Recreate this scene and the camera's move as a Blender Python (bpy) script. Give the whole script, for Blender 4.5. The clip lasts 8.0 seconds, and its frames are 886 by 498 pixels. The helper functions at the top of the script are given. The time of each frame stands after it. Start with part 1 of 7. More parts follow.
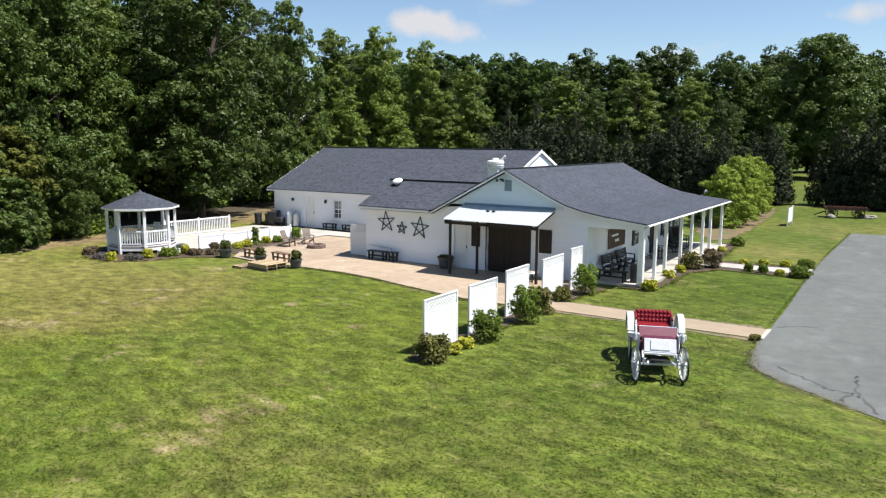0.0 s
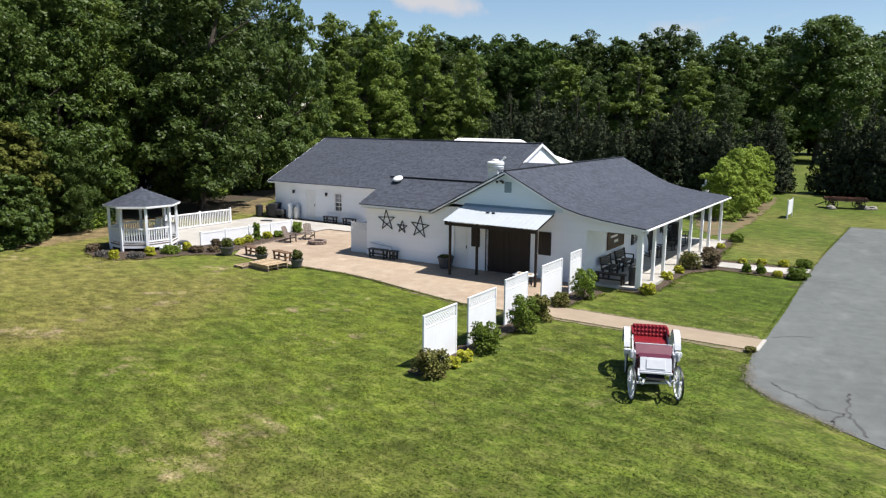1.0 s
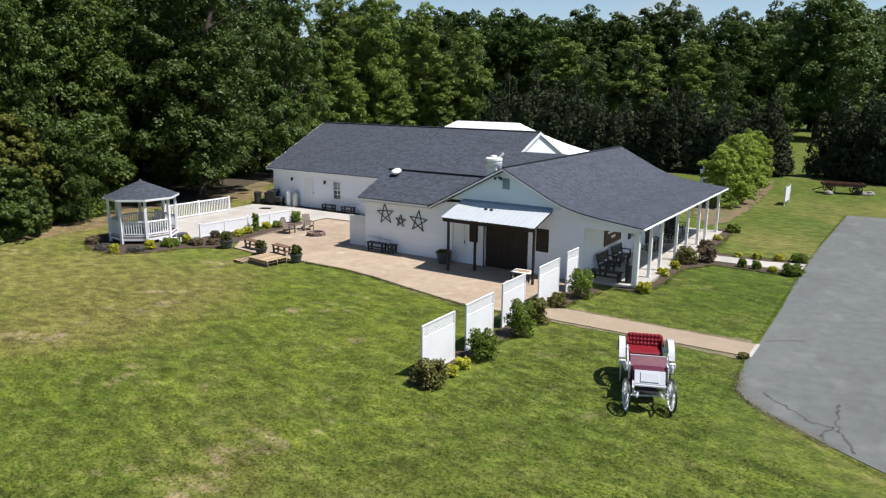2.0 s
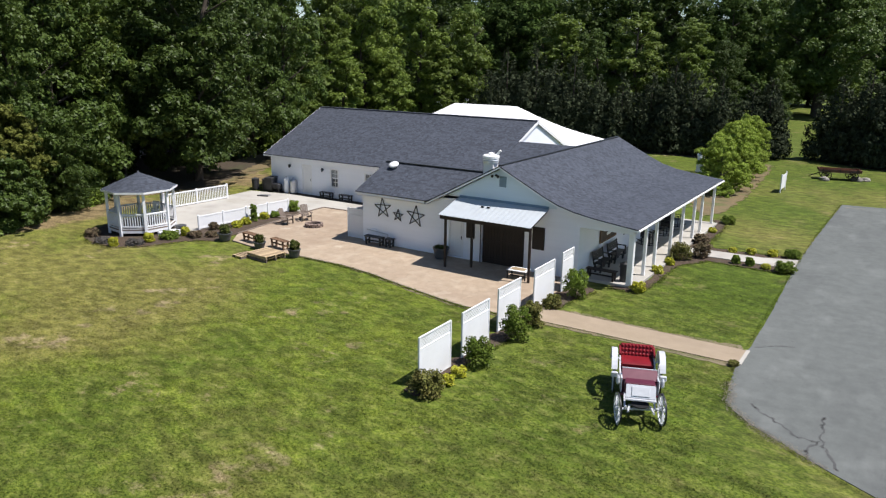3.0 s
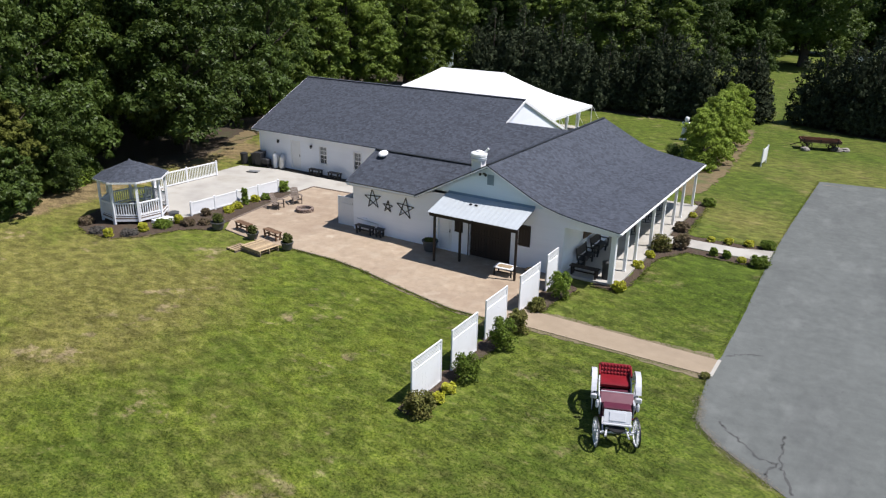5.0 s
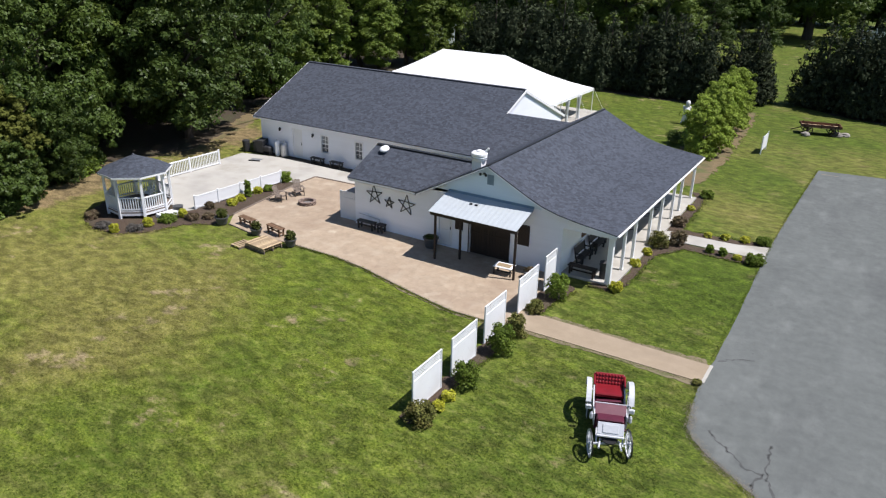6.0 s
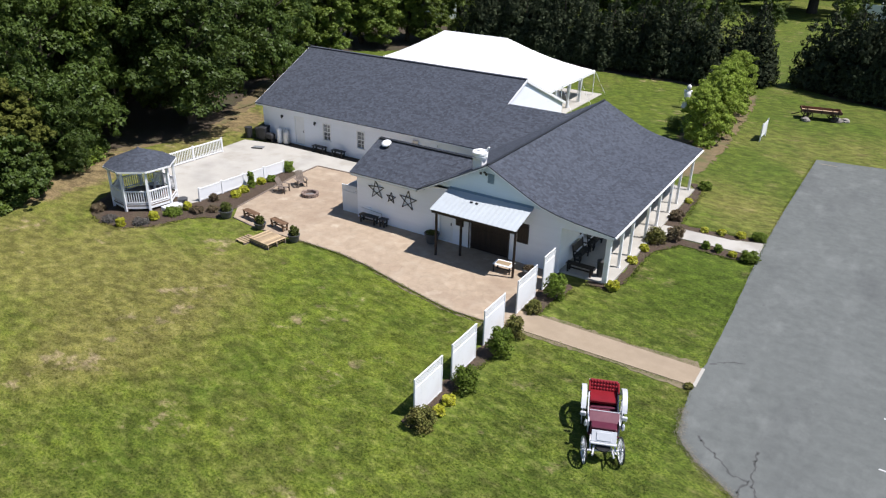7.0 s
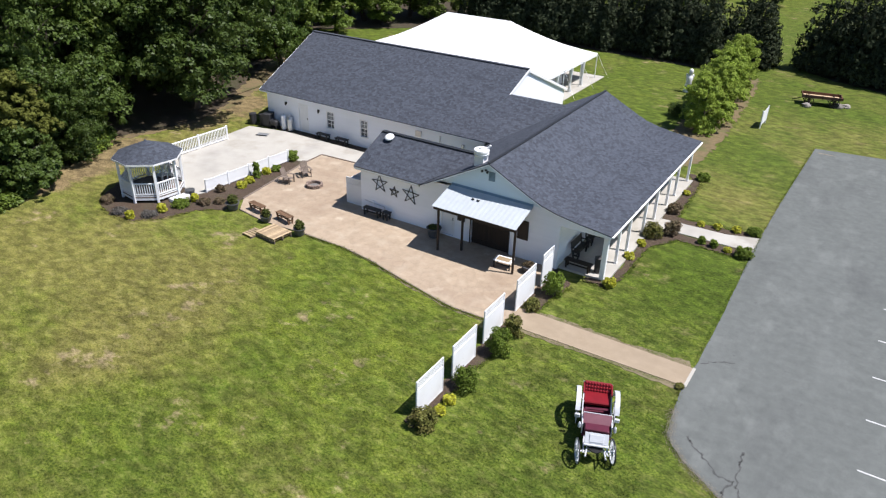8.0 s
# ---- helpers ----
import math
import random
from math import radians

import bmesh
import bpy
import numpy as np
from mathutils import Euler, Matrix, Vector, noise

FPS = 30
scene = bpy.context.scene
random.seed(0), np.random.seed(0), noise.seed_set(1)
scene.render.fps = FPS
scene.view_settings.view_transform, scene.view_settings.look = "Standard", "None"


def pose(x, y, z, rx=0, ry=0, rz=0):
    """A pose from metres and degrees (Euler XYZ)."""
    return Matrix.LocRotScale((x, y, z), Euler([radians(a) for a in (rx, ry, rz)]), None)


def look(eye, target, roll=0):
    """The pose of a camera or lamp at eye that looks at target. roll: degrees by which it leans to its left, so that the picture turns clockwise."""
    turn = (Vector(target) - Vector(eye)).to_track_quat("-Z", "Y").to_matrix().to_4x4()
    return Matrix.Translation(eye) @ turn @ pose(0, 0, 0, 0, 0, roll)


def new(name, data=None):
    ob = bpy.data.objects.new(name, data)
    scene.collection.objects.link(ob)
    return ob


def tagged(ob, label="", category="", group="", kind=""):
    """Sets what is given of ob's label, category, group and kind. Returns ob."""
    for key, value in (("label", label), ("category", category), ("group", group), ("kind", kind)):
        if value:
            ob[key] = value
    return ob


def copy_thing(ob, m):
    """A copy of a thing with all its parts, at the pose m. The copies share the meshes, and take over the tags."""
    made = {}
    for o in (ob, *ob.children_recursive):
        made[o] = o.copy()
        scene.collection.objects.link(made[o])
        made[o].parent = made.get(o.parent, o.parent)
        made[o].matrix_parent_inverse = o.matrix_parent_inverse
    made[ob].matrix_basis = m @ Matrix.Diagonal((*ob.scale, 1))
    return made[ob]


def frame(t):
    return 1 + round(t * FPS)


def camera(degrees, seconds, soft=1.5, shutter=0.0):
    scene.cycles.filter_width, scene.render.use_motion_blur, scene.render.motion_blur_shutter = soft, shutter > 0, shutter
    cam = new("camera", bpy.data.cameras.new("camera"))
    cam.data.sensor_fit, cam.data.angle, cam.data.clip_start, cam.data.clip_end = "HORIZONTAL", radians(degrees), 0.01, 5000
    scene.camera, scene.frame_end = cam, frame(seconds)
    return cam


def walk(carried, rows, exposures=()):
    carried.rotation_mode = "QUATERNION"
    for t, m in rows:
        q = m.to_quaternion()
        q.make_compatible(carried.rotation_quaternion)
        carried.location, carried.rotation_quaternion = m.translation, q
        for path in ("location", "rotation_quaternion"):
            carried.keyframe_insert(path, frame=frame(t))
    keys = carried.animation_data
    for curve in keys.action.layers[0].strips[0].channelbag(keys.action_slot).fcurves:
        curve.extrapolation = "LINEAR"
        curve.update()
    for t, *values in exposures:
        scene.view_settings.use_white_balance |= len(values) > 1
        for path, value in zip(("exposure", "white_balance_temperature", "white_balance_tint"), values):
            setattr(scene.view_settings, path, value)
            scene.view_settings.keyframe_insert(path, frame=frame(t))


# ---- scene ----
cam = camera(63.1, 8.0, soft=1.25)
PATH = [
    (0, (-0.1, 0.36, 6.036), (-1.175, 2.022, 5.743), 0.4),
    (0.5, (-0.105, 0.385, 6.619), (-1.179, 2.042, 6.299), 0.5),
    (1, (-0.05, 0.362, 7.187), (-1.121, 2.013, 6.83), 0.5),
    (1.5, (-0.067, 0.356, 7.768), (-1.132, 2.002, 7.372), 0.5),
    (3, (-0.053, 0.354, 9.716), (-1.093, 1.982, 9.197), 0.8),
    (3.5, (-0.081, 0.284, 10.439), (-1.109, 1.905, 9.878), 0.9),
    (4, (-0.086, 0.189, 11.199), (-1.096, 1.805, 10.594), 1.0),
    (5.5, (-0.183, 0.089, 13.709), (-1.142, 1.681, 12.972), 1.2),
    (6, (-0.174, 0.114, 14.562), (-1.13, 1.687, 13.78), 1.3),
    (6.5, (-0.201, 0.098, 15.408), (-1.148, 1.657, 14.587), 1.3),
    (7, (-0.219, 0.086, 16.272), (-1.154, 1.626, 15.403), 1.5),
    (7.5, (-0.189, 0.009, 17.092), (-1.119, 1.527, 16.181), 1.6),
    (8, (-0.152, -0.059, 18.014), (-1.068, 1.443, 17.061), 1.7),
]
walk(cam, [(t, look(eye, target, roll)) for t, eye, target, roll in PATH],
     [(0, 0.82, 6550, 11), (1, 0.64, 6500, 12), (3, 0.46, 6450, 13), (5.5, 0.38, 6350, 14), (6.5, 0.42, 6320, 14), (8, 0.56, 6320, 14)])

# ---- light ----
SUN = Vector((1.3, 0.42, 2.6)).normalized()
world = bpy.data.worlds.new("world")
scene.world = world
world.use_nodes = True
wn = world.node_tree
sky = wn.nodes.new("ShaderNodeTexSky")
sky.sky_type = "NISHITA"
sky.sun_disc = False
sky.sun_elevation = math.asin(SUN.z)
sky.sun_rotation = math.atan2(SUN.x, SUN.y)
sky.air_density, sky.dust_density, sky.ozone_density = 1.0, 0.1, 3.4
# scattered fair-weather clouds
CLOUDS = ((-0.575, 0.803, 0.156, 0.07), (-0.545, 0.825, 0.158, 0.07), (-0.513, 0.848, 0.142, 0.05), (-0.0623, 0.9865, 0.1514, 0.06))
wtc = wn.nodes.new("ShaderNodeTexCoord")
wmap = wn.nodes.new("ShaderNodeMapping")
wmap.inputs["Scale"].default_value = (2.2, 2.2, 7.0)
wmap.inputs["Location"].default_value = (0.55, 0.2, 0.0)
wnoise = wn.nodes.new("ShaderNodeTexNoise")
wnoise.inputs["Scale"].default_value = 1.6
wnoise.inputs["Detail"].default_value = 7.0
wnoise.inputs["Roughness"].default_value = 0.55
wramp = wn.nodes.new("ShaderNodeValToRGB")
wramp.color_ramp.elements[0].position = 0.60
wramp.color_ramp.elements[1].position = 0.78
wmix = wn.nodes.new("ShaderNodeMix")
wmix.data_type = "RGBA"
wmix.inputs["B"].default_value = (5.2, 5.3, 5.6, 1)
wn.links.new(wtc.outputs["Generated"], wmap.inputs["Vector"])
wn.links.new(wmap.outputs["Vector"], wnoise.inputs["Vector"])
wn.links.new(wnoise.outputs["Fac"], wramp.inputs["Fac"])
puff = None
for cx, cy, cz, size in CLOUDS:
    sub = wn.nodes.new("ShaderNodeVectorMath")
    sub.operation = "SUBTRACT"
    sub.inputs[1].default_value = (cx, cy, cz)
    squash = wn.nodes.new("ShaderNodeVectorMath")
    squash.operation = "MULTIPLY"
    squash.inputs[1].default_value = (1.0, 1.0, 2.4)
    far = wn.nodes.new("ShaderNodeVectorMath")
    far.operation = "LENGTH"
    near = wn.nodes.new("ShaderNodeMapRange")
    near.inputs["From Min"].default_value, near.inputs["From Max"].default_value = size, 0.0
    near.inputs["To Max"].default_value = 0.34
    wn.links.new(wtc.outputs["Generated"], sub.inputs[0])
    wn.links.new(sub.outputs["Vector"], squash.inputs[0])
    wn.links.new(squash.outputs["Vector"], far.inputs[0])
    wn.links.new(far.outputs["Value"], near.inputs["Value"])
    if puff is None:
        puff = near.outputs["Result"]
    else:
        both = wn.nodes.new("ShaderNodeMath")
        both.operation = "ADD"
        wn.links.new(puff, both.inputs[0])
        wn.links.new(near.outputs["Result"], both.inputs[1])
        puff = both.outputs[0]
curl = wn.nodes.new("ShaderNodeTexNoise")
curl.inputs["Scale"].default_value, curl.inputs["Detail"].default_value, curl.inputs["Roughness"].default_value = 26.0, 6.0, 0.6
wn.links.new(wtc.outputs["Generated"], curl.inputs["Vector"])
tuft_sum = wn.nodes.new("ShaderNodeMath")
tuft_sum.operation = "MULTIPLY_ADD"
tuft_sum.inputs[1].default_value = 0.55
wn.links.new(curl.outputs["Fac"], tuft_sum.inputs[0])
wn.links.new(puff, tuft_sum.inputs[2])
soft_edge = wn.nodes.new("ShaderNodeMapRange")
soft_edge.inputs["From Min"].default_value, soft_edge.inputs["From Max"].default_value = 0.42, 0.66
wn.links.new(tuft_sum.outputs[0], soft_edge.inputs["Value"])
most = wn.nodes.new("ShaderNodeMath")
most.operation = "MAXIMUM"
wn.links.new(wramp.outputs["Color"], most.inputs[0])
wn.links.new(soft_edge.outputs["Result"], most.inputs[1])
wn.links.new(most.outputs[0], wmix.inputs["Factor"])
wn.links.new(sky.outputs["Color"], wmix.inputs["A"])
wn.links.new(wmix.outputs["Result"], wn.nodes["Background"].inputs["Color"])
wn.nodes["Background"].inputs["Strength"].default_value = 0.08
sun_data = bpy.data.lights.new("sun", "SUN")
sun_data.energy, sun_data.angle, sun_data.color = 5.3, radians(0.53), (1.0, 0.97, 0.93)
sun = new("sun", sun_data)
sun.matrix_world = look(SUN * 120, (0, 0, 0))


# ---- materials ----
def mat(name, a, b=None, scale=4.0, rough=0.7, metal=0.0, bump=0.0, fine=60.0, island=0.0, obj=0.0, stretch=(1, 1, 1),
        spec=0.4, dirt=None, dirt_scale=0.6, dirt_amount=0.5, translucent=0.0, dist=0.02, dirt_stretch=None):
    """A procedural surface: two colours mixed by a coarse and a fine grain, stains, relief, and variation between pieces."""
    m = bpy.data.materials.new(name)
    m.use_nodes = True
    n, l = m.node_tree.nodes, m.node_tree.links
    bsdf = n["Principled BSDF"]
    b = b or tuple(c * 0.75 for c in a)
    tc = n.new("ShaderNodeTexCoord")
    mp = n.new("ShaderNodeMapping")
    mp.inputs["Scale"].default_value = stretch
    l.new(tc.outputs["Object"], mp.inputs["Vector"])
    n1 = n.new("ShaderNodeTexNoise")
    n1.inputs["Scale"].default_value, n1.inputs["Detail"].default_value, n1.inputs["Roughness"].default_value = scale, 5.0, 0.6
    n2 = n.new("ShaderNodeTexNoise")
    n2.inputs["Scale"].default_value, n2.inputs["Detail"].default_value = fine, 3.0
    for k in (n1, n2):
        l.new(mp.outputs["Vector"], k.inputs["Vector"])
    add = n.new("ShaderNodeMath")
    add.operation = "MULTIPLY_ADD"
    add.inputs[1].default_value = 0.45
    l.new(n2.outputs["Fac"], add.inputs[0])
    l.new(n1.outputs["Fac"], add.inputs[2])
    ramp = n.new("ShaderNodeMapRange")
    ramp.inputs["From Min"].default_value, ramp.inputs["From Max"].default_value = 0.48, 0.98
    l.new(add.outputs[0], ramp.inputs["Value"])
    mix = n.new("ShaderNodeMix")
    mix.data_type = "RGBA"
    mix.inputs["A"].default_value, mix.inputs["B"].default_value = (*a, 1), (*b, 1)
    l.new(ramp.outputs["Result"], mix.inputs["Factor"])
    colour = mix.outputs["Result"]
    if dirt:
        nd = n.new("ShaderNodeTexNoise")
        nd.inputs["Scale"].default_value, nd.inputs["Detail"].default_value = dirt_scale, 6.0
        if dirt_stretch:
            dm = n.new("ShaderNodeMapping")
            dm.inputs["Scale"].default_value = dirt_stretch
            l.new(tc.outputs["Object"], dm.inputs["Vector"])
            l.new(dm.outputs["Vector"], nd.inputs["Vector"])
        else:
            l.new(tc.outputs["Object"], nd.inputs["Vector"])
        rd = n.new("ShaderNodeMapRange")
        rd.inputs["From Min"].default_value, rd.inputs["From Max"].default_value = 0.50, 0.72
        rd.inputs["To Max"].default_value = dirt_amount
        l.new(nd.outputs["Fac"], rd.inputs["Value"])
        md = n.new("ShaderNodeMix")
        md.data_type = "RGBA"
        md.inputs["B"].default_value = (*dirt, 1)
        l.new(rd.outputs["Result"], md.inputs["Factor"])
        l.new(colour, md.inputs["A"])
        colour = md.outputs["Result"]
    for amount, kind in ((island, "ShaderNodeNewGeometry"), (obj, "ShaderNodeObjectInfo")):
        if amount:
            src = n.new(kind)
            out = src.outputs["Random Per Island"] if kind.endswith("Geometry") else src.outputs["Random"]
            rr = n.new("ShaderNodeMapRange")
            rr.inputs["To Min"].default_value, rr.inputs["To Max"].default_value = 1 - amount, 1 + amount
            l.new(out, rr.inputs["Value"])
            hv = n.new("ShaderNodeHueSaturation")
            l.new(rr.outputs["Result"], hv.inputs["Value"])
            l.new(colour, hv.inputs["Color"])
            colour = hv.outputs["Color"]
    l.new(colour, bsdf.inputs["Base Color"])
    bsdf.inputs["Roughness"].default_value, bsdf.inputs["Metallic"].default_value = rough, metal
    bsdf.inputs["Specular IOR Level"].default_value = spec
    if bump:
        bp = n.new("ShaderNodeBump")
        bp.inputs["Strength"].default_value, bp.inputs["Distance"].default_value = bump, dist
        l.new(add.outputs[0], bp.inputs["Height"])
        l.new(bp.outputs["Normal"], bsdf.inputs["Normal"])
    if translucent:
        tr = n.new("ShaderNodeBsdfTranslucent")
        l.new(colour, tr.inputs["Color"])
        ms = n.new("ShaderNodeMixShader")
        ms.inputs["Fac"].default_value = translucent
        l.new(bsdf.outputs[0], ms.inputs[1])
        l.new(tr.outputs[0], ms.inputs[2])
        l.new(ms.outputs[0], n["Material Output"].inputs["Surface"])
    return m


WHITE = mat("white_vinyl", (0.74, 0.745, 0.75), (0.69, 0.695, 0.70), 1.5, 0.45, bump=0.05, dirt=(0.55, 0.54, 0.50), dirt_scale=1.2, dirt_amount=0.18)
SIDING = mat("white_siding", (0.85, 0.87, 0.91), (0.80, 0.82, 0.86), 0.8, 0.55, bump=0.1, fine=25, stretch=(0.3, 0.3, 6), dirt=(0.68, 0.69, 0.70), dirt_scale=0.5, dirt_amount=0.2)
TRIM = mat("white_trim", (0.82, 0.82, 0.81), (0.76, 0.76, 0.75), 2, 0.4, bump=0.04)
SHINGLE = mat("asphalt_shingle", (0.036, 0.042, 0.055), (0.070, 0.078, 0.096), 9.0, 0.9, bump=0.35, fine=90, island=0.26, dirt=(0.070, 0.078, 0.095), dirt_scale=0.35, dirt_amount=0.25, spec=0.25)
DECK = mat("roof_deck", (0.046, 0.051, 0.063), (0.060, 0.066, 0.080), 6, 0.9, bump=0.3)
METALROOF = mat("galvanised_sheet", (0.47, 0.505, 0.52), (0.42, 0.45, 0.465), 2.0, 0.5, metal=0.15, bump=0.08, fine=18, dirt=(0.40, 0.42, 0.43), dirt_scale=1.5, dirt_amount=0.3)
# the white siding again, with the sky's blue shade put into its colour
SIDINGSKYTINT = mat("sky_tinted_siding", (0.66, 0.75, 0.80), (0.61, 0.70, 0.76), 0.8, 0.55, bump=0.1, fine=25, stretch=(0.3, 0.3, 6), dirt=(0.50, 0.56, 0.60), dirt_scale=0.5, dirt_amount=0.2)
# leaf litter with the shade under the trees put into its colour
LITTERSHADE = mat("shade_toned_leaf_litter", (0.060, 0.042, 0.026), (0.036, 0.028, 0.016), 2.5, 0.95, bump=0.8, fine=40, dist=0.03, dirt=(0.045, 0.055, 0.018), dirt_scale=0.5, dirt_amount=0.6)
STEEL = mat("galvanised_steel", (0.60, 0.61, 0.62), (0.48, 0.49, 0.50), 5, 0.35, metal=0.7, bump=0.05)
DARKWOOD = mat("dark_stained_wood", (0.016, 0.010, 0.008), (0.030, 0.018, 0.012), 6, 0.6, bump=0.3, fine=80, stretch=(1, 1, 0.15), obj=0.2)
BROWNWOOD = mat("weathered_brown_wood", (0.112, 0.059, 0.032), (0.175, 0.105, 0.059), 5, 0.75, bump=0.3, fine=70, obj=0.25)
PALLETWOOD = mat("raw_pine_boards", (0.400, 0.305, 0.185), (0.310, 0.220, 0.128), 4, 0.8, bump=0.25, fine=60, obj=0.3)
GREYWOOD = mat("weathered_grey_wood", (0.180, 0.143, 0.116), (0.120, 0.094, 0.075), 6, 0.8, bump=0.3, fine=60, obj=0.2)
BLACK = mat("black_paint", (0.014, 0.014, 0.015), (0.024, 0.024, 0.025), 8, 0.45, bump=0.08)
BLACKPLASTIC = mat("black_plastic", (0.022, 0.022, 0.024), (0.034, 0.034, 0.036), 5, 0.5, bump=0.05)
GLASS = mat("window_glass", (0.050, 0.056, 0.062), (0.08, 0.085, 0.09), 1.0, 0.06, spec=0.6)
BLINDGLASS = mat("window_glass_over_blind", (0.20, 0.21, 0.21), (0.26, 0.27, 0.27), 1.0, 0.08, spec=0.6)
PATIO = mat("tan_stamped_concrete", (0.368, 0.288, 0.206), (0.284, 0.218, 0.150), 2.4, 0.8, bump=0.6, fine=14, dirt=(0.430, 0.365, 0.275), dirt_scale=1.3, dirt_amount=0.45)
WALKWAY = mat("tan_brushed_concrete", (0.310, 0.245, 0.170), (0.250, 0.194, 0.130), 1.4, 0.85, bump=0.4, fine=34, dirt=(0.225, 0.175, 0.120), dirt_scale=0.9, dirt_amount=0.5)
CONCRETE = mat("pale_concrete", (0.405, 0.385, 0.342), (0.350, 0.330, 0.290), 0.7, 0.85, bump=0.25, fine=30, dirt=(0.255, 0.242, 0.220), dirt_scale=0.5, dirt_amount=0.6)
ASPHALT = mat("worn_asphalt", (0.097, 0.104, 0.098), (0.130, 0.138, 0.130), 2.2, 0.9, bump=0.7, fine=60, dirt=(0.158, 0.167, 0.158), dirt_scale=0.35, dirt_amount=0.4, spec=0.12, dirt_stretch=(1, 0.28, 1))
GRAVEL = mat("pale_gravel", (0.215, 0.188, 0.145), (0.145, 0.125, 0.092), 4.0, 0.95, bump=0.8, fine=40, island=0.3)
TAR = mat("old_tar", (0.050, 0.051, 0.050), (0.085, 0.085, 0.080), 9, 0.85)
SOIL = mat("dry_soil", (0.200, 0.160, 0.100), (0.135, 0.112, 0.062), 4, 0.95, bump=0.7, fine=40, dirt=(0.090, 0.105, 0.030), dirt_scale=1.6, dirt_amount=0.9)
# blue-grey of the gable's shadow on the canopy; the louvre shares it
BLUEGREY = mat("blue_grey_sheet", (0.23, 0.31, 0.36), (0.19, 0.26, 0.31), 3, 0.5, metal=0.2, bump=0.05)
LINEPAINT = mat("worn_line_paint", (0.56, 0.56, 0.54), (0.36, 0.36, 0.35), 8, 0.7)
MULCH = mat("bark_mulch", (0.042, 0.028, 0.019), (0.092, 0.062, 0.040), 7, 0.95, bump=1.0, fine=45, dist=0.06, dirt=(0.072, 0.064, 0.036), dirt_scale=1.3, dirt_amount=0.6)
STRAW = mat("pine_straw", (0.172, 0.124, 0.062), (0.112, 0.085, 0.040), 3, 0.95, bump=0.8, fine=40, dist=0.03, dirt=(0.085, 0.096, 0.028), dirt_scale=0.8, dirt_amount=0.95)
BARK = mat("bark", (0.046, 0.036, 0.027), (0.078, 0.062, 0.048), 5, 0.95, bump=0.8, fine=30, stretch=(1, 1, 0.25))
LEAF = mat("broad_leaves", (0.052, 0.088, 0.016), (0.087, 0.126, 0.025), 0.35, 0.5, island=0.25, obj=0.22, translucent=0.3, spec=0.22)
LEAFBRIGHT = mat("poplar_leaves", (0.096, 0.146, 0.022), (0.142, 0.188, 0.032), 0.35, 0.5, island=0.25, obj=0.2, translucent=0.32, spec=0.22)
OLIVE = mat("olive_leaves", (0.096, 0.112, 0.022), (0.128, 0.136, 0.030), 0.5, 0.65, island=0.3, translucent=0.3, spec=0.1)
LEAFFAR = mat("far_leaves", (0.041, 0.072, 0.016), (0.062, 0.097, 0.020), 0.3, 0.7, island=0.35, obj=0.3, translucent=0.25, spec=0.08)
LEAFDARK = mat("oak_leaves", (0.040, 0.068, 0.014), (0.066, 0.096, 0.020), 0.35, 0.5, island=0.28, obj=0.22, translucent=0.3, spec=0.2)
LEAFYELLOW = mat("lime_leaves", (0.258, 0.330, 0.054), (0.195, 0.268, 0.040), 0.6, 0.6, island=0.3, obj=0.15, translucent=0.35, spec=0.1)
CEDAR = mat("cedar_needles", (0.031, 0.042, 0.022), (0.052, 0.062, 0.034), 0.5, 0.8, island=0.45, obj=0.25, translucent=0.12, spec=0.06)
SHRUB = mat("shrub_leaves", (0.100, 0.155, 0.020), (0.150, 0.200, 0.030), 1.5, 0.55, island=0.35, obj=0.2, translucent=0.3, spec=0.12)
SHRUBOLIVE = mat("bronze_olive_leaves", (0.115, 0.132, 0.030), (0.132, 0.112, 0.036), 3, 0.6, island=0.45, translucent=0.2, spec=0.1)
SHRUBRED = mat("russet_shrub_leaves", (0.120, 0.105, 0.052), (0.150, 0.100, 0.072), 2, 0.6, island=0.45, obj=0.3, translucent=0.2, spec=0.1)
POTLEAF = mat("dark_pot_leaves", (0.060, 0.085, 0.016), (0.090, 0.095, 0.026), 2, 0.6, island=0.4, obj=0.3, translucent=0.2, spec=0.1)
SHRUBGOLD = mat("golden_shrub_leaves", (0.420, 0.400, 0.026), (0.320, 0.340, 0.024), 2, 0.5, island=0.3, translucent=0.25)
SHRUBGREY = mat("lavender_leaves", (0.070, 0.066, 0.052), (0.100, 0.088, 0.080), 2, 0.7, island=0.4, translucent=0.1)
RED = mat("red_vinyl", (0.200, 0.010, 0.016), (0.150, 0.008, 0.012), 3, 0.4, bump=0.1, fine=30, spec=0.3)
MAROON = mat("maroon_velvet", (0.095, 0.012, 0.028), (0.070, 0.010, 0.022), 3, 0.5, bump=0.1)
MAUVE = mat("faded_maroon_vinyl", (0.155, 0.052, 0.068), (0.11, 0.034, 0.048), 2.5, 0.35, bump=0.08, spec=0.5)
CARWHITE = mat("white_enamel", (0.55, 0.56, 0.58), (0.47, 0.48, 0.50), 3, 0.3, bump=0.03, dirt=(0.34, 0.34, 0.34), dirt_scale=2.0, dirt_amount=0.35)
STONE = mat("field_stone", (0.255, 0.232, 0.203), (0.180, 0.165, 0.143), 5, 0.9, bump=0.6, fine=30, obj=0.25)
FIREBRICK = mat("fire_pit_block", (0.225, 0.165, 0.135), (0.165, 0.120, 0.098), 6, 0.9, bump=0.5, obj=0.3)
ASH = mat("ash", (0.10, 0.09, 0.085), (0.20, 0.19, 0.18), 9, 0.95, bump=0.5)
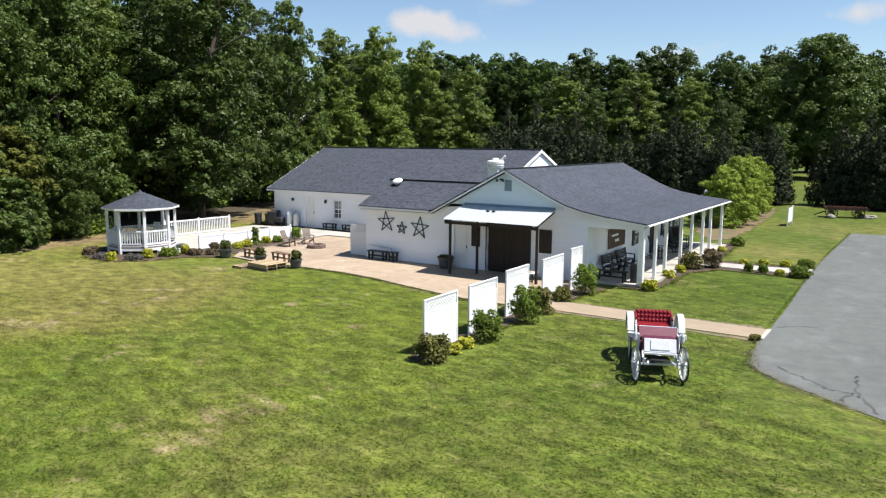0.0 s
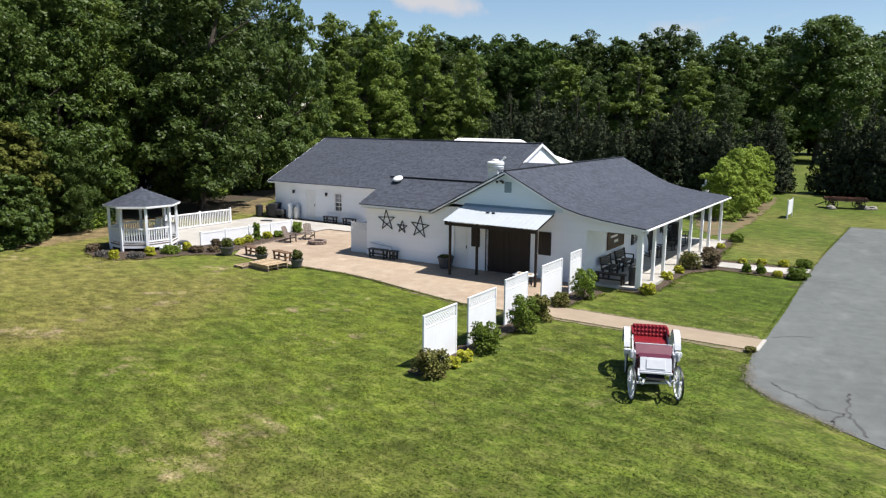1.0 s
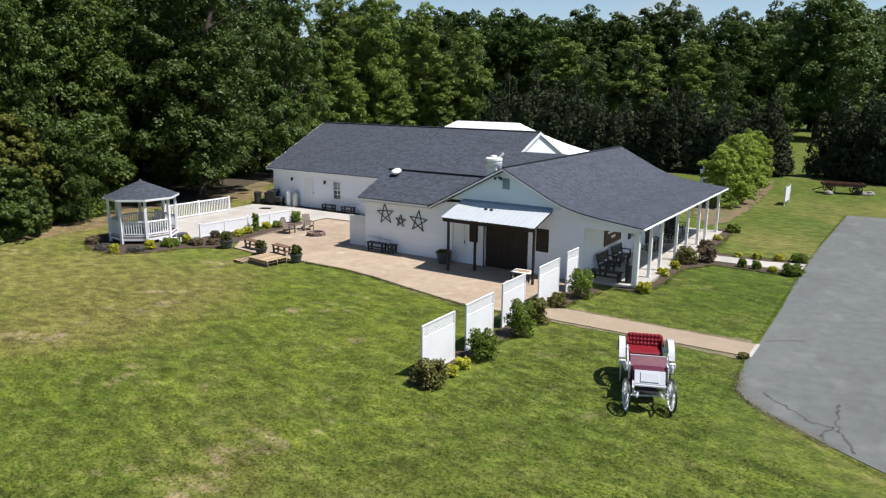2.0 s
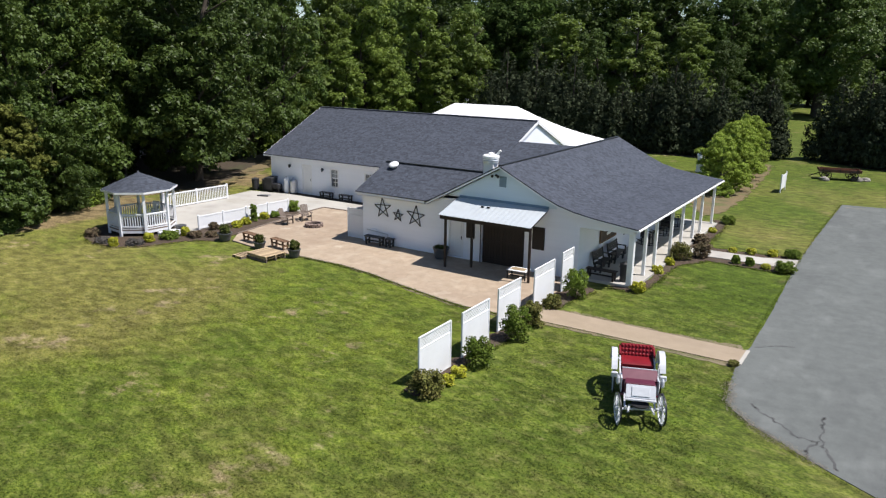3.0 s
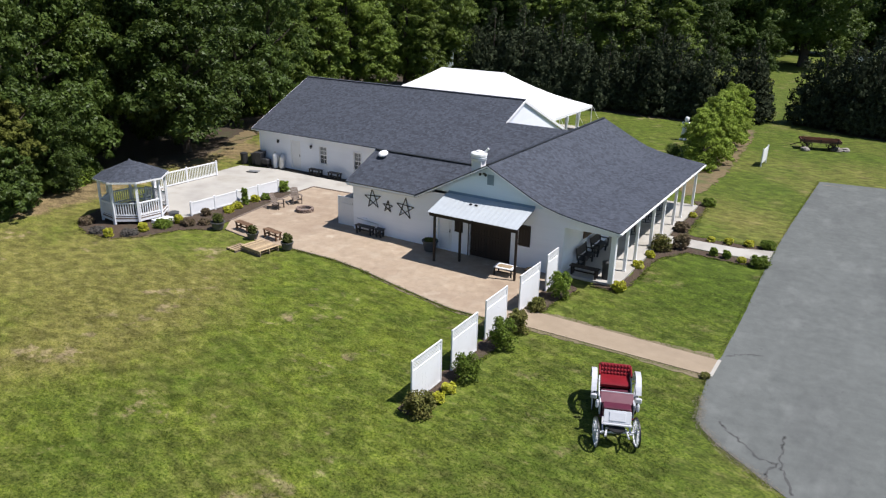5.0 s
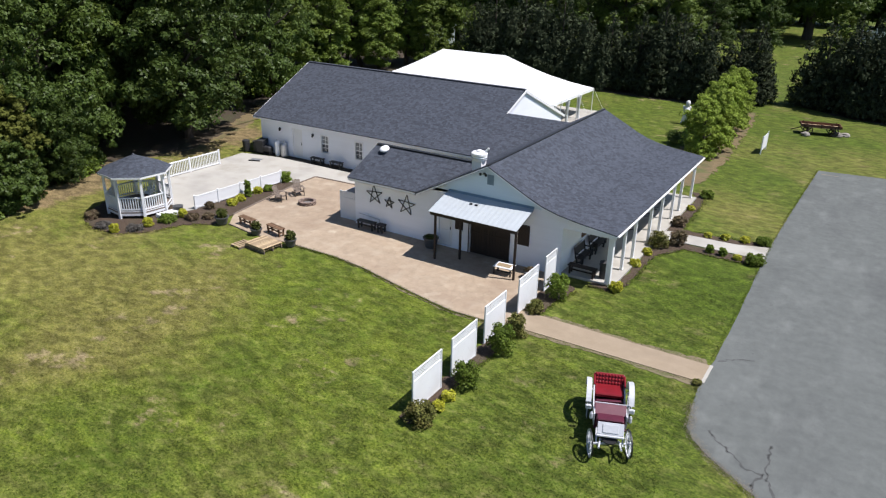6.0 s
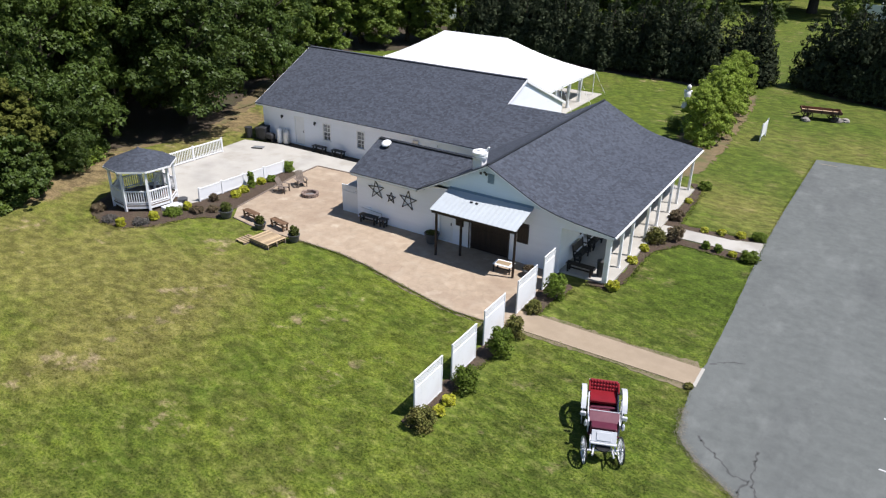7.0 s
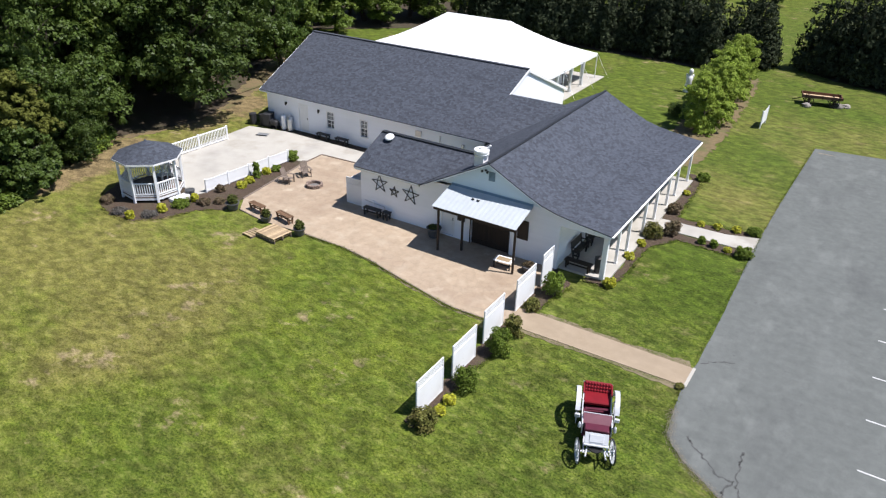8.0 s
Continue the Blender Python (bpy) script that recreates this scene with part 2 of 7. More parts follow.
CANVAS = mat("white_tent_vinyl", (0.82, 0.82, 0.82), (0.78, 0.78, 0.78), 0.6, 0.5, bump=0.05, fine=6)
CLEARSIDE = mat("tent_side_vinyl", (0.62, 0.63, 0.62), (0.55, 0.56, 0.56), 2, 0.3)
POT = mat("dark_glazed_pot", (0.055, 0.058, 0.062), (0.085, 0.085, 0.085), 4, 0.4, bump=0.15)
CHALK = mat("chalkboard", (0.05, 0.032, 0.022), (0.08, 0.05, 0.03), 3, 0.6)
WAGONRED = mat("faded_red_paint", (0.135, 0.045, 0.030), (0.100, 0.050, 0.034), 5, 0.75, bump=0.2, dirt=(0.15, 0.10, 0.07), dirt_scale=3, dirt_amount=0.7)


def stamped(material, scale, amount):
    """Gives a slab the tone steps and shallow joints of a stamped stone pattern."""
    n, l = material.node_tree.nodes, material.node_tree.links
    bsdf = n["Principled BSDF"]
    tc = n.new("ShaderNodeTexCoord")
    cells = n.new("ShaderNodeTexVoronoi")
    cells.inputs["Scale"].default_value = scale
    edges = n.new("ShaderNodeTexVoronoi")
    edges.feature = "DISTANCE_TO_EDGE"
    edges.inputs["Scale"].default_value = scale
    l.new(tc.outputs["Object"], cells.inputs["Vector"])
    l.new(tc.outputs["Object"], edges.inputs["Vector"])
    step = n.new("ShaderNodeMapRange")
    step.inputs["To Min"].default_value, step.inputs["To Max"].default_value = 1 - amount, 1 + amount
    l.new(cells.outputs["Color"], step.inputs["Value"])
    joint = n.new("ShaderNodeMapRange")
    joint.inputs["From Max"].default_value = 0.035
    joint.inputs["To Min"].default_value = 0.90
    l.new(edges.outputs["Distance"], joint.inputs["Value"])
    both = n.new("ShaderNodeMath")
    both.operation = "MULTIPLY"
    l.new(step.outputs["Result"], both.inputs[0])
    l.new(joint.outputs["Result"], both.inputs[1])
    hv = n.new("ShaderNodeHueSaturation")
    l.new(both.outputs[0], hv.inputs["Value"])
    l.new(bsdf.inputs["Base Color"].links[0].from_socket, hv.inputs["Color"])
    l.new(hv.outputs["Color"], bsdf.inputs["Base Color"])


stamped(PATIO, 1.9, 0.07)


def layered(material, colour, scale, low, high, amount, stretch=(1, 1, 1), detail=8.0):
    """Lays one more stain of a noise's shape over a surface."""
    n, l = material.node_tree.nodes, material.node_tree.links
    bsdf = n["Principled BSDF"]
    tc, mp, k = n.new("ShaderNodeTexCoord"), n.new("ShaderNodeMapping"), n.new("ShaderNodeTexNoise")
    mp.inputs["Scale"].default_value = stretch
    k.inputs["Scale"].default_value, k.inputs["Detail"].default_value, k.inputs["Roughness"].default_value = scale, detail, 0.62
    l.new(tc.outputs["Object"], mp.inputs["Vector"])
    l.new(mp.outputs["Vector"], k.inputs["Vector"])
    r_ = n.new("ShaderNodeMapRange")
    r_.inputs["From Min"].default_value, r_.inputs["From Max"].default_value, r_.inputs["To Max"].default_value = low, high, amount
    l.new(k.outputs["Fac"], r_.inputs["Value"])
    mix = n.new("ShaderNodeMix")
    mix.data_type = "RGBA"
    l.new(r_.outputs["Result"], mix.inputs["Factor"])
    l.new(bsdf.inputs["Base Color"].links[0].from_socket, mix.inputs["A"])
    mix.inputs["B"].default_value = (*colour, 1)
    l.new(mix.outputs["Result"], bsdf.inputs["Base Color"])


# oil and damp, pale scuffs, and dark joints of sealed repairs on the lot; wear on the slabs and the roof
layered(ASPHALT, (0.070, 0.073, 0.072), 0.22, 0.52, 0.66, 0.55, (1, 0.35, 1))
layered(ASPHALT, (0.186, 0.194, 0.183), 0.5, 0.53, 0.74, 0.5, (1.4, 0.8, 1))
layered(ASPHALT, (0.060, 0.062, 0.060), 1.7, 0.66, 0.72, 0.5)
layered(CONCRETE, (0.240, 0.215, 0.165), 0.35, 0.52, 0.66, 0.45)
layered(PATIO, (0.480, 0.410, 0.310), 0.8, 0.62, 0.68, 0.5)
layered(PATIO, (0.215, 0.150, 0.102), 0.16, 0.48, 0.62, 0.6)
layered(SHINGLE, (0.150, 0.160, 0.180), 16.0, 0.64, 0.70, 0.6, (1, 1, 1), 3.0)
layered(STRAW, (0.060, 0.046, 0.026), 0.5, 0.52, 0.66, 0.6)


def lawn_material(name="mown_grass", blades=False):
    """Mown grass: green and yellowed areas, thin patches with bare soil, and fine blades."""
    m = bpy.data.materials.new(name)
    m.use_nodes = True
    n, l = m.node_tree.nodes, m.node_tree.links
    bsdf = n["Principled BSDF"]
    tc = n.new("ShaderNodeTexCoord")

    def noise_of(scale, detail, rough=0.6, stretch=None):
        k = n.new("ShaderNodeTexNoise")
        k.inputs["Scale"].default_value, k.inputs["Detail"].default_value, k.inputs["Roughness"].default_value = scale, detail, rough
        if stretch:
            mp = n.new("ShaderNodeMapping")
            mp.inputs["Scale"].default_value = stretch
            mp.inputs["Rotation"].default_value = (0, 0, 0.5)
            l.new(tc.outputs["Object"], mp.inputs["Vector"])
            l.new(mp.outputs["Vector"], k.inputs["Vector"])
        else:
            l.new(tc.outputs["Object"], k.inputs["Vector"])
        return k.outputs["Fac"]

    def ranged(v, lo, hi, top=1.0):
        k = n.new("ShaderNodeMapRange")
        k.inputs["From Min"].default_value, k.inputs["From Max"].default_value, k.inputs["To Max"].default_value = lo, hi, top
        l.new(v, k.inputs["Value"])
        return k.outputs["Result"]

    def mixed(f, a, b):
        k = n.new("ShaderNodeMix")
        k.data_type = "RGBA"
        l.new(f, k.inputs["Factor"])
        for key, v in (("A", a), ("B", b)):
            if isinstance(v, tuple):
                k.inputs[key].default_value = (*v, 1)
            else:
                l.new(v, k.inputs[key])
        return k.outputs["Result"]

    def maths(op, a, b):
        k = n.new("ShaderNodeMath")
        k.operation = op
        for i, v in enumerate((a, b)):
            if isinstance(v, (int, float)):
                k.inputs[i].default_value = v
            else:
                l.new(v, k.inputs[i])
        return k.outputs[0]

    fine = noise_of(11.0, 6.0, 0.70, (0.85, 1.1, 1))
    tuft = noise_of(1.3, 9.0, 0.70, (0.75, 1.3, 1))
    streak = noise_of(2.6, 10.0, 0.76, (0.7, 1.3, 1))
    patch = noise_of(0.35, 6.0, 0.62)
    lush = noise_of(0.55, 6.0, 0.66, (0.8, 1.2, 1))
    big = noise_of(0.085, 4.0, 0.55)
    lump = noise_of(1.9, 4.0, 0.6, (0.8, 1.2, 1))
    sep = n.new("ShaderNodeSeparateXYZ")
    l.new(tc.outputs["Object"], sep.inputs[0])
    def spot(wx, wy, wr, amount):
        gap = n.new("ShaderNodeVectorMath")
        gap.operation = "DISTANCE"
        gap.inputs[1].default_value = (wx, wy, 0)
        l.new(tc.outputs["Object"], gap.inputs[0])
        return ranged(gap.outputs["Value"], wr, 0.0, amount)

    rich = noise_of(0.23, 5.0, 0.6)
    # lush near the lot and the hall, paler towards the open lawn
    pale = maths("ADD", ranged(sep.outputs["X"], -8.0, -15.0, 0.5), maths("MULTIPLY", maths("SUBTRACT", lush, 0.5), 3.2))
    pale = maths("SUBTRACT", pale, ranged(sep.outputs["Y"], 40.0, 60.0, 0.45))
    pale = maths("SUBTRACT", pale, spot(-15.5, 7.5, 8.0, 0.7))
    deep = mixed(ranged(fine, 0.42, 0.58), (0.041, 0.062, 0.007), (0.097, 0.122, 0.017))
    light = mixed(ranged(fine, 0.42, 0.58), (0.060, 0.085, 0.007), (0.136, 0.162, 0.021))
    green = mixed(ranged(pale, 0.0, 0.8), deep, light)
    green = mixed(maths("MULTIPLY", ranged(tuft, 0.44, 0.56, 0.7), ranged(sep.outputs["X"], -12.0, -8.0)), green, mixed(ranged(fine, 0.42, 0.58), (0.028, 0.046, 0.005), (0.078, 0.102, 0.012)))
    green = mixed(ranged(tuft, 0.51, 0.57, 0.4), green, (0.060, 0.090, 0.012))
    green = mixed(ranged(rich, 0.50, 0.62, 0.55), green, (0.055, 0.085, 0.009))
    green = mixed(maths("MULTIPLY", ranged(streak, 0.50, 0.66, 0.5), ranged(sep.outputs["Y"], 56.0, 34.0)), green, (0.205, 0.208, 0.058))
    # deep green, well-fed grass between the walkways and round the carriage
    fed = maths("ADD", maths("ADD", spot(-5.0, 32.6, 7.0, 1.3), spot(-3.6, 20.6, 5.0, 0.5)), maths("MULTIPLY", maths("SUBTRACT", tuft, 0.5), 2.0))
    green = mixed(ranged(fed, 0.1, 0.9, 0.8), green, mixed(ranged(fine, 0.42, 0.58), (0.028, 0.050, 0.004), (0.070, 0.104, 0.009)))
    yellow = mixed(ranged(fine, 0.42, 0.58), (0.094, 0.092, 0.019), (0.158, 0.143, 0.041))
    yellow = mixed(ranged(tuft, 0.51, 0.57, 0.4), yellow, (0.094, 0.098, 0.022))
    yellow = mixed(ranged(streak, 0.50, 0.68, 0.45), yellow, (0.262, 0.232, 0.092))
    # the drier side of the lawn, towards the woods, and the greener ground by the patio
    dry = maths("MULTIPLY", ranged(sep.outputs["X"], -12.0, -27.0, 0.18), ranged(sep.outputs["Y"], 28.0, 17.0))
    for wx, wy, wr, amount in ((-23.5, 13.2, 4.5, 0.20), (-23.9, 17.0, 5.0, 0.16), (-31.0, 17.0, 9.0, 0.24), (-41.5, 34.0, 6.0, 0.34), (-42.0, 42.0, 6.0, 0.34), (-40.5, 24.0, 5.0, 0.34), (-40.6, 30.5, 4.5, 0.34), (-25.6, 14.1, 4.5, 0.16), (-6.4, 43.5, 5.0, 0.30), (-4.0, 60.0, 9.0, 0.24), (2.0, 64.0, 10.0, 0.22)):
        dry = maths("ADD", dry, spot(wx, wy, wr, amount))
    for wx, wy, wr, amount in ((-20.0, 22.5, 5.5, 0.30), (-15.8, 20.5, 6.0, 0.25), (-20.0, 16.5, 3.2, 0.14), (-19.3, 10.2, 4.5, 0.16), (-29.5, 22.6, 4.5, 0.26), (-6.0, 18.0, 8.0, 0.15), (-5.0, 32.0, 6.5, 0.25), (-14.0, 6.5, 5.0, 0.25), (-18.5, 9.0, 6.0, 0.20)):
        dry = maths("SUBTRACT", dry, spot(wx, wy, wr, amount))
    dry = maths("ADD", dry, maths("MULTIPLY", maths("SUBTRACT", big, 0.53), 1.1))
    dry = maths("ADD", dry, maths("MULTIPLY", maths("SUBTRACT", tuft, 0.5), 0.9))
    dry = maths("SUBTRACT", dry, ranged(sep.outputs["Y"], 36.0, 56.0, 0.10))
    base = mixed(ranged(maths("ADD", dry, maths("MULTIPLY", patch, 0.5)), 0.14, 0.56, 0.95), green, yellow)
    soil = mixed(ranged(fine, 0.38, 0.62), (0.235, 0.180, 0.100), (0.350, 0.280, 0.170))
    thin = maths("ADD", maths("MULTIPLY", patch, 0.55), maths("MULTIPLY", tuft, 0.45))
    # worn spots where the turf has given out
    for wx, wy, wr in ((-12.6, 11.6, 1.3), (-11.4, 12.5, 1.1), (-6.5, 14.5, 1.0), (-7.1, 12.0, 1.3), (-14.1, 8.8, 1.0), (-26.2, 15.5, 1.6), (-27.9, 23.1, 1.3), (-9.4, 9.0, 0.9)):
        thin = maths("ADD", thin, spot(wx, wy, wr, 0.09))
    base = mixed(maths("MULTIPLY", ranged(thin, 0.568, 0.645, 0.72), ranged(sep.outputs["X"], -3.0, -13.0, 1.0)), base, soil)
    # dry brown earth between the lawn and the woods
    worn = maths("MULTIPLY", maths("SUBTRACT", maths("ADD", patch, tuft), 1.0), 1.6)
    for wx, wy, wr in ((-42.2, 23.4, 3.4), (-42.6, 26.2, 3.4), (-43.6, 28.8, 3.0), (-43.2, 38.4, 3.4), (-44.2, 41.4, 3.6), (-42.4, 34.6, 2.4), (-41.8, 20.6, 2.6)):
        worn = maths("ADD", worn, spot(wx, wy, wr, 1.0))
    earth = mixed(ranged(fine, 0.40, 0.60), (0.105, 0.074, 0.038), (0.215, 0.155, 0.086))
    base = mixed(ranged(worn, 0.25, 0.75, 0.85), base, earth)
    clump = n.new("ShaderNodeMapRange")
    clump.inputs["From Min"].default_value, clump.inputs["From Max"].default_value = 0.38, 0.62
    clump.inputs["To Min"].default_value, clump.inputs["To Max"].default_value = 0.80, 1.20
    l.new(noise_of(1.1, 8.0, 0.66, (0.7, 1.3, 1)), clump.inputs["Value"])
    tone = n.new("ShaderNodeHueSaturation")
    l.new(maths("MULTIPLY", clump.outputs["Result"], maths("ADD", ranged(lump, 0.38, 0.60, 0.54), 0.74)), tone.inputs["Value"])
    l.new(base, tone.inputs["Color"])
    base = tone.outputs["Color"]
    if blades:
        geo = n.new("ShaderNodeNewGeometry")
        hv = n.new("ShaderNodeHueSaturation")
        l.new(maths("ADD", maths("MULTIPLY", geo.outputs["Random Per Island"], 0.7), 0.80), hv.inputs["Value"])
        l.new(base, hv.inputs["Color"])
        base = hv.outputs["Color"]
    l.new(base, bsdf.inputs["Base Color"])
    bsdf.inputs["Roughness"].default_value = 0.85
    bsdf.inputs["Specular IOR Level"].default_value = 0.15
    if blades:
        tr = n.new("ShaderNodeBsdfTranslucent")
        l.new(base, tr.inputs["Color"])
        ms = n.new("ShaderNodeMixShader")
        ms.inputs["Fac"].default_value = 0.4
        l.new(bsdf.outputs[0], ms.inputs[1])
        l.new(tr.outputs[0], ms.inputs[2])
        l.new(ms.outputs[0], n["Material Output"].inputs["Surface"])
        return m
    bp = n.new("ShaderNodeBump")
    bp.inputs["Strength"].default_value, bp.inputs["Distance"].default_value = 0.4, 0.05
    l.new(maths("ADD", maths("ADD", maths("MULTIPLY", fine, 0.35), maths("ADD", tuft, maths("MULTIPLY", lump, 1.6))), maths("MULTIPLY", streak, 0.6)), bp.inputs["Height"])
    l.new(bp.outputs["Normal"], bsdf.inputs["Normal"])
    return m


LAWN = lawn_material()
GRASS = lawn_material("grass_blades", True)


# ---- building blocks ----
class Shape:
    """Gathers boxes, rods and polygons into one mesh."""

    def __init__(self):
        self.v, self.f = [], []

    def add(self, verts, faces):
        o = len(self.v)
        self.v += [tuple(p) for p in verts]
        self.f += [tuple(i + o for i in f) for f in faces]
        return self

    def box(self, c, s, rz=0.0, rx=0.0, ry=0.0, bevel=0.0):
        """A box about c of the sizes s, turned, with bevelled upright and lying edges if asked for."""
        m = Matrix.Translation(c) @ Euler((radians(rx), radians(ry), radians(rz))).to_matrix().to_4x4()
        hx, hy, hz = (k / 2 for k in s)
        if bevel:
            b = min(bevel, hx * 0.45, hy * 0.45, hz * 0.45)
            pts = []
            for z, k in ((-hz, b), (-hz + b, 0), (hz - b, 0), (hz, b)):
                pts += [Vector((x, y, z)) for x, y in ((-hx + k + b, -hy + k), (hx - k - b, -hy + k), (hx - k, -hy + k + b), (hx - k, hy - k - b),
                                                      (hx - k - b, hy - k), (-hx + k + b, hy - k), (-hx + k, hy - k - b), (-hx + k, -hy + k + b))]
            faces = [tuple(range(7, -1, -1)), tuple(range(24, 32))]
            for r in range(3):
                faces += [(r * 8 + i, r * 8 + (i + 1) % 8, r * 8 + 8 + (i + 1) % 8, r * 8 + 8 + i) for i in range(8)]
            return self.add([m @ p for p in pts], faces)
        pts = [m @ Vector((x, y, z)) for z in (-hz, hz) for x, y in ((-hx, -hy), (hx, -hy), (hx, hy), (-hx, hy))]
        return self.add(pts, [(3, 2, 1, 0), (4, 5, 6, 7), (0, 1, 5, 4), (1, 2, 6, 5), (2, 3, 7, 6), (3, 0, 4, 7)])

    def rod(self, a, b, r, r2=None, n=8):
        """A round rod from a to b."""
        a, b = Vector(a), Vector(b)
        r2 = r if r2 is None else r2
        d = (b - a).normalized()
        u = d.orthogonal().normalized()
        w = d.cross(u)
        ring = [(u * math.cos(2 * math.pi * i / n) + w * math.sin(2 * math.pi * i / n)) for i in range(n)]
        faces = [(i, (i + 1) % n, n + (i + 1) % n, n + i) for i in range(n)] + [tuple(range(n - 1, -1, -1)), tuple(range(n, 2 * n))]
        return self.add([a + k * r for k in ring] + [b + k * r2 for k in ring], faces)

    def turned(self, profile, c=(0, 0, 0), n=16, closed=True):
        """A shape turned about the vertical from (radius, height) pairs."""
        pts, faces = [], []
        for r, z in profile:
            pts += [(c[0] + r * math.cos(2 * math.pi * i / n), c[1] + r * math.sin(2 * math.pi * i / n), c[2] + z) for i in range(n)]
        for k in range(len(profile) - 1):
            faces += [(k * n + i, k * n + (i + 1) % n, k * n + n + (i + 1) % n, k * n + n + i) for i in range(n)]
        if closed:
            faces += [tuple(range(n - 1, -1, -1)), tuple(range((len(profile) - 1) * n, len(profile) * n))]
        return self.add(pts, faces)

    def slab(self, outline, z0, z1):
        """A flat slab with the outline (counter-clockwise) from z0 up to z1."""
        n = len(outline)
        return self.add([(x, y, z0) for x, y in outline] + [(x, y, z1) for x, y in outline],
                        [tuple(range(n - 1, -1, -1)), tuple(range(n, 2 * n))] + [(i, (i + 1) % n, n + (i + 1) % n, n + i) for i in range(n)])

    def sheet(self, corners, thick):
        """A flat polygon in space, thickened downwards along its normal."""
        c = [Vector(p) for p in corners]
        nrm = (c[1] - c[0]).cross(c[2] - c[0]).normalized()
        n = len(c)
        return self.add([p - nrm * thick for p in c] + c,
                        [tuple(range(n - 1, -1, -1)), tuple(range(n, 2 * n))] + [(i, (i + 1) % n, n + (i + 1) % n, n + i) for i in range(n)])

    def arc(self, centre, radius, a0, a1, width, thick, n=14, x=0.0):
        """A curved strip in the y-z plane, from angle a0 to a1 (degrees), width along x."""
        pts, faces = [], []
        for i in range(n + 1):
            a = radians(a0 + (a1 - a0) * i / n)
            for r in (radius, radius + thick):
                for dx in (-width / 2, width / 2):
                    pts.append((x + dx, centre[0] + r * math.cos(a), centre[1] + r * math.sin(a)))
        for i in range(n):
            o = i * 4
            faces += [(o, o + 4, o + 5, o + 1), (o + 2, o + 3, o + 7, o + 6), (o, o + 2, o + 6, o + 4), (o + 1, o + 5, o + 7, o + 3)]
        faces += [(0, 1, 3, 2), (n * 4, n * 4 + 2, n * 4 + 3, n * 4 + 1)]
        return self.add(pts, faces)

    def mesh(self, name, material, smooth=False, weld=False):
        me = bpy.data.meshes.new(name)
        me.from_pydata(self.v, [], self.f)
        bm = bmesh.new()
        bm.from_mesh(me)
        if weld:
            bmesh.ops.remove_doubles(bm, verts=bm.verts, dist=0.0005)
        bmesh.ops.recalc_face_normals(bm, faces=bm.faces)
        bm.to_mesh(me)
        bm.free()
        me.materials.append(material)
        if smooth:
            me.polygons.foreach_set("use_smooth", [True] * len(me.polygons))
        return me


def thing(name, label, category, m=None, group="", kind=""):
    ob = new(name)
    if m is not None:
        ob.matrix_basis = m
    return tagged(ob, label, category, group, kind)


def part(name, shape, material, parent, label="", m=None, smooth=False, kind=""):
    """Links a shape (or a ready mesh) as one mesh object under its thing or part."""
    data = shape if isinstance(shape, bpy.types.Mesh) else shape.mesh(name, material, smooth, name == "wall")
    ob = new(name, data)
    ob.parent = parent
    if m is not None:
        ob.matrix_basis = m
    return tagged(ob, label, "", "", kind)


def whole(name, shape, material, label, category, m=None, group="", kind="", smooth=False):
    """A thing that is one plain mesh."""
    data = shape if isinstance(shape, bpy.types.Mesh) else shape.mesh(name, material, smooth)
    ob = new(name, data)
    if m is not None:
        ob.matrix_basis = m
    return tagged(ob, label, category, group, kind)


def quad_mesh(name, quads, material):
    """A mesh of separate four-cornered pieces from an array of shape (n, 4, 3), or three-cornered from (n, 3, 3)."""
    quads = np.asarray(quads, dtype=np.float32)
    k, c = quads.shape[:2]
    me = bpy.data.meshes.new(name)
    me.vertices.add(k * c)
    me.vertices.foreach_set("co", quads.reshape(-1))
    me.loops.add(k * c)
    me.loops.foreach_set("vertex_index", np.arange(k * c, dtype=np.int32))
    me.polygons.add(k)
    me.polygons.foreach_set("loop_start", np.arange(0, k * c, c, dtype=np.int32))
    me.update(calc_edges=True)
    me.materials.append(material)
    return me


def wobbly(outline, step, amount, seed):
    """An outline with points every step metres, each pushed off the line a little."""
    rnd = random.Random(seed)
    out = []
    for (x0, y0), (x1, y1) in zip(outline, outline[1:] + outline[:1]):
        k = max(1, int(math.hypot(x1 - x0, y1 - y0) / step))
        for i in range(k):
            f = i / k
            out.append((x0 + (x1 - x0) * f + rnd.uniform(-amount, amount), y0 + (y1 - y0) * f + rnd.uniform(-amount, amount)))
    return out


# ---- the ground and what is laid on it ----
s = Shape()
s.add([(-1500, -1500, 0), (1500, -1500, 0), (1500, 1500, 0), (-1500, 1500, 0)], [(0, 1, 2, 3)])
whole("ground", s, LAWN, "mown lawn with yellowed and bare patches", "lawn", kind="structure")

lot = [(-3.72, 24.3), (-3.69, 23.9), (-3.57, 22.4), (-3.39, 21.1), (-3.05, 20.62), (-2.49, 20.03), (-1.79, 19.57), (-1.16, 19.12), (-0.4, 18.6), (3.0, 16.6), (9.0, 13.0), (22.0, 9.0), (40.0, 12.0), (40.0, 60.0), (12.0, 59.0),
       (1.3, 57.6), (-3.3, 57.0), (-3.65, 45.0), (-3.75, 39.3), (-3.75, 37.3), (-3.6, 30.0), (-3.6, 26.0)]
whole("road", Shape().slab(wobbly(lot, 0.8, 0.018, 3), -0.1, 0.02), ASPHALT, "worn grey asphalt parking lot beside the lawn", "parking lot", kind="structure")
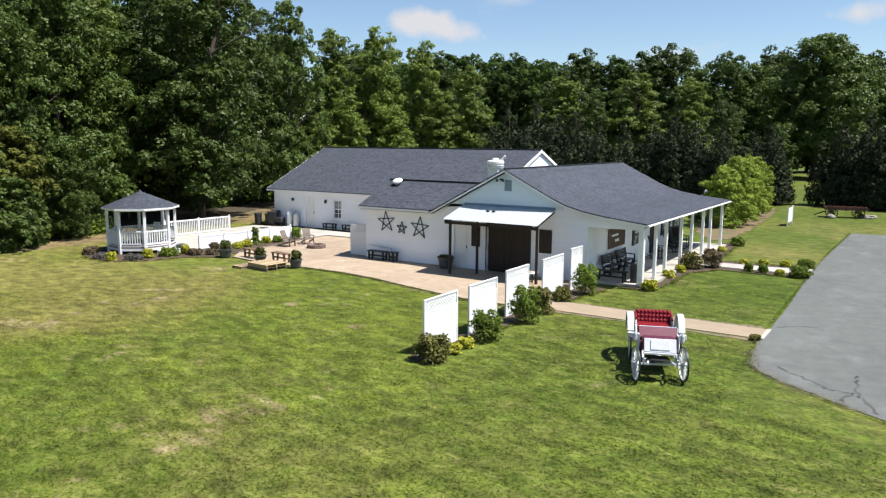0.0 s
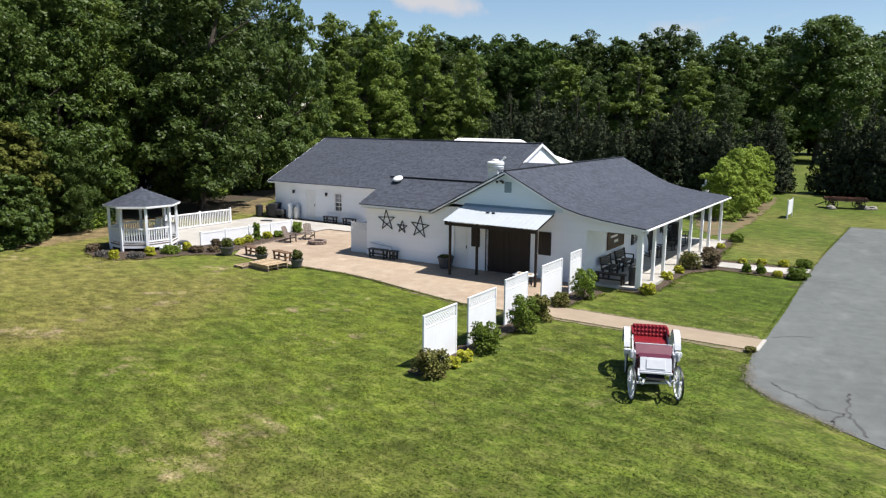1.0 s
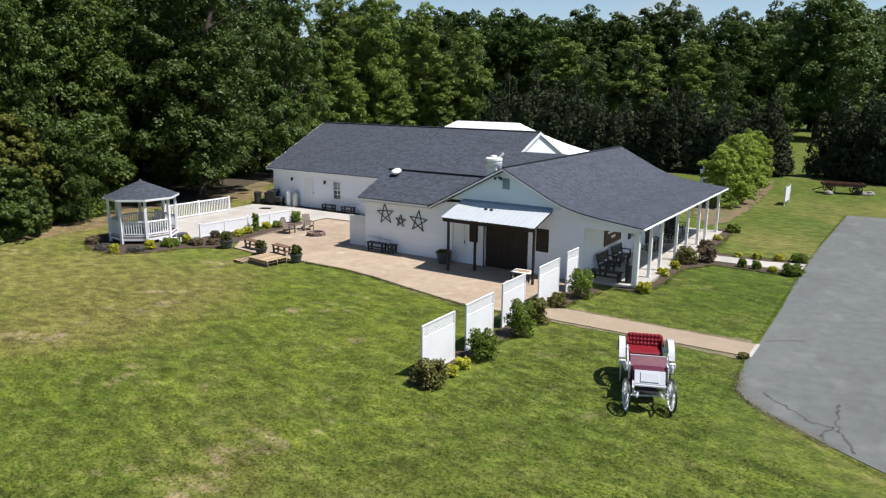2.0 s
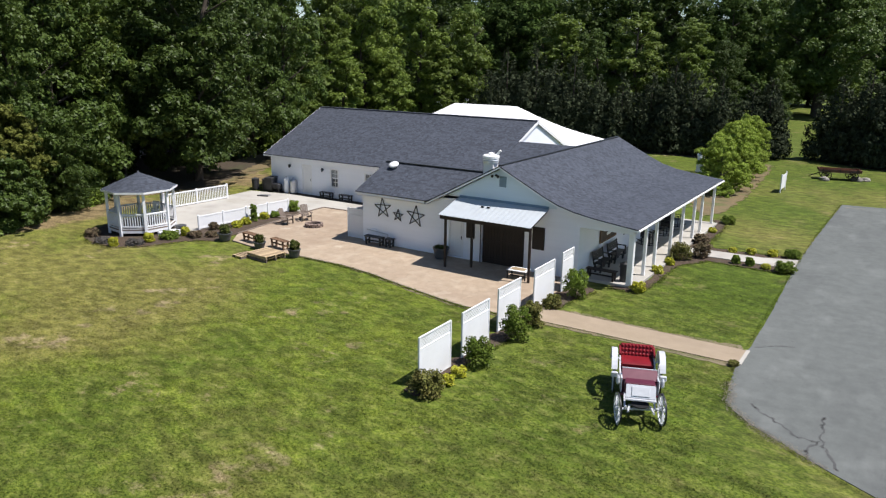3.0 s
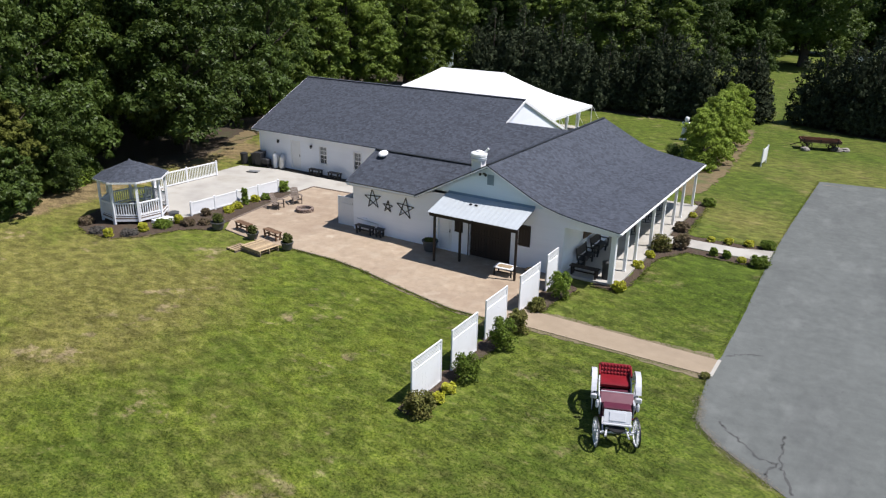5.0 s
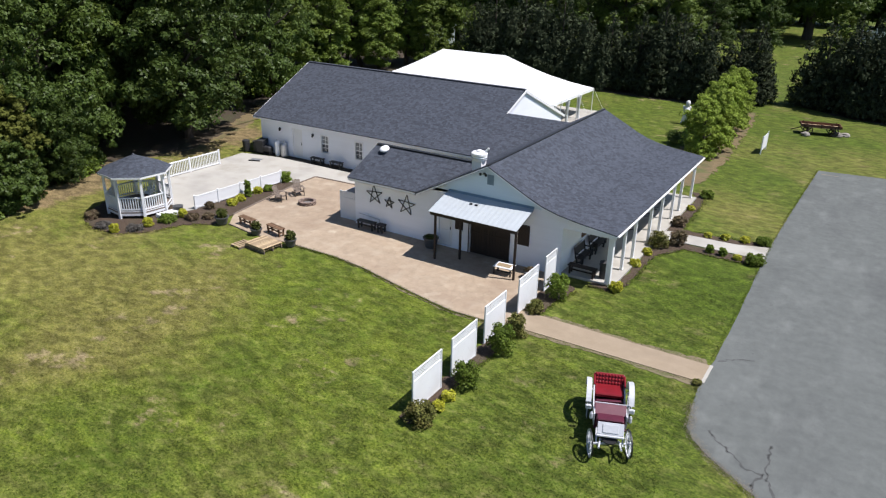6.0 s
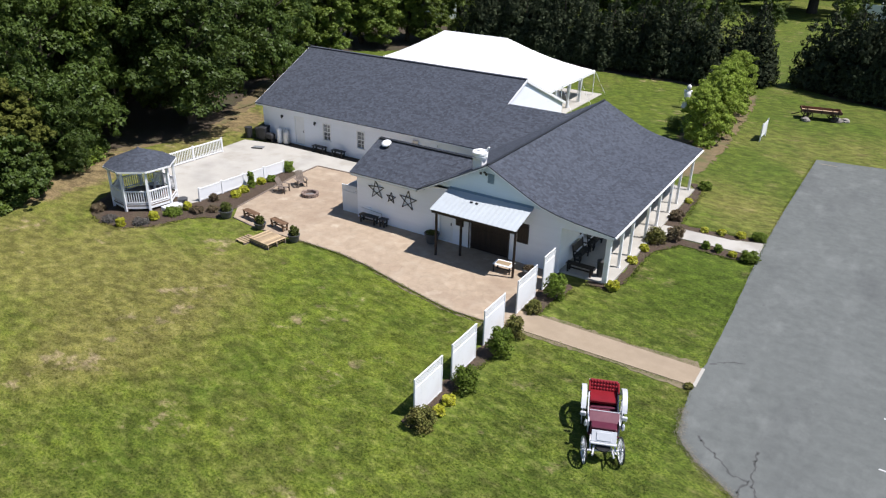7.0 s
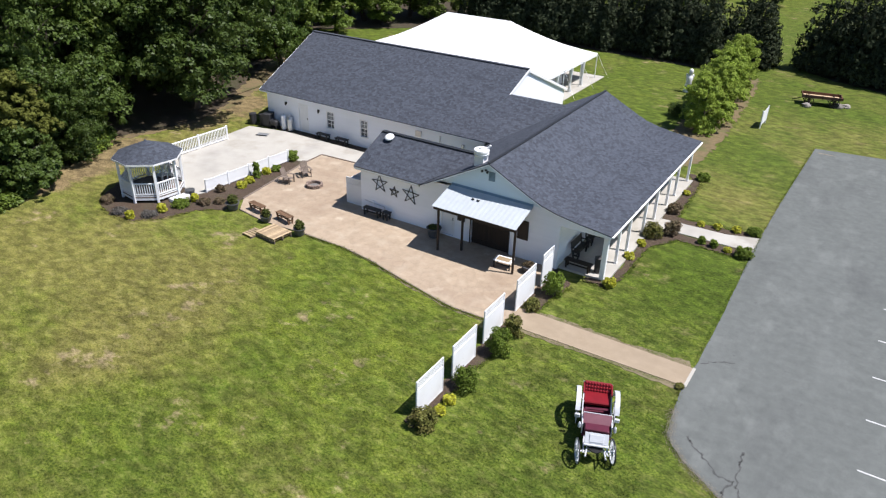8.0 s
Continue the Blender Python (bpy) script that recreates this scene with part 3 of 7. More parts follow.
for i in range(7):
    y = 23.0 + 3.03 * i
    whole("parking_line", Shape().slab([(2.6, y - 0.035), (7.2, y - 0.035), (7.2, y + 0.035), (2.6, y + 0.035)], 0.015, 0.025), LINEPAINT,
          "worn white parking line on the asphalt", "parking line", group="parking lines")
whole("parking_line", Shape().slab([(-3.0, 56.0), (-2.4, 56.08), (-1.8, 56.06), (-1.9, 56.16), (-2.6, 56.2), (-3.0, 56.14)], 0.015, 0.025), GRAVEL,
      "faded white line at the far edge of the parking lot", "parking line", group="parking lines")
whole("kerb", Shape().slab([(-3.68, 24.12), (-3.56, 24.12), (-3.54, 25.52), (-3.66, 25.52)], -0.05, 0.05), CONCRETE, "pale concrete lip at the end of the walkway", "kerb", kind="structure")
rnd = random.Random(11)
for pts in ([(-2.75, 21.4), (-2.45, 21.03), (-2.0, 20.64), (-1.37, 20.06), (-0.82, 20.05)], [(-0.85, 21.7), (-0.88, 21.2), (-0.81, 20.86), (-0.78, 20.12), (-0.5, 19.3), (-0.3, 18.7)], [(-0.82, 20.1), (-1.1, 19.5), (-1.0, 19.0)], [(-3.45, 26.0), (-3.0, 26.5), (-2.2, 26.9)]):
    fine_pts = []
    for a, b in zip(pts, pts[1:]):
        for k in range(7):
            f = k / 7
            fine_pts.append((a[0] + (b[0] - a[0]) * f + rnd.uniform(-0.06, 0.06), a[1] + (b[1] - a[1]) * f + rnd.uniform(-0.06, 0.06), rnd.uniform(0.010, 0.055)))
    s = Shape()
    for a, b in zip(fine_pts, fine_pts[1:]):
        d = Vector((b[0] - a[0], b[1] - a[1], 0)).normalized()
        nx, ny = -d.y, d.x
        s.add([(a[0] - nx * a[2], a[1] - ny * a[2], 0.0235), (b[0] - nx * b[2], b[1] - ny * b[2], 0.0235), (b[0] + nx * b[2], b[1] + ny * b[2], 0.0235), (a[0] + nx * a[2], a[1] + ny * a[2], 0.0235)],
              [(0, 1, 2, 3)])
    whole("crack", s, TAR, "dark crack in the old asphalt", "crack", kind="structure")

# tan patio with its walkway, and the pale slabs
patio_edge = [(-11.7, 24.05), (-12.6, 23.88), (-14.1, 23.85), (-15.4, 24.1), (-17.7, 24.65), (-19.8, 25.2), (-21.8, 25.5), (-24.8, 25.5), (-27.3, 25.35), (-29.55, 25.7)]
patio_back = [(-30.4, 26.8), (-30.85, 29.9), (-31.3, 33.0), (-31.35, 34.9), (-24.0, 35.3), (-24.0, 29.95), (-11.7, 29.95)]
outline = [(x, y) for x, y in (patio_edge + patio_back)][::-1]
whole("patio", Shape().slab(outline, -0.1, 0.04), PATIO, "tan stamped concrete patio with stone pattern", "patio", kind="structure")
whole("pavement", Shape().slab([(-11.7, 24.05), (-3.65, 24.15), (-3.65, 25.5), (-11.7, 25.55)], -0.1, 0.036), WALKWAY, "tan concrete walkway to the parking lot", "walkway", kind="structure")
s = Shape()
for (x0, y0), (x1, y1) in zip(patio_edge, patio_edge[1:]):
    d = math.hypot(x1 - x0, y1 - y0)
    s.box(((x0 + x1) / 2, (y0 + y1) / 2 - 0.05, 0.02), (d + 0.02, 0.05, 0.07), rz=math.degrees(math.atan2(y1 - y0, x1 - x0)))
for (x0, y0), (x1, y1) in zip(patio_back[:3], patio_back[1:4]):
    d = math.hypot(x1 - x0, y1 - y0)
    s.box(((x0 + x1) / 2 - 0.03, (y0 + y1) / 2, 0.03), (d, 0.09, 0.11), rz=math.degrees(math.atan2(y1 - y0, x1 - x0)))
s.box((-27.68, 35.15, 0.03), (7.36, 0.09, 0.1), rz=3.1)
whole("edging", s, GREYWOOD, "dark edging along the patio", "edging", kind="structure")

slab_outline = [(-39.3, 28.6), (-33.2, 25.2), (-32.85, 26.2), (-32.4, 33.0), (-31.45, 33.35), (-31.4, 34.95), (-24.0, 35.36), (-24.0, 37.0), (-36.6, 37.0), (-39.6, 36.3)]
whole("pavement_slab", Shape().slab(slab_outline, -0.1, 0.045), CONCRETE, "pale concrete terrace behind the white fence", "terrace", kind="structure")
whole("pavement_strip", Shape().slab([(-39.4, 37.02), (-24.0, 37.02), (-24.0, 37.72), (-39.4, 37.72)], -0.1, 0.04), MULCH, "dark mulch strip along the wall", "mulch bed", kind="structure")
whole("pavement_front", Shape().slab([(-9.6, 37.35), (-3.75, 37.4), (-3.75, 39.3), (-5.4, 38.75), (-9.6, 38.65)], -0.1, 0.04), CONCRETE, "pale concrete walkway to the porch", "walkway", kind="structure")
whole("porch_floor", Shape().slab([(-11.65, 29.95), (-9.05, 29.95), (-9.05, 45.3), (-11.65, 45.3)], -0.1, 0.12), CONCRETE, "pale concrete porch floor", "porch floor", kind="structure")
def bed(outline, label, material=MULCH, z=0.03, seed=1, name="mulch_bed", ragged=0.10):
    return whole(name, Shape().slab(wobbly(outline, 0.25, ragged, seed), -0.05, z), material, label, "mulch bed", kind="structure")


# worn soil where the turf ends at the paving
bed([(-10.9, 23.82), (-8.5, 23.88), (-6.0, 23.9), (-3.8, 23.85), (-3.72, 24.3), (-10.9, 24.3)], "bare soil along the walkway", SOIL, 0.012, 51, "soil_edge", 0.10)
bed([(-10.6, 25.45), (-3.75, 25.4), (-3.85, 25.85), (-6.0, 25.72), (-8.5, 25.75), (-10.6, 25.8)], "bare soil along the walkway", SOIL, 0.012, 52, "soil_edge", 0.10)
bed([(-11.75, 24.1), (-12.6, 23.95), (-14.1, 23.9), (-15.4, 24.15), (-17.7, 24.7), (-19.8, 25.25), (-21.8, 25.55), (-21.8, 25.38), (-19.8, 25.02), (-17.7, 24.42), (-15.4, 23.85), (-14.1, 23.62), (-12.6, 23.64), (-11.75, 23.8)],
    "bare soil along the patio edge", SOIL, 0.012, 53, "soil_edge", 0.07)
bed([(-11.6, 16.5), (-11.1, 16.3), (-10.8, 16.6), (-11.1, 17.6), (-11.15, 18.5), (-10.85, 19.3), (-11.15, 20.3), (-10.85, 21.5), (-10.95, 23.9), (-11.7, 24.0)], "dark bark mulch bed along the white panels", seed=4)
bed([(-11.75, 25.6), (-10.85, 25.55), (-10.7, 27.0), (-10.4, 28.6), (-11.6, 29.9), (-11.9, 28.0)], "dark bark mulch bed along the white panels", seed=5)
bed([(-37.8, 22.9), (-36.6, 21.6), (-34.9, 21.05), (-33.2, 21.2), (-32.1, 22.5), (-31.5, 24.1), (-30.3, 25.1), (-30.45, 26.9), (-30.9, 29.9), (-31.4, 33.0), (-32.6, 33.3), (-32.9, 26.2), (-33.2, 25.2), (-36.0, 27.0), (-38.2, 24.0)],
    "dark mulch bed round the gazebo and along the fence", seed=6)
bed([(-10.1, 29.55), (-8.8, 29.4), (-8.55, 31.5), (-8.6, 34.5), (-7.6, 36.45), (-3.9, 36.3), (-3.8, 37.32), (-9.05, 37.34), (-9.04, 29.95), (-10.2, 29.9)], "dark mulch bed along the porch and walkway", seed=7)
bed([(-9.04, 38.66), (-5.4, 38.78), (-3.78, 39.35), (-3.8, 39.75), (-5.6, 39.4), (-8.3, 39.35), (-8.6, 45.7), (-8.6, 46.6), (-9.6, 46.6), (-9.04, 45.3)], "dark mulch bed along the porch and walkway", seed=8)
bed([(-10.3, 47.2), (-9.5, 49.5), (-9.4, 55.0), (-9.7, 62.0), (-10.1, 70.0), (-10.6, 75.0), (-13.4, 75.0), (-13.4, 64.0), (-13.2, 55.0), (-11.9, 50.5)], "brown pine straw strip under young trees", STRAW, 0.02, 9, "straw_bed", 0.22)
bed([(-42.0, 12.5), (-41.8, 18.5), (-43.0, 22.5), (-44.2, 25.0), (-45.0, 28.0), (-44.0, 31.0), (-43.2, 35.0), (-44.0, 38.0), (-45.0, 41.0), (-46.4, 44.5), (-48.5, 49.0), (-51.0, 56.0), (-75.0, 62.0), (-85.0, 40.0), (-80.0, 5.0), (-45.0, 3.0)],
    "brown leaf litter under the woods", STRAW, 0.012, 10, "leaf_litter", 0.26)
# dark sheet outlined along the woods' shade, which its colour paints
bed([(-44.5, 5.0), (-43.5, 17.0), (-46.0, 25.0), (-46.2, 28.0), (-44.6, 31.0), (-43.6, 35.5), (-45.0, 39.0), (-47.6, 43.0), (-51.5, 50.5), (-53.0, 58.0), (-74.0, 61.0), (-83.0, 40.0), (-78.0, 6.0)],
    "leaf litter darkened to stand for the shade of the woods", LITTERSHADE, 0.02, 11, "leaf_litter", 0.26)
# the cedars' shade is painted by the same darkened litter
bed([(-66.0, 64.0), (-60.0, 64.0), (-52.0, 71.5), (-46.0, 77.5), (-12.0, 75.4), (-11.0, 82.0), (-13.5, 88.0), (-60.0, 92.0), (-72.0, 80.0)], "brown litter darkened to stand for the shade under the cedars", LITTERSHADE, 0.015, 12, "leaf_litter")
bed([(-7.6, 81.5), (-4.5, 78.8), (1.0, 76.6), (20.0, 74.0), (40.0, 78.0), (40.0, 92.0), (-5.5, 90.0)], "brown litter darkened to stand for the shade under the cedars", LITTERSHADE, 0.015, 13, "leaf_litter")


# ---- the hall: front block with porch, kitchen, long wing ----
RIDGE_X, RIDGE_Z, EAVE_X, EAVE_Z = -15.65, 4.85, -9.0, 2.77
# the slope towards the porch flattens softly in three bends
SLOPE = [(RIDGE_X, RIDGE_Z), (-13.35, 3.69), (-12.65, 3.385), (-11.85, 3.165), (-10.9, 3.0), (EAVE_X, EAVE_Z)]
FRONT, BACK = 29.48, 45.3
hall = thing("event_hall", "white sided event hall with dark grey shingle roofs and long porch", "building", pose(0, 0, 0))


def roof_main(x):
    """Height of the front block's roof over x."""
    if x <= RIDGE_X:
        return RIDGE_Z - 0.53 * (RIDGE_X - x)
    return float(np.interp(x, [p[0] for p in SLOPE], [p[1] for p in SLOPE]))


def upright(lines, top, openings, place, z0=0.0):
    """A wall with openings as one shape. lines: where it breaks; top(k): its height there; place(k, z, side): the point in space.
    openings: (k0, k1, low, high)."""
    s = Shape()
    cuts = sorted(set([round(k, 4) for k in lines] + [round(k, 4) for o in openings for k in o[:2]]))
    for a, b in zip(cuts, cuts[1:]):
        mid = (a + b) / 2
        spans, low = [], z0
        for o in sorted(openings, key=lambda o: o[2]):
            if o[0] < mid < o[1]:
                if o[2] > low:
                    spans.append((low, low, o[2], o[2]))
                low = o[3]
        spans.append((low, low, top(b), top(a)))
        for z00, z10, z11, z01 in spans:
            p = [place(k, z, side) for side in (0, 1) for k, z in ((a, z00), (b, z10), (b, z11), (a, z01))]
            s.add(p, [(0, 1, 2, 3), (7, 6, 5, 4), (0, 4, 5, 1), (1, 5, 6, 2), (2, 6, 7, 3), (3, 7, 4, 0)])
    return s


def shingles(name, corner, along, up, width, length, parent, seed=0, widen=0.0, tab=0.22, course=0.145):
    """Rows of separate shingle tabs that overlap upwards on a sloping plane."""
    r = np.random.RandomState(seed)
    corner, along, up = Vector(corner), Vector(along).normalized(), Vector(up).normalized()
    nrm = along.cross(up).normalized()
    if nrm.z < 0:
        nrm = -nrm
    quads = []
    for j in range(int(math.ceil(length / course))):
        u = -r.uniform(0, tab)
        v0, v1 = j * course, min(length, j * course + course + 0.05)
        full = width + widen * v0 / length
        while u < full:
            w = tab * r.uniform(0.55, 1.25)
            a, b = max(0.0, u + 0.004), min(full, u + w - 0.004)
            u += w
            if b - a < 0.03:
                continue
            lift = 0.006 + r.uniform(0, 0.005)
            quads.append([corner + along * a + up * v0 + nrm * lift, corner + along * b + up * v0 + nrm * lift,
                          corner + along * b + up * v1 + nrm * 0.003, corner + along * a + up * v1 + nrm * 0.003])
    return part(name, quad_mesh(name, [[tuple(p) for p in q] for q in quads], SHINGLE), SHINGLE, parent, "dark grey asphalt shingles", kind="stuff")


def pitched(p0, p1, q1, q0, parent, seed, label="dark grey shingle roof"):
    """A roof plane: eave from p0 to p1, upper edge from q0 to q1; boards below and shingles on it."""
    deck = part("roof", Shape().sheet([p0, p1, q1, q0], 0.12), DECK, parent, label)
    p0, p1, q0 = Vector(p0), Vector(p1), Vector(q0)
    shingles("shingling", p0, p1 - p0, q0 - p0, (p1 - p0).length, (q0 - p0).length, deck, seed, (Vector(q1) - q0).length - (p1 - p0).length)
    return deck


for k, ((ax, az), (bx, bz)) in enumerate(zip(SLOPE, SLOPE[1:])):
    pitched((bx, FRONT, bz), (bx, BACK, bz), (ax, BACK, az), (ax, FRONT, az), hall, 60 + k)
pitched((-19.75, BACK, roof_main(-19.75)), (-19.75, FRONT, roof_main(-19.75)), (RIDGE_X, FRONT, RIDGE_Z), (RIDGE_X, BACK, RIDGE_Z), hall, 3)
# kitchen
KE_Y, KE_Z, KR_Y, KR_Z, K_X = 29.42, 2.77, 32.2, 4.0, -24.12
pitched((K_X, KE_Y, KE_Z), (-19.66, KE_Y, KE_Z), (-17.25, KR_Y, KR_Z), (K_X, KR_Y, KR_Z), hall, 4)
part("roof", Shape().sheet([(-17.3, 35.0, KE_Z), (K_X, 35.0, KE_Z), (K_X, KR_Y, KR_Z), (-17.3, KR_Y, KR_Z)], 0.12), DECK, hall)
# wing
WE_Y, WE_Z, WR_Y, WR_Z, WX0, WX1 = 37.45, 2.64, 44.6, 5.58, -39.35, -20.95
WXR = -40.1  # the far gable leans out a little towards the ridge
pitched((WX0, WE_Y, WE_Z), (WX1, WE_Y, WE_Z), (WX1, WR_Y, WR_Z), (WXR, WR_Y, WR_Z), hall, 5)
part("roof", Shape().sheet([(WX1, 51.75, WE_Z), (WX0, 51.75, WE_Z), (WXR, WR_Y, WR_Z), (WX1, WR_Y, WR_Z)], 0.12), DECK, hall)
# the low roof that joins the wing to the front block
CR_Y = 42.0
CR_Z = WE_Z + (CR_Y - WE_Y) * (WR_Z - WE_Z) / (WR_Y - WE_Y) - 0.06
pitched((WX1, WE_Y, WE_Z), (-16.2, WE_Y, WE_Z), (-16.2, CR_Y, CR_Z), (WX1, CR_Y, CR_Z), hall, 6)
part("roof", Shape().sheet([(-16.2, 46.4, WE_Z), (-21.2, 46.4, WE_Z), (-21.2, CR_Y, CR_Z), (-16.2, CR_Y, CR_Z)], 0.12), DECK, hall)


def bar(name, a, b, w, h, material, parent, label=""):
    """A straight board from a to b, w wide and h high."""
    a, b = Vector(a), Vector(b)
    d = b - a
    q = d.to_track_quat("X", "Z").to_matrix().to_4x4()
    s = Shape().box((0, 0, 0), (d.length, w, h))
    s.v = [tuple(Matrix.Translation((a + b) / 2) @ q @ Vector(p)) for p in s.v]
    return part(name, s, material, parent, label)


# ridge caps, rakes, fascias
# main cap is black to paint the thin shadow line along the ridge
bar("ridge_cap", (RIDGE_X, FRONT, RIDGE_Z + 0.02), (RIDGE_X, BACK, RIDGE_Z + 0.02), 0.16, 0.04, BLACK, hall)
bar("ridge_cap", (K_X, KR_Y, KR_Z + 0.02), (-17.3, KR_Y, KR_Z + 0.02), 0.26, 0.05, BLACK, hall)
bar("ridge_cap", (WXR, WR_Y, WR_Z + 0.02), (WX1, WR_Y, WR_Z + 0.02), 0.28, 0.04, DECK, hall)
f = FRONT + 0.02
for p, q in (*zip(SLOPE, SLOPE[1:]), ((RIDGE_X, RIDGE_Z), (-19.7, roof_main(-19.7)))):
    for y, side in ((FRONT - 0.012, -1), (BACK + 0.012, 1)):
        bar("fascia", (p[0], y, p[1] - 0.085), (q[0], y, q[1] - 0.085), 0.024, 0.075, SIDING, hall)
        bar("drip_edge", (p[0], y + side * 0.006, p[1] - 0.02), (q[0], y + side * 0.006, q[1] - 0.02), 0.045, 0.05, DECK, hall)
bar("gutter", (EAVE_X + 0.05, FRONT, EAVE_Z - 0.075), (EAVE_X + 0.05, BACK, EAVE_Z - 0.075), 0.08, 0.055, TRIM, hall, "white rain gutter")
bar("fascia", (K_X, KE_Y - 0.012, KE_Z - 0.095), (-19.75, KE_Y - 0.012, KE_Z - 0.095), 0.024, 0.10, SIDING, hall)
bar("fascia", (K_X - 0.012, KE_Y, KE_Z - 0.095), (K_X - 0.012, KR_Y, KR_Z - 0.095), 0.024, 0.10, SIDING, hall)
bar("fascia", (WX0, WE_Y - 0.012, WE_Z - 0.095), (-20.2, WE_Y - 0.012, WE_Z - 0.095), 0.024, 0.10, SIDING, hall)
bar("drip_edge", (K_X, KE_Y - 0.018, KE_Z - 0.02), (-19.7, KE_Y - 0.018, KE_Z - 0.02), 0.045, 0.05, DECK, hall)
bar("drip_edge", (K_X - 0.018, KE_Y, KE_Z - 0.02), (K_X - 0.018, KR_Y, KR_Z - 0.02), 0.045, 0.05, DECK, hall)
bar("drip_edge", (WX0, WE_Y - 0.018, WE_Z - 0.02), (-20.2, WE_Y - 0.018, WE_Z - 0.02), 0.045, 0.05, DECK, hall)
for x, top, low in ((WX0 - 0.013, WXR - 0.013, WE_Y), (WX1 + 0.013, WX1 + 0.013, 41.9)):
    bar("fascia", (x, low, WE_Z - 0.1 + (low - WE_Y) * (WR_Z - WE_Z) / (WR_Y - WE_Y)), (top, WR_Y, WR_Z - 0.1), 0.025, 0.19, TRIM, hall)
    bar("fascia", (x, 51.75, WE_Z - 0.1), (top, WR_Y, WR_Z - 0.1), 0.025, 0.19, TRIM, hall)

# walls
FRONT_OPEN = [(-16.62, -14.4, 0.0, 2.22), (-18.5, -17.64, 0.1, 2.14)]
part("wall", upright([-23.9, -19.9, -19.0, RIDGE_X, -13.35, -12.65, -11.85, -11.65], lambda x: (max(roof_main(x), 2.72 if x < -19 else 0) - 0.16), FRONT_OPEN, lambda k, z, i: (k, 29.720 + 0.18 * i, z)),
     SIDING, hall, "white horizontal siding of the front")
part("wall", upright([-11.65, -10.9, -9.25], lambda x: roof_main(x) - 0.14, [(-11.65, -9.25, 0.0, 2.46)], lambda k, z, i: (k, 29.720 + 0.12 * i, z), z0=2.46), SIDING, hall)
# thin sheet over the white gable that paints its blue sky-lit shade
part("gable_siding", upright([-18.9, RIDGE_X, -13.35, -12.8], lambda x: roof_main(x) - 0.165, [], lambda k, z, i: (k, 29.712 + 0.006 * i, z), z0=3.12), SIDINGSKYTINT, hall, "gable siding with the blue of sky-lit shade in its colour")
PORCH_OPEN = [(36.1, 37.0, 1.0, 2.1), (38.6, 39.5, 0.12, 2.15), (41.0, 41.9, 1.0, 2.1), (43.3, 44.2, 1.0, 2.1)]
part("wall", upright([29.9, 45.0], lambda y: 3.0, PORCH_OPEN, lambda k, z, i: (-11.65 - 0.18 * i, k, z)), SIDING, hall, "white horizontal siding under the porch")
part("wall", upright([-17.0, RIDGE_X, -13.35, -12.65, -11.85, -11.65], lambda x: roof_main(x) - 0.16, [], lambda k, z, i: (k, 45.0 - 0.18 * i, z)), SIDING, hall)
part("wall", upright([-11.65, -9.25], lambda x: roof_main(x) - 0.14, [], lambda k, z, i: (k, 45.1 - 0.12 * i, z), z0=2.5), SIDING, hall)
KITCHEN_WALL = upright([29.9, KR_Y, 34.9], lambda y: (KE_Z + (y - KE_Y) * 0.4604 if y < KR_Y + 0.01 else KR_Z - (y - KR_Y) * 0.457) - 0.16, [], lambda k, z, i: (-23.9 + 0.18 * i, k, z))
part("wall", KITCHEN_WALL, SIDING, hall)
part("wall", upright([-23.72, -20.0], lambda x: 2.62, [], lambda k, z, i: (k, 34.9 - 0.18 * i, z)), SIDING, hall)
WING_OPEN = [(-35.85, -34.93, 0.12, 2.15), (-33.15, -32.52, 0.86, 2.02), (-30.15, -29.55, 0.84, 2.0)]
part("wall", upright([-38.88, -20.4], lambda x: 2.62, WING_OPEN, lambda k, z, i: (k, 37.7 + 0.18 * i, z)), SIDING, hall, "white siding of the long wing")
WING_TOP = lambda y: WR_Z - abs(y - WR_Y) * (WR_Z - WE_Z) / (WR_Y - WE_Y) - 0.16
for x, d in ((-38.88, 0.18), (-21.05, -0.18)):
    part("wall", upright([37.88, WR_Y, 51.4], WING_TOP, [], lambda k, z, i: (x + d * i, k, z)), SIDING, hall)
part("wall", upright([-38.7, -21.3], lambda x: 2.62, [], lambda k, z, i: (k, 51.4 - 0.18 * i, z)), SIDING, hall)
# soffits close the gap between wall and eave
part("soffit", Shape().box((-29.6, 37.58, 2.50), (18.4, 0.26, 0.03)), TRIM, hall)
part("soffit", Shape().box((-21.9, 29.66, 2.58), (4.4, 0.46, 0.03)), TRIM, hall)
part("ceiling", Shape().box((-10.4, 37.5, 2.62), (2.5, 15.0, 0.03)), TRIM, hall, "white porch ceiling")
part("beam", Shape().box((-9.35, 37.45, 2.585), (0.14, 15.3, 0.06), bevel=0.01), TRIM, hall, "white porch beam")
for y in (29.97, 31.9, 33.5, 36.1, 38.1, 40.45, 42.15, 44.95):
    post = part("post", Shape().box((-9.35, y, 1.325), (0.26 if y < 30 else 0.14, 0.16 if y < 30 else 0.14, 2.41), bevel=0.012), TRIM, hall, "white square porch post")
    part("base_trim", Shape().box((-9.35, y, 0.165), (0.285 if y < 30 else 0.165, 0.185 if y < 30 else 0.165, 0.09), bevel=0.012), TRIM, post)
part("downspout", Shape().box((-9.20, 29.660, 1.36), (0.08, 0.07, 2.5), bevel=0.01).box((-9.10, 29.7, 2.62), (0.08, 0.36, 0.07), rx=25), TRIM, hall, "white downspout at the corner post")


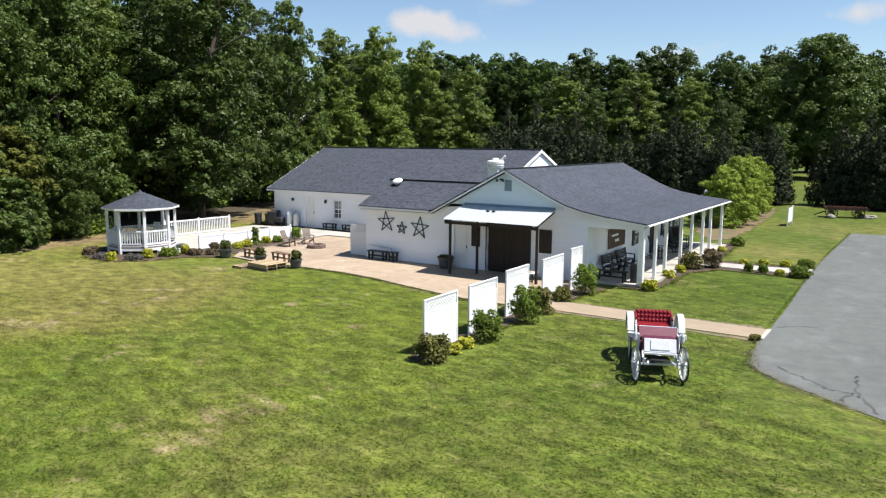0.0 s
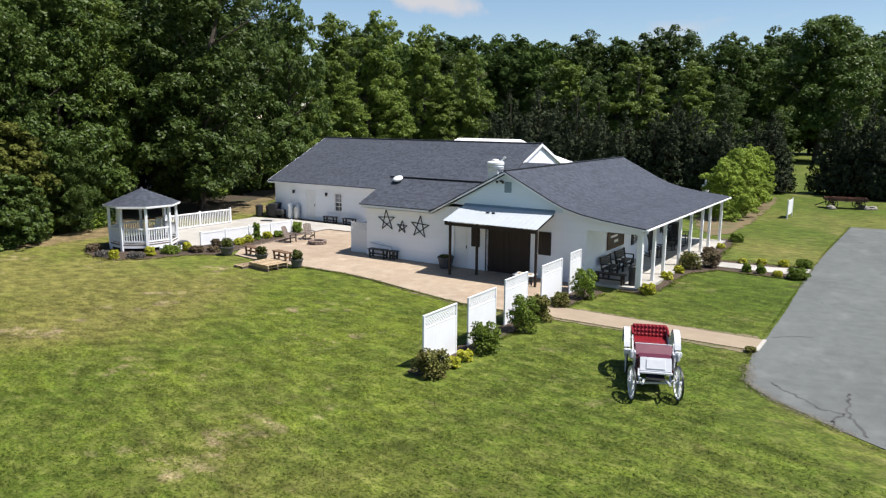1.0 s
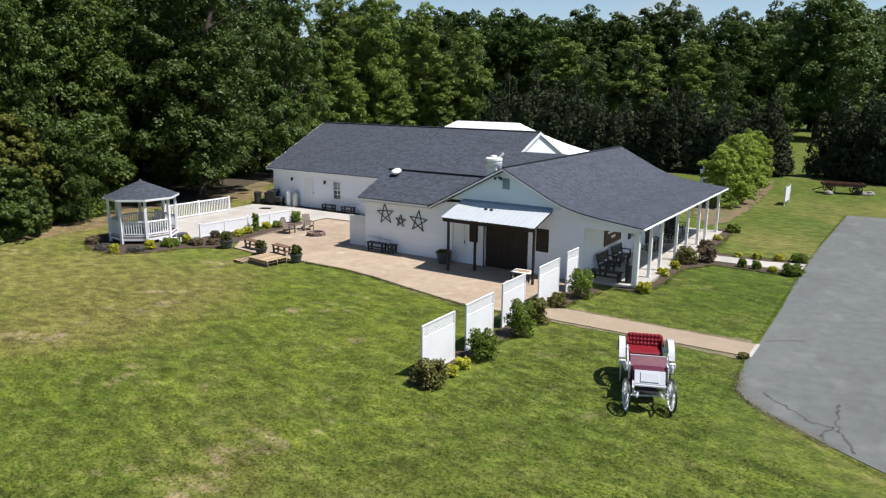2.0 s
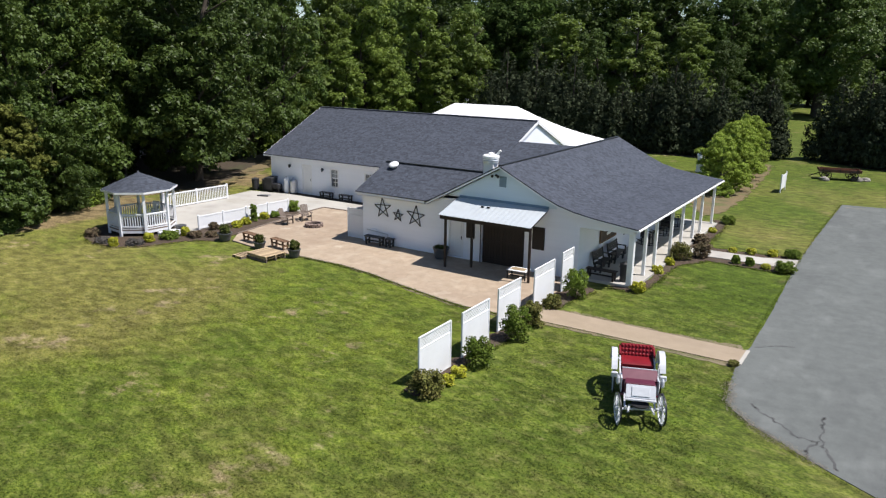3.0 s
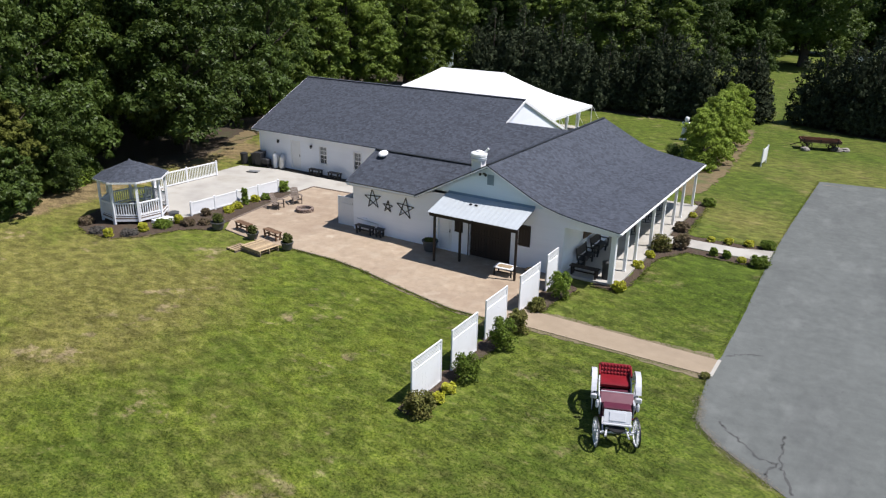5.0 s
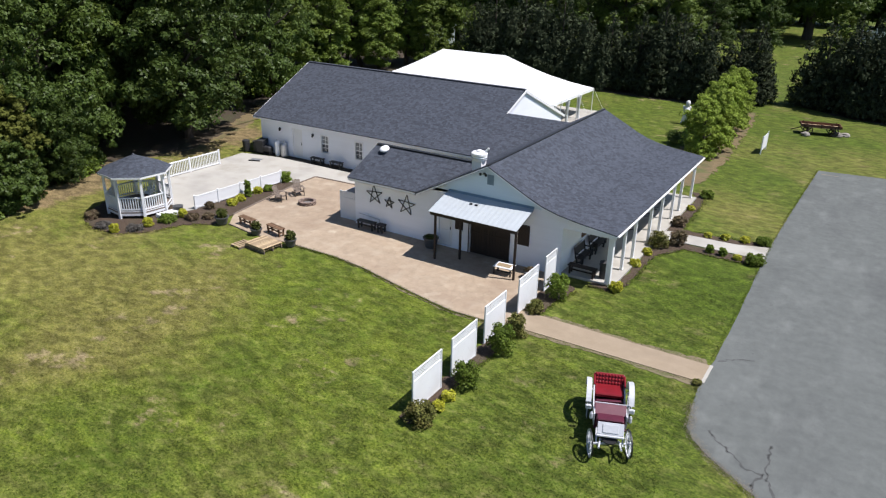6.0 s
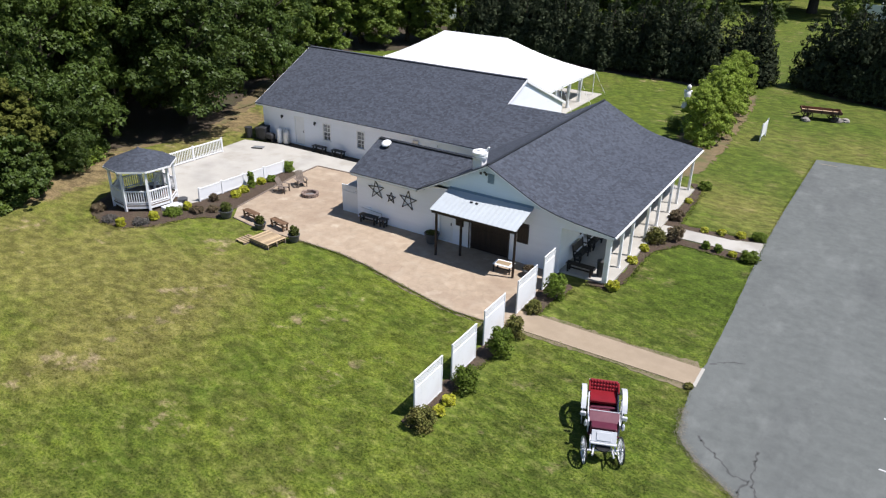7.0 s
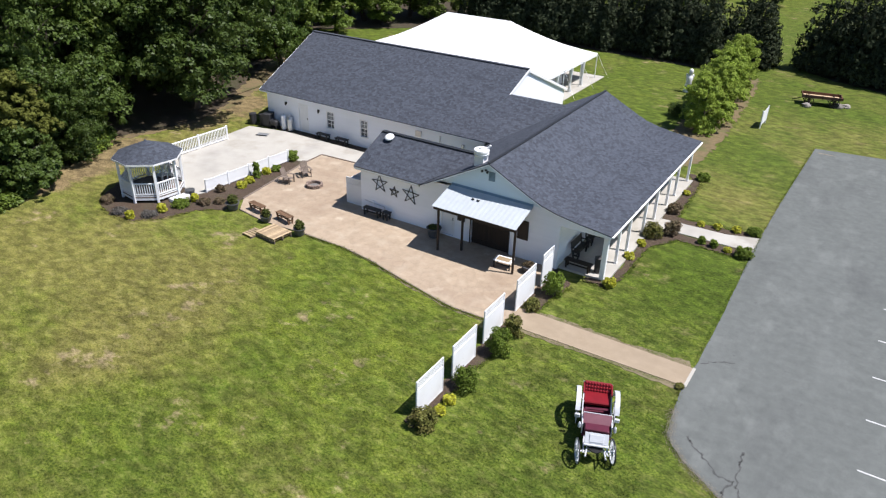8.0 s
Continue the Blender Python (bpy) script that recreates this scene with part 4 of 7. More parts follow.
def leaf_door(parent, name, axis, a, b, z0, z1, depth, material, label, panes=True):
    """A door leaf in an opening, with frame, panels and a handle. axis 'x': in a wall along x at depth y; 'y': along y at depth x."""
    def at(k, d, z):
        return (k, depth + d, z) if axis == "x" else (depth - d, k, z)
    def size(w, t, h):
        return (w, t, h) if axis == "x" else (t, w, h)
    mid, w, h = (a + b) / 2, b - a, z1 - z0
    door = part(name, Shape().box(at(mid, 0.09, (z0 + z1) / 2), size(w - 0.06, 0.05, h - 0.04)), material, parent, label)
    for k in (a + 0.03, b - 0.03):
        part("jamb", Shape().box(at(k, 0.05, (z0 + z1) / 2), size(0.06, 0.12, h)), TRIM if material is not DARKWOOD else DARKWOOD, door)
    part("head", Shape().box(at(mid, 0.05, z1 - 0.03), size(w, 0.12, 0.06)), TRIM if material is not DARKWOOD else DARKWOOD, door)
    if panes:
        for low, high in ((0.12, 0.42), (0.5, 0.93)):
            part("panel", Shape().box(at(mid, 0.058, z0 + h * (low + high) / 2), size(w * 0.62, 0.02, h * (high - low)), bevel=0.008), material, door)
    part("handle", Shape().box(at(b - 0.13, 0.03, z0 + h * 0.48), size(0.03, 0.05, 0.16), bevel=0.01), BLACK, door, "black door handle")
    return door


leaf_door(hall, "door", "x", -18.5, -17.64, 0.1, 2.14, 29.720, TRIM, "white panelled side door")
for a, b in ((-16.6, -15.51), (-15.5, -14.42)):
    d = part("door", Shape().box(((a + b) / 2, 29.850, 1.12), (b - a, 0.05, 2.16)), DARKWOOD, hall, "dark stained double barn door")
    for k in range(7):
        part("board", Shape().box((a + (k + 0.5) * (b - a) / 7, 29.815, 1.12), ((b - a) / 7 - 0.012, 0.02, 2.14)), DARKWOOD, d)
    for z in (0.25, 1.15, 2.08):
        part("batten", Shape().box(((a + b) / 2, 29.795, z), (b - a, 0.02, 0.14)), DARKWOOD, d)
bar("casing", (-16.66, 29.705, 0.0), (-16.66, 29.705, 2.28), 0.1, 0.025, DARKWOOD, hall)
bar("casing", (-14.36, 29.705, 0.0), (-14.36, 29.705, 2.28), 0.1, 0.025, DARKWOOD, hall)
bar("casing", (-16.7, 29.705, 2.28), (-14.32, 29.705, 2.28), 0.025, 0.1, DARKWOOD, hall)
leaf_door(hall, "door", "x", -35.85, -34.93, 0.12, 2.15, 37.7, TRIM, "white panelled door in the long wing")
leaf_door(hall, "door", "y", 38.6, 39.5, 0.12, 2.15, -11.65, DARKWOOD, "dark entrance door under the porch")


def window(axis, a, b, z0, z1, depth, name="window", label="white sash window with small panes", cols=2):
    """A double-hung window in an opening: frame, sashes, bars and panes."""
    def at(k, d, z):
        return (k, depth + d, z) if axis == "x" else (depth - d, k, z)
    def size(w, t, h):
        return (w, t, h) if axis == "x" else (t, w, h)
    mid, w, h = (a + b) / 2, b - a, z1 - z0
    s = Shape()
    for k in (a - 0.02, b + 0.02):
        s.box(at(k, 0.02, (z0 + z1) / 2), size(0.07, 0.1, h + 0.11))
    s.box(at(mid, 0.018, z1 + 0.02), size(w + 0.11, 0.1, 0.07)).box(at(mid, 0.05, (z0 + z1) / 2), size(w, 0.06, 0.05))
    win = part(name, s, TRIM, hall, label)
    part("sill", Shape().box(at(mid, -0.01, z0 - 0.02), size(w + 0.14, 0.16, 0.05), bevel=0.008), TRIM, win)
    for i in range(2):
        zc = z0 + h * (0.25 + 0.5 * i)
        part("pane", Shape().box(at(mid, 0.09, zc), size(w, 0.012, h / 2)), BLINDGLASS if i else GLASS, win)
        g = Shape()
        for k in range(1, cols):
            g.box(at(a + w * k / cols, 0.075, zc), size(0.022, 0.02, h / 2))
        for k in (1,):
            g.box(at(mid, 0.076, zc), size(w, 0.02, 0.022))
        part("glazing_bar", g, TRIM, win)
    return win


window("x", -33.15, -32.52, 0.86, 2.02, 37.7)
window("x", -30.15, -29.55, 0.84, 2.0, 37.7)
for a in (36.1, 41.0, 43.3):
    window("y", a, a + 0.9, 1.0, 2.1, -11.65, cols=3)
    for y in (a - 0.26, a + 1.16):
        sh = part("shutter", Shape().box((-11.625, y, 1.55), (0.04, 0.36, 1.22), bevel=0.006), BLACK, hall, "black louvred shutter")
        for k in range(9):
            part("slat", Shape().box((-11.6, y, 1.06 + k * 0.122), (0.02, 0.28, 0.09), ry=20), BLACK, sh)


def board_shutter(x0, x1, z0, z1):
    s = part("shutter", Shape().box(((x0 + x1) / 2, 29.700, (z0 + z1) / 2), (x1 - x0, 0.035, z1 - z0), bevel=0.006), DARKWOOD, hall, "dark stained board shutter")
    n = 4
    for k in range(n):
        part("board", Shape().box((x0 + (k + 0.5) * (x1 - x0) / n, 29.675, (z0 + z1) / 2), ((x1 - x0) / n - 0.012, 0.018, z1 - z0 - 0.02)), DARKWOOD, s)
    for z in (z0 + 0.15, z1 - 0.15):
        part("batten", Shape().box(((x0 + x1) / 2, 29.658, z), (x1 - x0 - 0.04, 0.018, 0.1)), DARKWOOD, s)


board_shutter(-17.46, -17.0, 1.15, 2.16)
board_shutter(-13.93, -13.32, 1.14, 2.2)
# gable louvre, flood lamp, meter box, wall lamps
louvre = part("gable_vent", Shape().box((-15.56, 29.705, 4.09), (0.36, 0.03, 0.50), bevel=0.006), BLUEGREY, hall, "grey louvred gable vent")
for k in range(6):
    part("slat", Shape().box((-15.56, 29.682, 3.93 + k * 0.064), (0.30, 0.02, 0.045), rx=25), BLUEGREY, louvre)
flood = part("flood_lamp", Shape().box((-15.9, 29.660, 4.36), (0.12, 0.1, 0.08), bevel=0.01), BLACK, hall, "black twin flood lamp under the gable")
for x in (-16.05, -15.75):
    part("lamp_head", Shape().turned([(0.03, 0), (0.06, 0.03), (0.065, 0.12), (0.0, 0.13)], (x, 29.540, 4.26), 10), BLACK, flood)
part("meter_box", Shape().box((-23.1, 29.690, 0.58), (0.30, 0.06, 0.44), bevel=0.01), SIDING, hall, "pale grey wall hatch")
# no pipe here: this rod stands in for the bench's back rail
part("pipe", Shape().rod((-23.6, 29.650, 0.72), (-22.2, 29.650, 0.62), 0.02).rod((-22.2, 29.650, 0.62), (-22.2, 29.650, 0.05), 0.02), STEEL, hall, "thin rail standing in for the back of the black bench")
for x in (-36.95, -33.85):
    lamp = part("wall_lamp", Shape().box((x, 37.67, 1.95), (0.09, 0.05, 0.16), bevel=0.01), BLACK, hall, "black lantern wall lamp")
    part("lantern", Shape().turned([(0.03, 0), (0.06, 0.03), (0.075, 0.2), (0.02, 0.27)], (x, 37.57, 1.8), 8), BLACK, lamp)
# things on the kitchen roof and above the wing's wall
dome_m = pose(-23.3, 31.72, KE_Z + (31.72 - KE_Y) * 0.4604 + 0.03, 24.7)
dome = part("roof_vent", Shape().turned([(0.19, 0), (0.19, 0.07)], n=20), TRIM, hall, "white round mushroom roof vent", dome_m)
part("cap", Shape().turned([(0.26, 0.07), (0.29, 0.10), (0.26, 0.16), (0.16, 0.20), (0.0, 0.215)], n=24), TRIM, dome, smooth=True)
vx, vy = -16.5, 30.2
stack = part("vent_stack", Shape().box((vx, vy, 4.56), (0.52, 0.52, 0.52), bevel=0.01), TRIM, hall, "white kitchen exhaust on a curb")
part("fan_housing", Shape().turned([(0.29, 0), (0.36, 0.03), (0.385, 0.10), (0.385, 0.20), (0.35, 0.22), (0.35, 0.25), (0.40, 0.27), (0.40, 0.37), (0.36, 0.41), (0.22, 0.43), (0.0, 0.44)], (vx, vy, 4.80), 22), TRIM, stack, "round white metal exhaust fan")
part("band", Shape().turned([(0.395, 0), (0.40, 0.02), (0.395, 0.04)], (vx, vy, 4.94), 22), STEEL, stack)
part("motor_cap", Shape().turned([(0.15, 0), (0.15, 0.06), (0.06, 0.09)], (vx, vy, 5.235), 12), TRIM, stack)
part("spout", Shape().rod((vx + 0.22, vy + 0.1, 5.2), (vx + 0.42, vy + 0.16, 5.42), 0.05, 0.06, 8), TRIM, stack)
part("pipe", Shape().rod((-23.6, 37.6, 2.25), (-23.6, 37.6, 1.2), 0.04), STEEL, hall, "grey pipe on the wall")
part("meter_box", Shape().box((-25.3, 37.64, 2.05), (0.45, 0.1, 0.4), bevel=0.01), STEEL, hall, "grey box on the wall")
part("meter_box", Shape().box((-21.9, 37.62, 1.9), (0.2, 0.12, 0.22), bevel=0.01), STEEL, hall, "small grey box on the wall")

# canopy over the barn doors
canopy = thing("canopy", "corrugated metal canopy on dark posts over the barn doors", "canopy", pose(0, 0, 0))
CF_Y, CF_Z, CB_Y, CB_Z, CX0, CX1 = 27.84, 2.57, 29.5, 3.04, -17.92, -13.15
s = Shape()
n = 72
rows = []
for j, (y, z) in enumerate(((CF_Y, CF_Z), (CB_Y + 0.19, CB_Z + 0.08))):
    for dz in (0, -0.008):
        rows.append([(CX0 + (CX1 - CX0) * i / n, y, z + dz + 0.0035 * math.sin(i * math.pi / 2)) for i in range(n + 1)])
o = n + 1
s.add(sum(rows, []), [(i, i + 1, 2 * o + i + 1, 2 * o + i) for i in range(n)] + [(o + i, 3 * o + i, 3 * o + i + 1, o + i + 1) for i in range(n)] + [(i, o + i, o + i + 1, i + 1) for i in range(n)])
part("sheet_roof", s, METALROOF, canopy, "pale galvanised corrugated sheet")
for x in (CX0 + 0.1, -15.5, CX1 - 0.1):
    bar("rafter", (x, CF_Y + 0.04, CF_Z - 0.09), (x, 29.7, CB_Z - 0.03), 0.05, 0.1, DARKWOOD, canopy)
bar("beam", (CX0 + 0.05, CF_Y + 0.15, CF_Z - 0.14), (CX1 - 0.05, CF_Y + 0.15, CF_Z - 0.14), 0.08, 0.14, DARKWOOD, canopy)
for x, y in ((CX0 + 0.3, CF_Y + 0.2), (CX0 + 1.35, 28.7), (CX1 - 0.1, CF_Y + 0.2)):
    part("post", Shape().box((x, y, 1.28), (0.10, 0.10, 2.5), bevel=0.008), DARKWOOD, canopy, "dark square post")
# thin strip with the gable's shadow on the canopy put into its colour
part("flashing", Shape().sheet([Vector((CX0 + 0.05, 29.62, 3.115)), Vector((CX1 - 0.02, 29.62, 3.115)), Vector((CX1 - 0.02, 29.705, 3.21)), Vector((CX0 + 0.05, 29.705, 3.21))], 0.012), BLUEGREY, canopy, "thin flashing painted in the blue-grey of the gable's shadow")
for x in (-16.2, -15.9):
    part("clamp", Shape().box((x, 29.0, 2.95), (0.14, 0.10, 0.07), bevel=0.01), BLACK, canopy)


# iron stars on the wall
def star(x, z, r, tilt):
    ob = thing("metal_star", "black iron barn star hung on the white wall", "star", pose(x, 29.68, z, 0, tilt, 0), "stars on the wall")
    pts = [(r * math.sin(2 * math.pi * k / 5), r * math.cos(2 * math.pi * k / 5)) for k in range(5)]
    for k in range(5):
        a, b = pts[k], pts[(k + 2) % 5]
        bar("bar", (a[0], -0.012 * (k % 2), a[1]), (b[0], -0.012 * (k % 2), b[1]), 0.02, 0.04, BLACK, ob)


star(-22.54, 1.98, 0.55, -4)
star(-21.56, 1.72, 0.33, 3)
star(-20.46, 1.81, 0.57, 4)


# ---- screens, fences, gazebo ----
def screen(x0, y0, turn, width, height, label="white vinyl privacy panel with lattice top", group="white panels along the patio"):
    ob = thing("privacy_panel", label, "fence panel", pose(x0, y0, 0, 0, 0, turn), group)
    for x in (0.03, width - 0.03):
        part("post", Shape().box((x, 0, height / 2), (0.06, 0.06, height), bevel=0.006), WHITE, ob)
    for z, h in ((0.05, 0.07), (height - 0.40, 0.03), (height - 0.025, 0.05)):
        part("rail", Shape().box((width / 2, 0, z), (width - 0.12, 0.045, h), bevel=0.005), WHITE, ob)
    n = 9
    w = (width - 0.12) / n
    for k in range(n):
        part("board", Shape().box((0.06 + w * (k + 0.5), 0, (height - 0.415 + 0.085) / 2), (w - 0.0008, 0.034, height - 0.50)), WHITE, ob)
    s = Shape()
    z0, z1, step = height - 0.385, height - 0.05, 0.118
    hh = z1 - z0
    k = -hh
    while k < width - 0.12:
        for sign in (1, -1):
            u0, u1 = max(0.0, k), min(width - 0.12, k + hh)
            if u1 - u0 > 0.02:
                a0, a1 = (u0 - k) / hh, (u1 - k) / hh
                if sign < 0:
                    a0, a1 = 1 - a0, 1 - a1
                a, b = Vector((0.06 + u0, 0.0026 * sign, z0 + a0 * hh)), Vector((0.06 + u1, 0.0026 * sign, z0 + a1 * hh))
                d = (b - a).normalized()
                t = Vector((-d.z, 0, d.x)) * 0.0275
                q = [a - t, b - t, b + t, a + t]
                s.add([p + Vector((0, 0.0025, 0)) for p in q] + [p - Vector((0, 0.0025, 0)) for p in q], [(0, 1, 2, 3), (7, 6, 5, 4), (0, 4, 5, 1), (2, 6, 7, 3)])
        k += step
    part("lattice", s, WHITE, ob, "diagonal white lattice")


for x, y, w, h in ((-11.39, 16.83, 1.81, 1.615), (-11.44, 19.40, 1.82, 1.61), (-11.59, 22.14, 1.77, 1.665), (-11.60, 25.13, 1.92, 1.66), (-11.57, 27.75, 1.2, 1.76)):
    screen(x, y, 90, w, h)
screen(-25.2, 30.0, 0, 1.25, 1.66, "white vinyl screen with lattice top beside the kitchen wall", "screens beside the kitchen")


def fence(name, label, a, b, bays, height, solid):
    """A vinyl fence from a to b: posts, rails and pickets or closed boards."""
    a, b = Vector((*a, 0)), Vector((*b, 0))
    length, turn = (b - a).length, math.degrees(math.atan2(b.y - a.y, b.x - a.x))
    ob = thing(name, label, "fence", pose(a.x, a.y, 0.03, 0, 0, turn))
    for i in range(bays + 1):
        x = length * i / bays
        post = part("post", Shape().box((x, 0, height / 2 + 0.01), (0.10, 0.10, height + 0.02), bevel=0.012), WHITE, ob)
        part("cap", Shape().turned([(0.085, 0), (0.085, 0.02), (0.0, 0.06)], (x, 0, height + 0.02), 4), WHITE, post)
    for z in (0.1, height - 0.05):
        part("rail", Shape().box((length / 2, 0, z), (length, 0.05, 0.09), bevel=0.008), WHITE, ob)
    pitch = 0.155 if solid else 0.125
    w = 0.154 if solid else 0.045
    n = int(length / pitch)
    data = Shape().box((0, 0, height / 2), (w, 0.025, height - 0.16)).mesh("picket", WHITE)
    for k in range(n):
        part("picket", data, WHITE, ob, m=pose((k + 0.5) * length / n, 0, 0))


fence("fence", "low closed white vinyl fence behind the flower bed", (-32.85, 26.2), (-32.35, 32.7), 4, 0.80, True)
fence("fence", "white vinyl railing at the edge of the terrace", (-38.95, 28.5), (-38.72, 33.35), 2, 0.98, False)
fence("fence", "white vinyl fence screen beside the kitchen wall", (-25.1, 30.1), (-25.1, 32.0), 1, 1.5, True)


def gazebo():
    ob = thing("gazebo", "white eight-sided gazebo with grey shingle roof", "gazebo", pose(-35.42, 24.46, 0, 0, 0, -75))
    R, E = 1.72, 1.97
    ring = lambda r, z: [(r * math.cos(math.pi / 4 * k), r * math.sin(math.pi / 4 * k), z) for k in range(8)]
    part("floor", Shape().slab([p[:2] for p in ring(R + 0.03, 0)], 0.34, 0.42), GREYWOOD, ob, "grey board floor")
    apex = Vector((0, 0, 3.28))
    eave_z = 2.46
    for k in range(8):
        a, b = math.pi / 4 * k, math.pi / 4 * (k + 1)
        p, q = Vector(ring(R, 0)[k]), Vector(ring(R, 0)[(k + 1) % 8])
        mid, d = (p + q) / 2, q - p
        turn = math.degrees(math.atan2(d.y, d.x))
        part("skirt", Shape().box((mid.x, mid.y, 0.33), (d.length, 0.05, 0.26), rz=turn), WHITE, ob)
        part("post", Shape().box((p.x, p.y, 1.24), (0.145, 0.145, 2.42), rz=math.degrees(a), bevel=0.01), WHITE, ob)
        part("header", Shape().box((mid.x, mid.y, 2.38), (d.length, 0.08, 0.16), rz=turn), WHITE, ob)
        if k != 2:
            rail = part("rail", Shape().box((mid.x, mid.y, 1.22), (d.length - 0.1, 0.07, 0.08), rz=turn, bevel=0.008), WHITE, ob)
            part("rail", Shape().box((mid.x, mid.y, 0.56), (d.length - 0.1, 0.06, 0.08), rz=turn), WHITE, ob)
            for j in range(9):
                c = p + d * ((j + 1) / 10)
                part("baluster", Shape().box((c.x, c.y, 0.89), (0.045, 0.045, 0.6), rz=turn), WHITE, rail)
        e0, e1 = Vector((E * math.cos(a), E * math.sin(a), eave_z)), Vector((E * math.cos(b), E * math.sin(b), eave_z))
        deck = part("roof", Shape().sheet([e0, e1, apex], 0.05), DECK, ob, "grey shingle roof")
        part("fascia", Shape().box(((e0.x + e1.x) / 2, (e0.y + e1.y) / 2, eave_z - 0.05), ((e1 - e0).length, 0.03, 0.10), rz=turn), WHITE, ob)
        r = np.random.RandomState(40 + k)
        base, up = (e1 - e0), apex - (e0 + e1) / 2
        nrm = base.cross(up).normalized()
        length = up.length
        rows = int(length / 0.125)
        quads = []
        for j in range(rows):
            f0, f1 = j / rows, min(1.0, (j + 1.12) / rows)
            l0, r0 = e0.lerp(apex, f0), e1.lerp(apex, f0)
            l1, r1 = e0.lerp(apex, f1), e1.lerp(apex, f1)
            n = max(1, int((r0 - l0).length / 0.2))
            for i in range(n):
                u0, u1 = i / n + 0.002, (i + 1) / n - 0.002
                lift = nrm * (0.009 + r.uniform(0, 0.006))
                quads.append([tuple(l0.lerp(r0, u0) + lift), tuple(l0.lerp(r0, u1) + lift), tuple(l1.lerp(r1, u1) + nrm * 0.003), tuple(l1.lerp(r1, u0) + nrm * 0.003)])
        part("shingling", quad_mesh("shingling", quads, SHINGLE), SHINGLE, deck, kind="stuff")
    part("finial", Shape().turned([(0.10, 0), (0.05, 0.08), (0.0, 0.12)], (0, 0, 3.24), 8), DECK, ob)
    part("step", Shape().box((0.4, 2.05, 0.12), (1.1, 0.5, 0.22), rz=-22, bevel=0.01), WHITE, ob, "white entrance step")


gazebo()


def garden_chair(x, y, turn, z):
    ob = thing("garden_chair", "white slatted chair inside the gazebo", "chair", pose(x, y, z, 0, 0, turn))
    part("seat", Shape().box((0, 0, 0.43), (0.5, 0.48, 0.04), bevel=0.008), WHITE, ob)
    for k in range(5):
        part("back_slat", Shape().box((-0.19 + 0.095 * k, 0.27, 0.74), (0.06, 0.02, 0.58), rx=-10), WHITE, ob)
    part("top_rail", Shape().box((0, 0.33, 1.04), (0.5, 0.03, 0.07), rx=-10, bevel=0.008), WHITE, ob)
    for sx in (-1, 1):
        part("armrest", Shape().box((sx * 0.27, 0.0, 0.64), (0.07, 0.52, 0.03), bevel=0.008), WHITE, ob)
        for sy in (-0.2, 0.2):
            part("leg", Shape().box((sx * 0.24, sy, 0.31), (0.05, 0.05, 0.62)), WHITE, ob)


garden_chair(-35.5, 25.2, 10, 0.42)


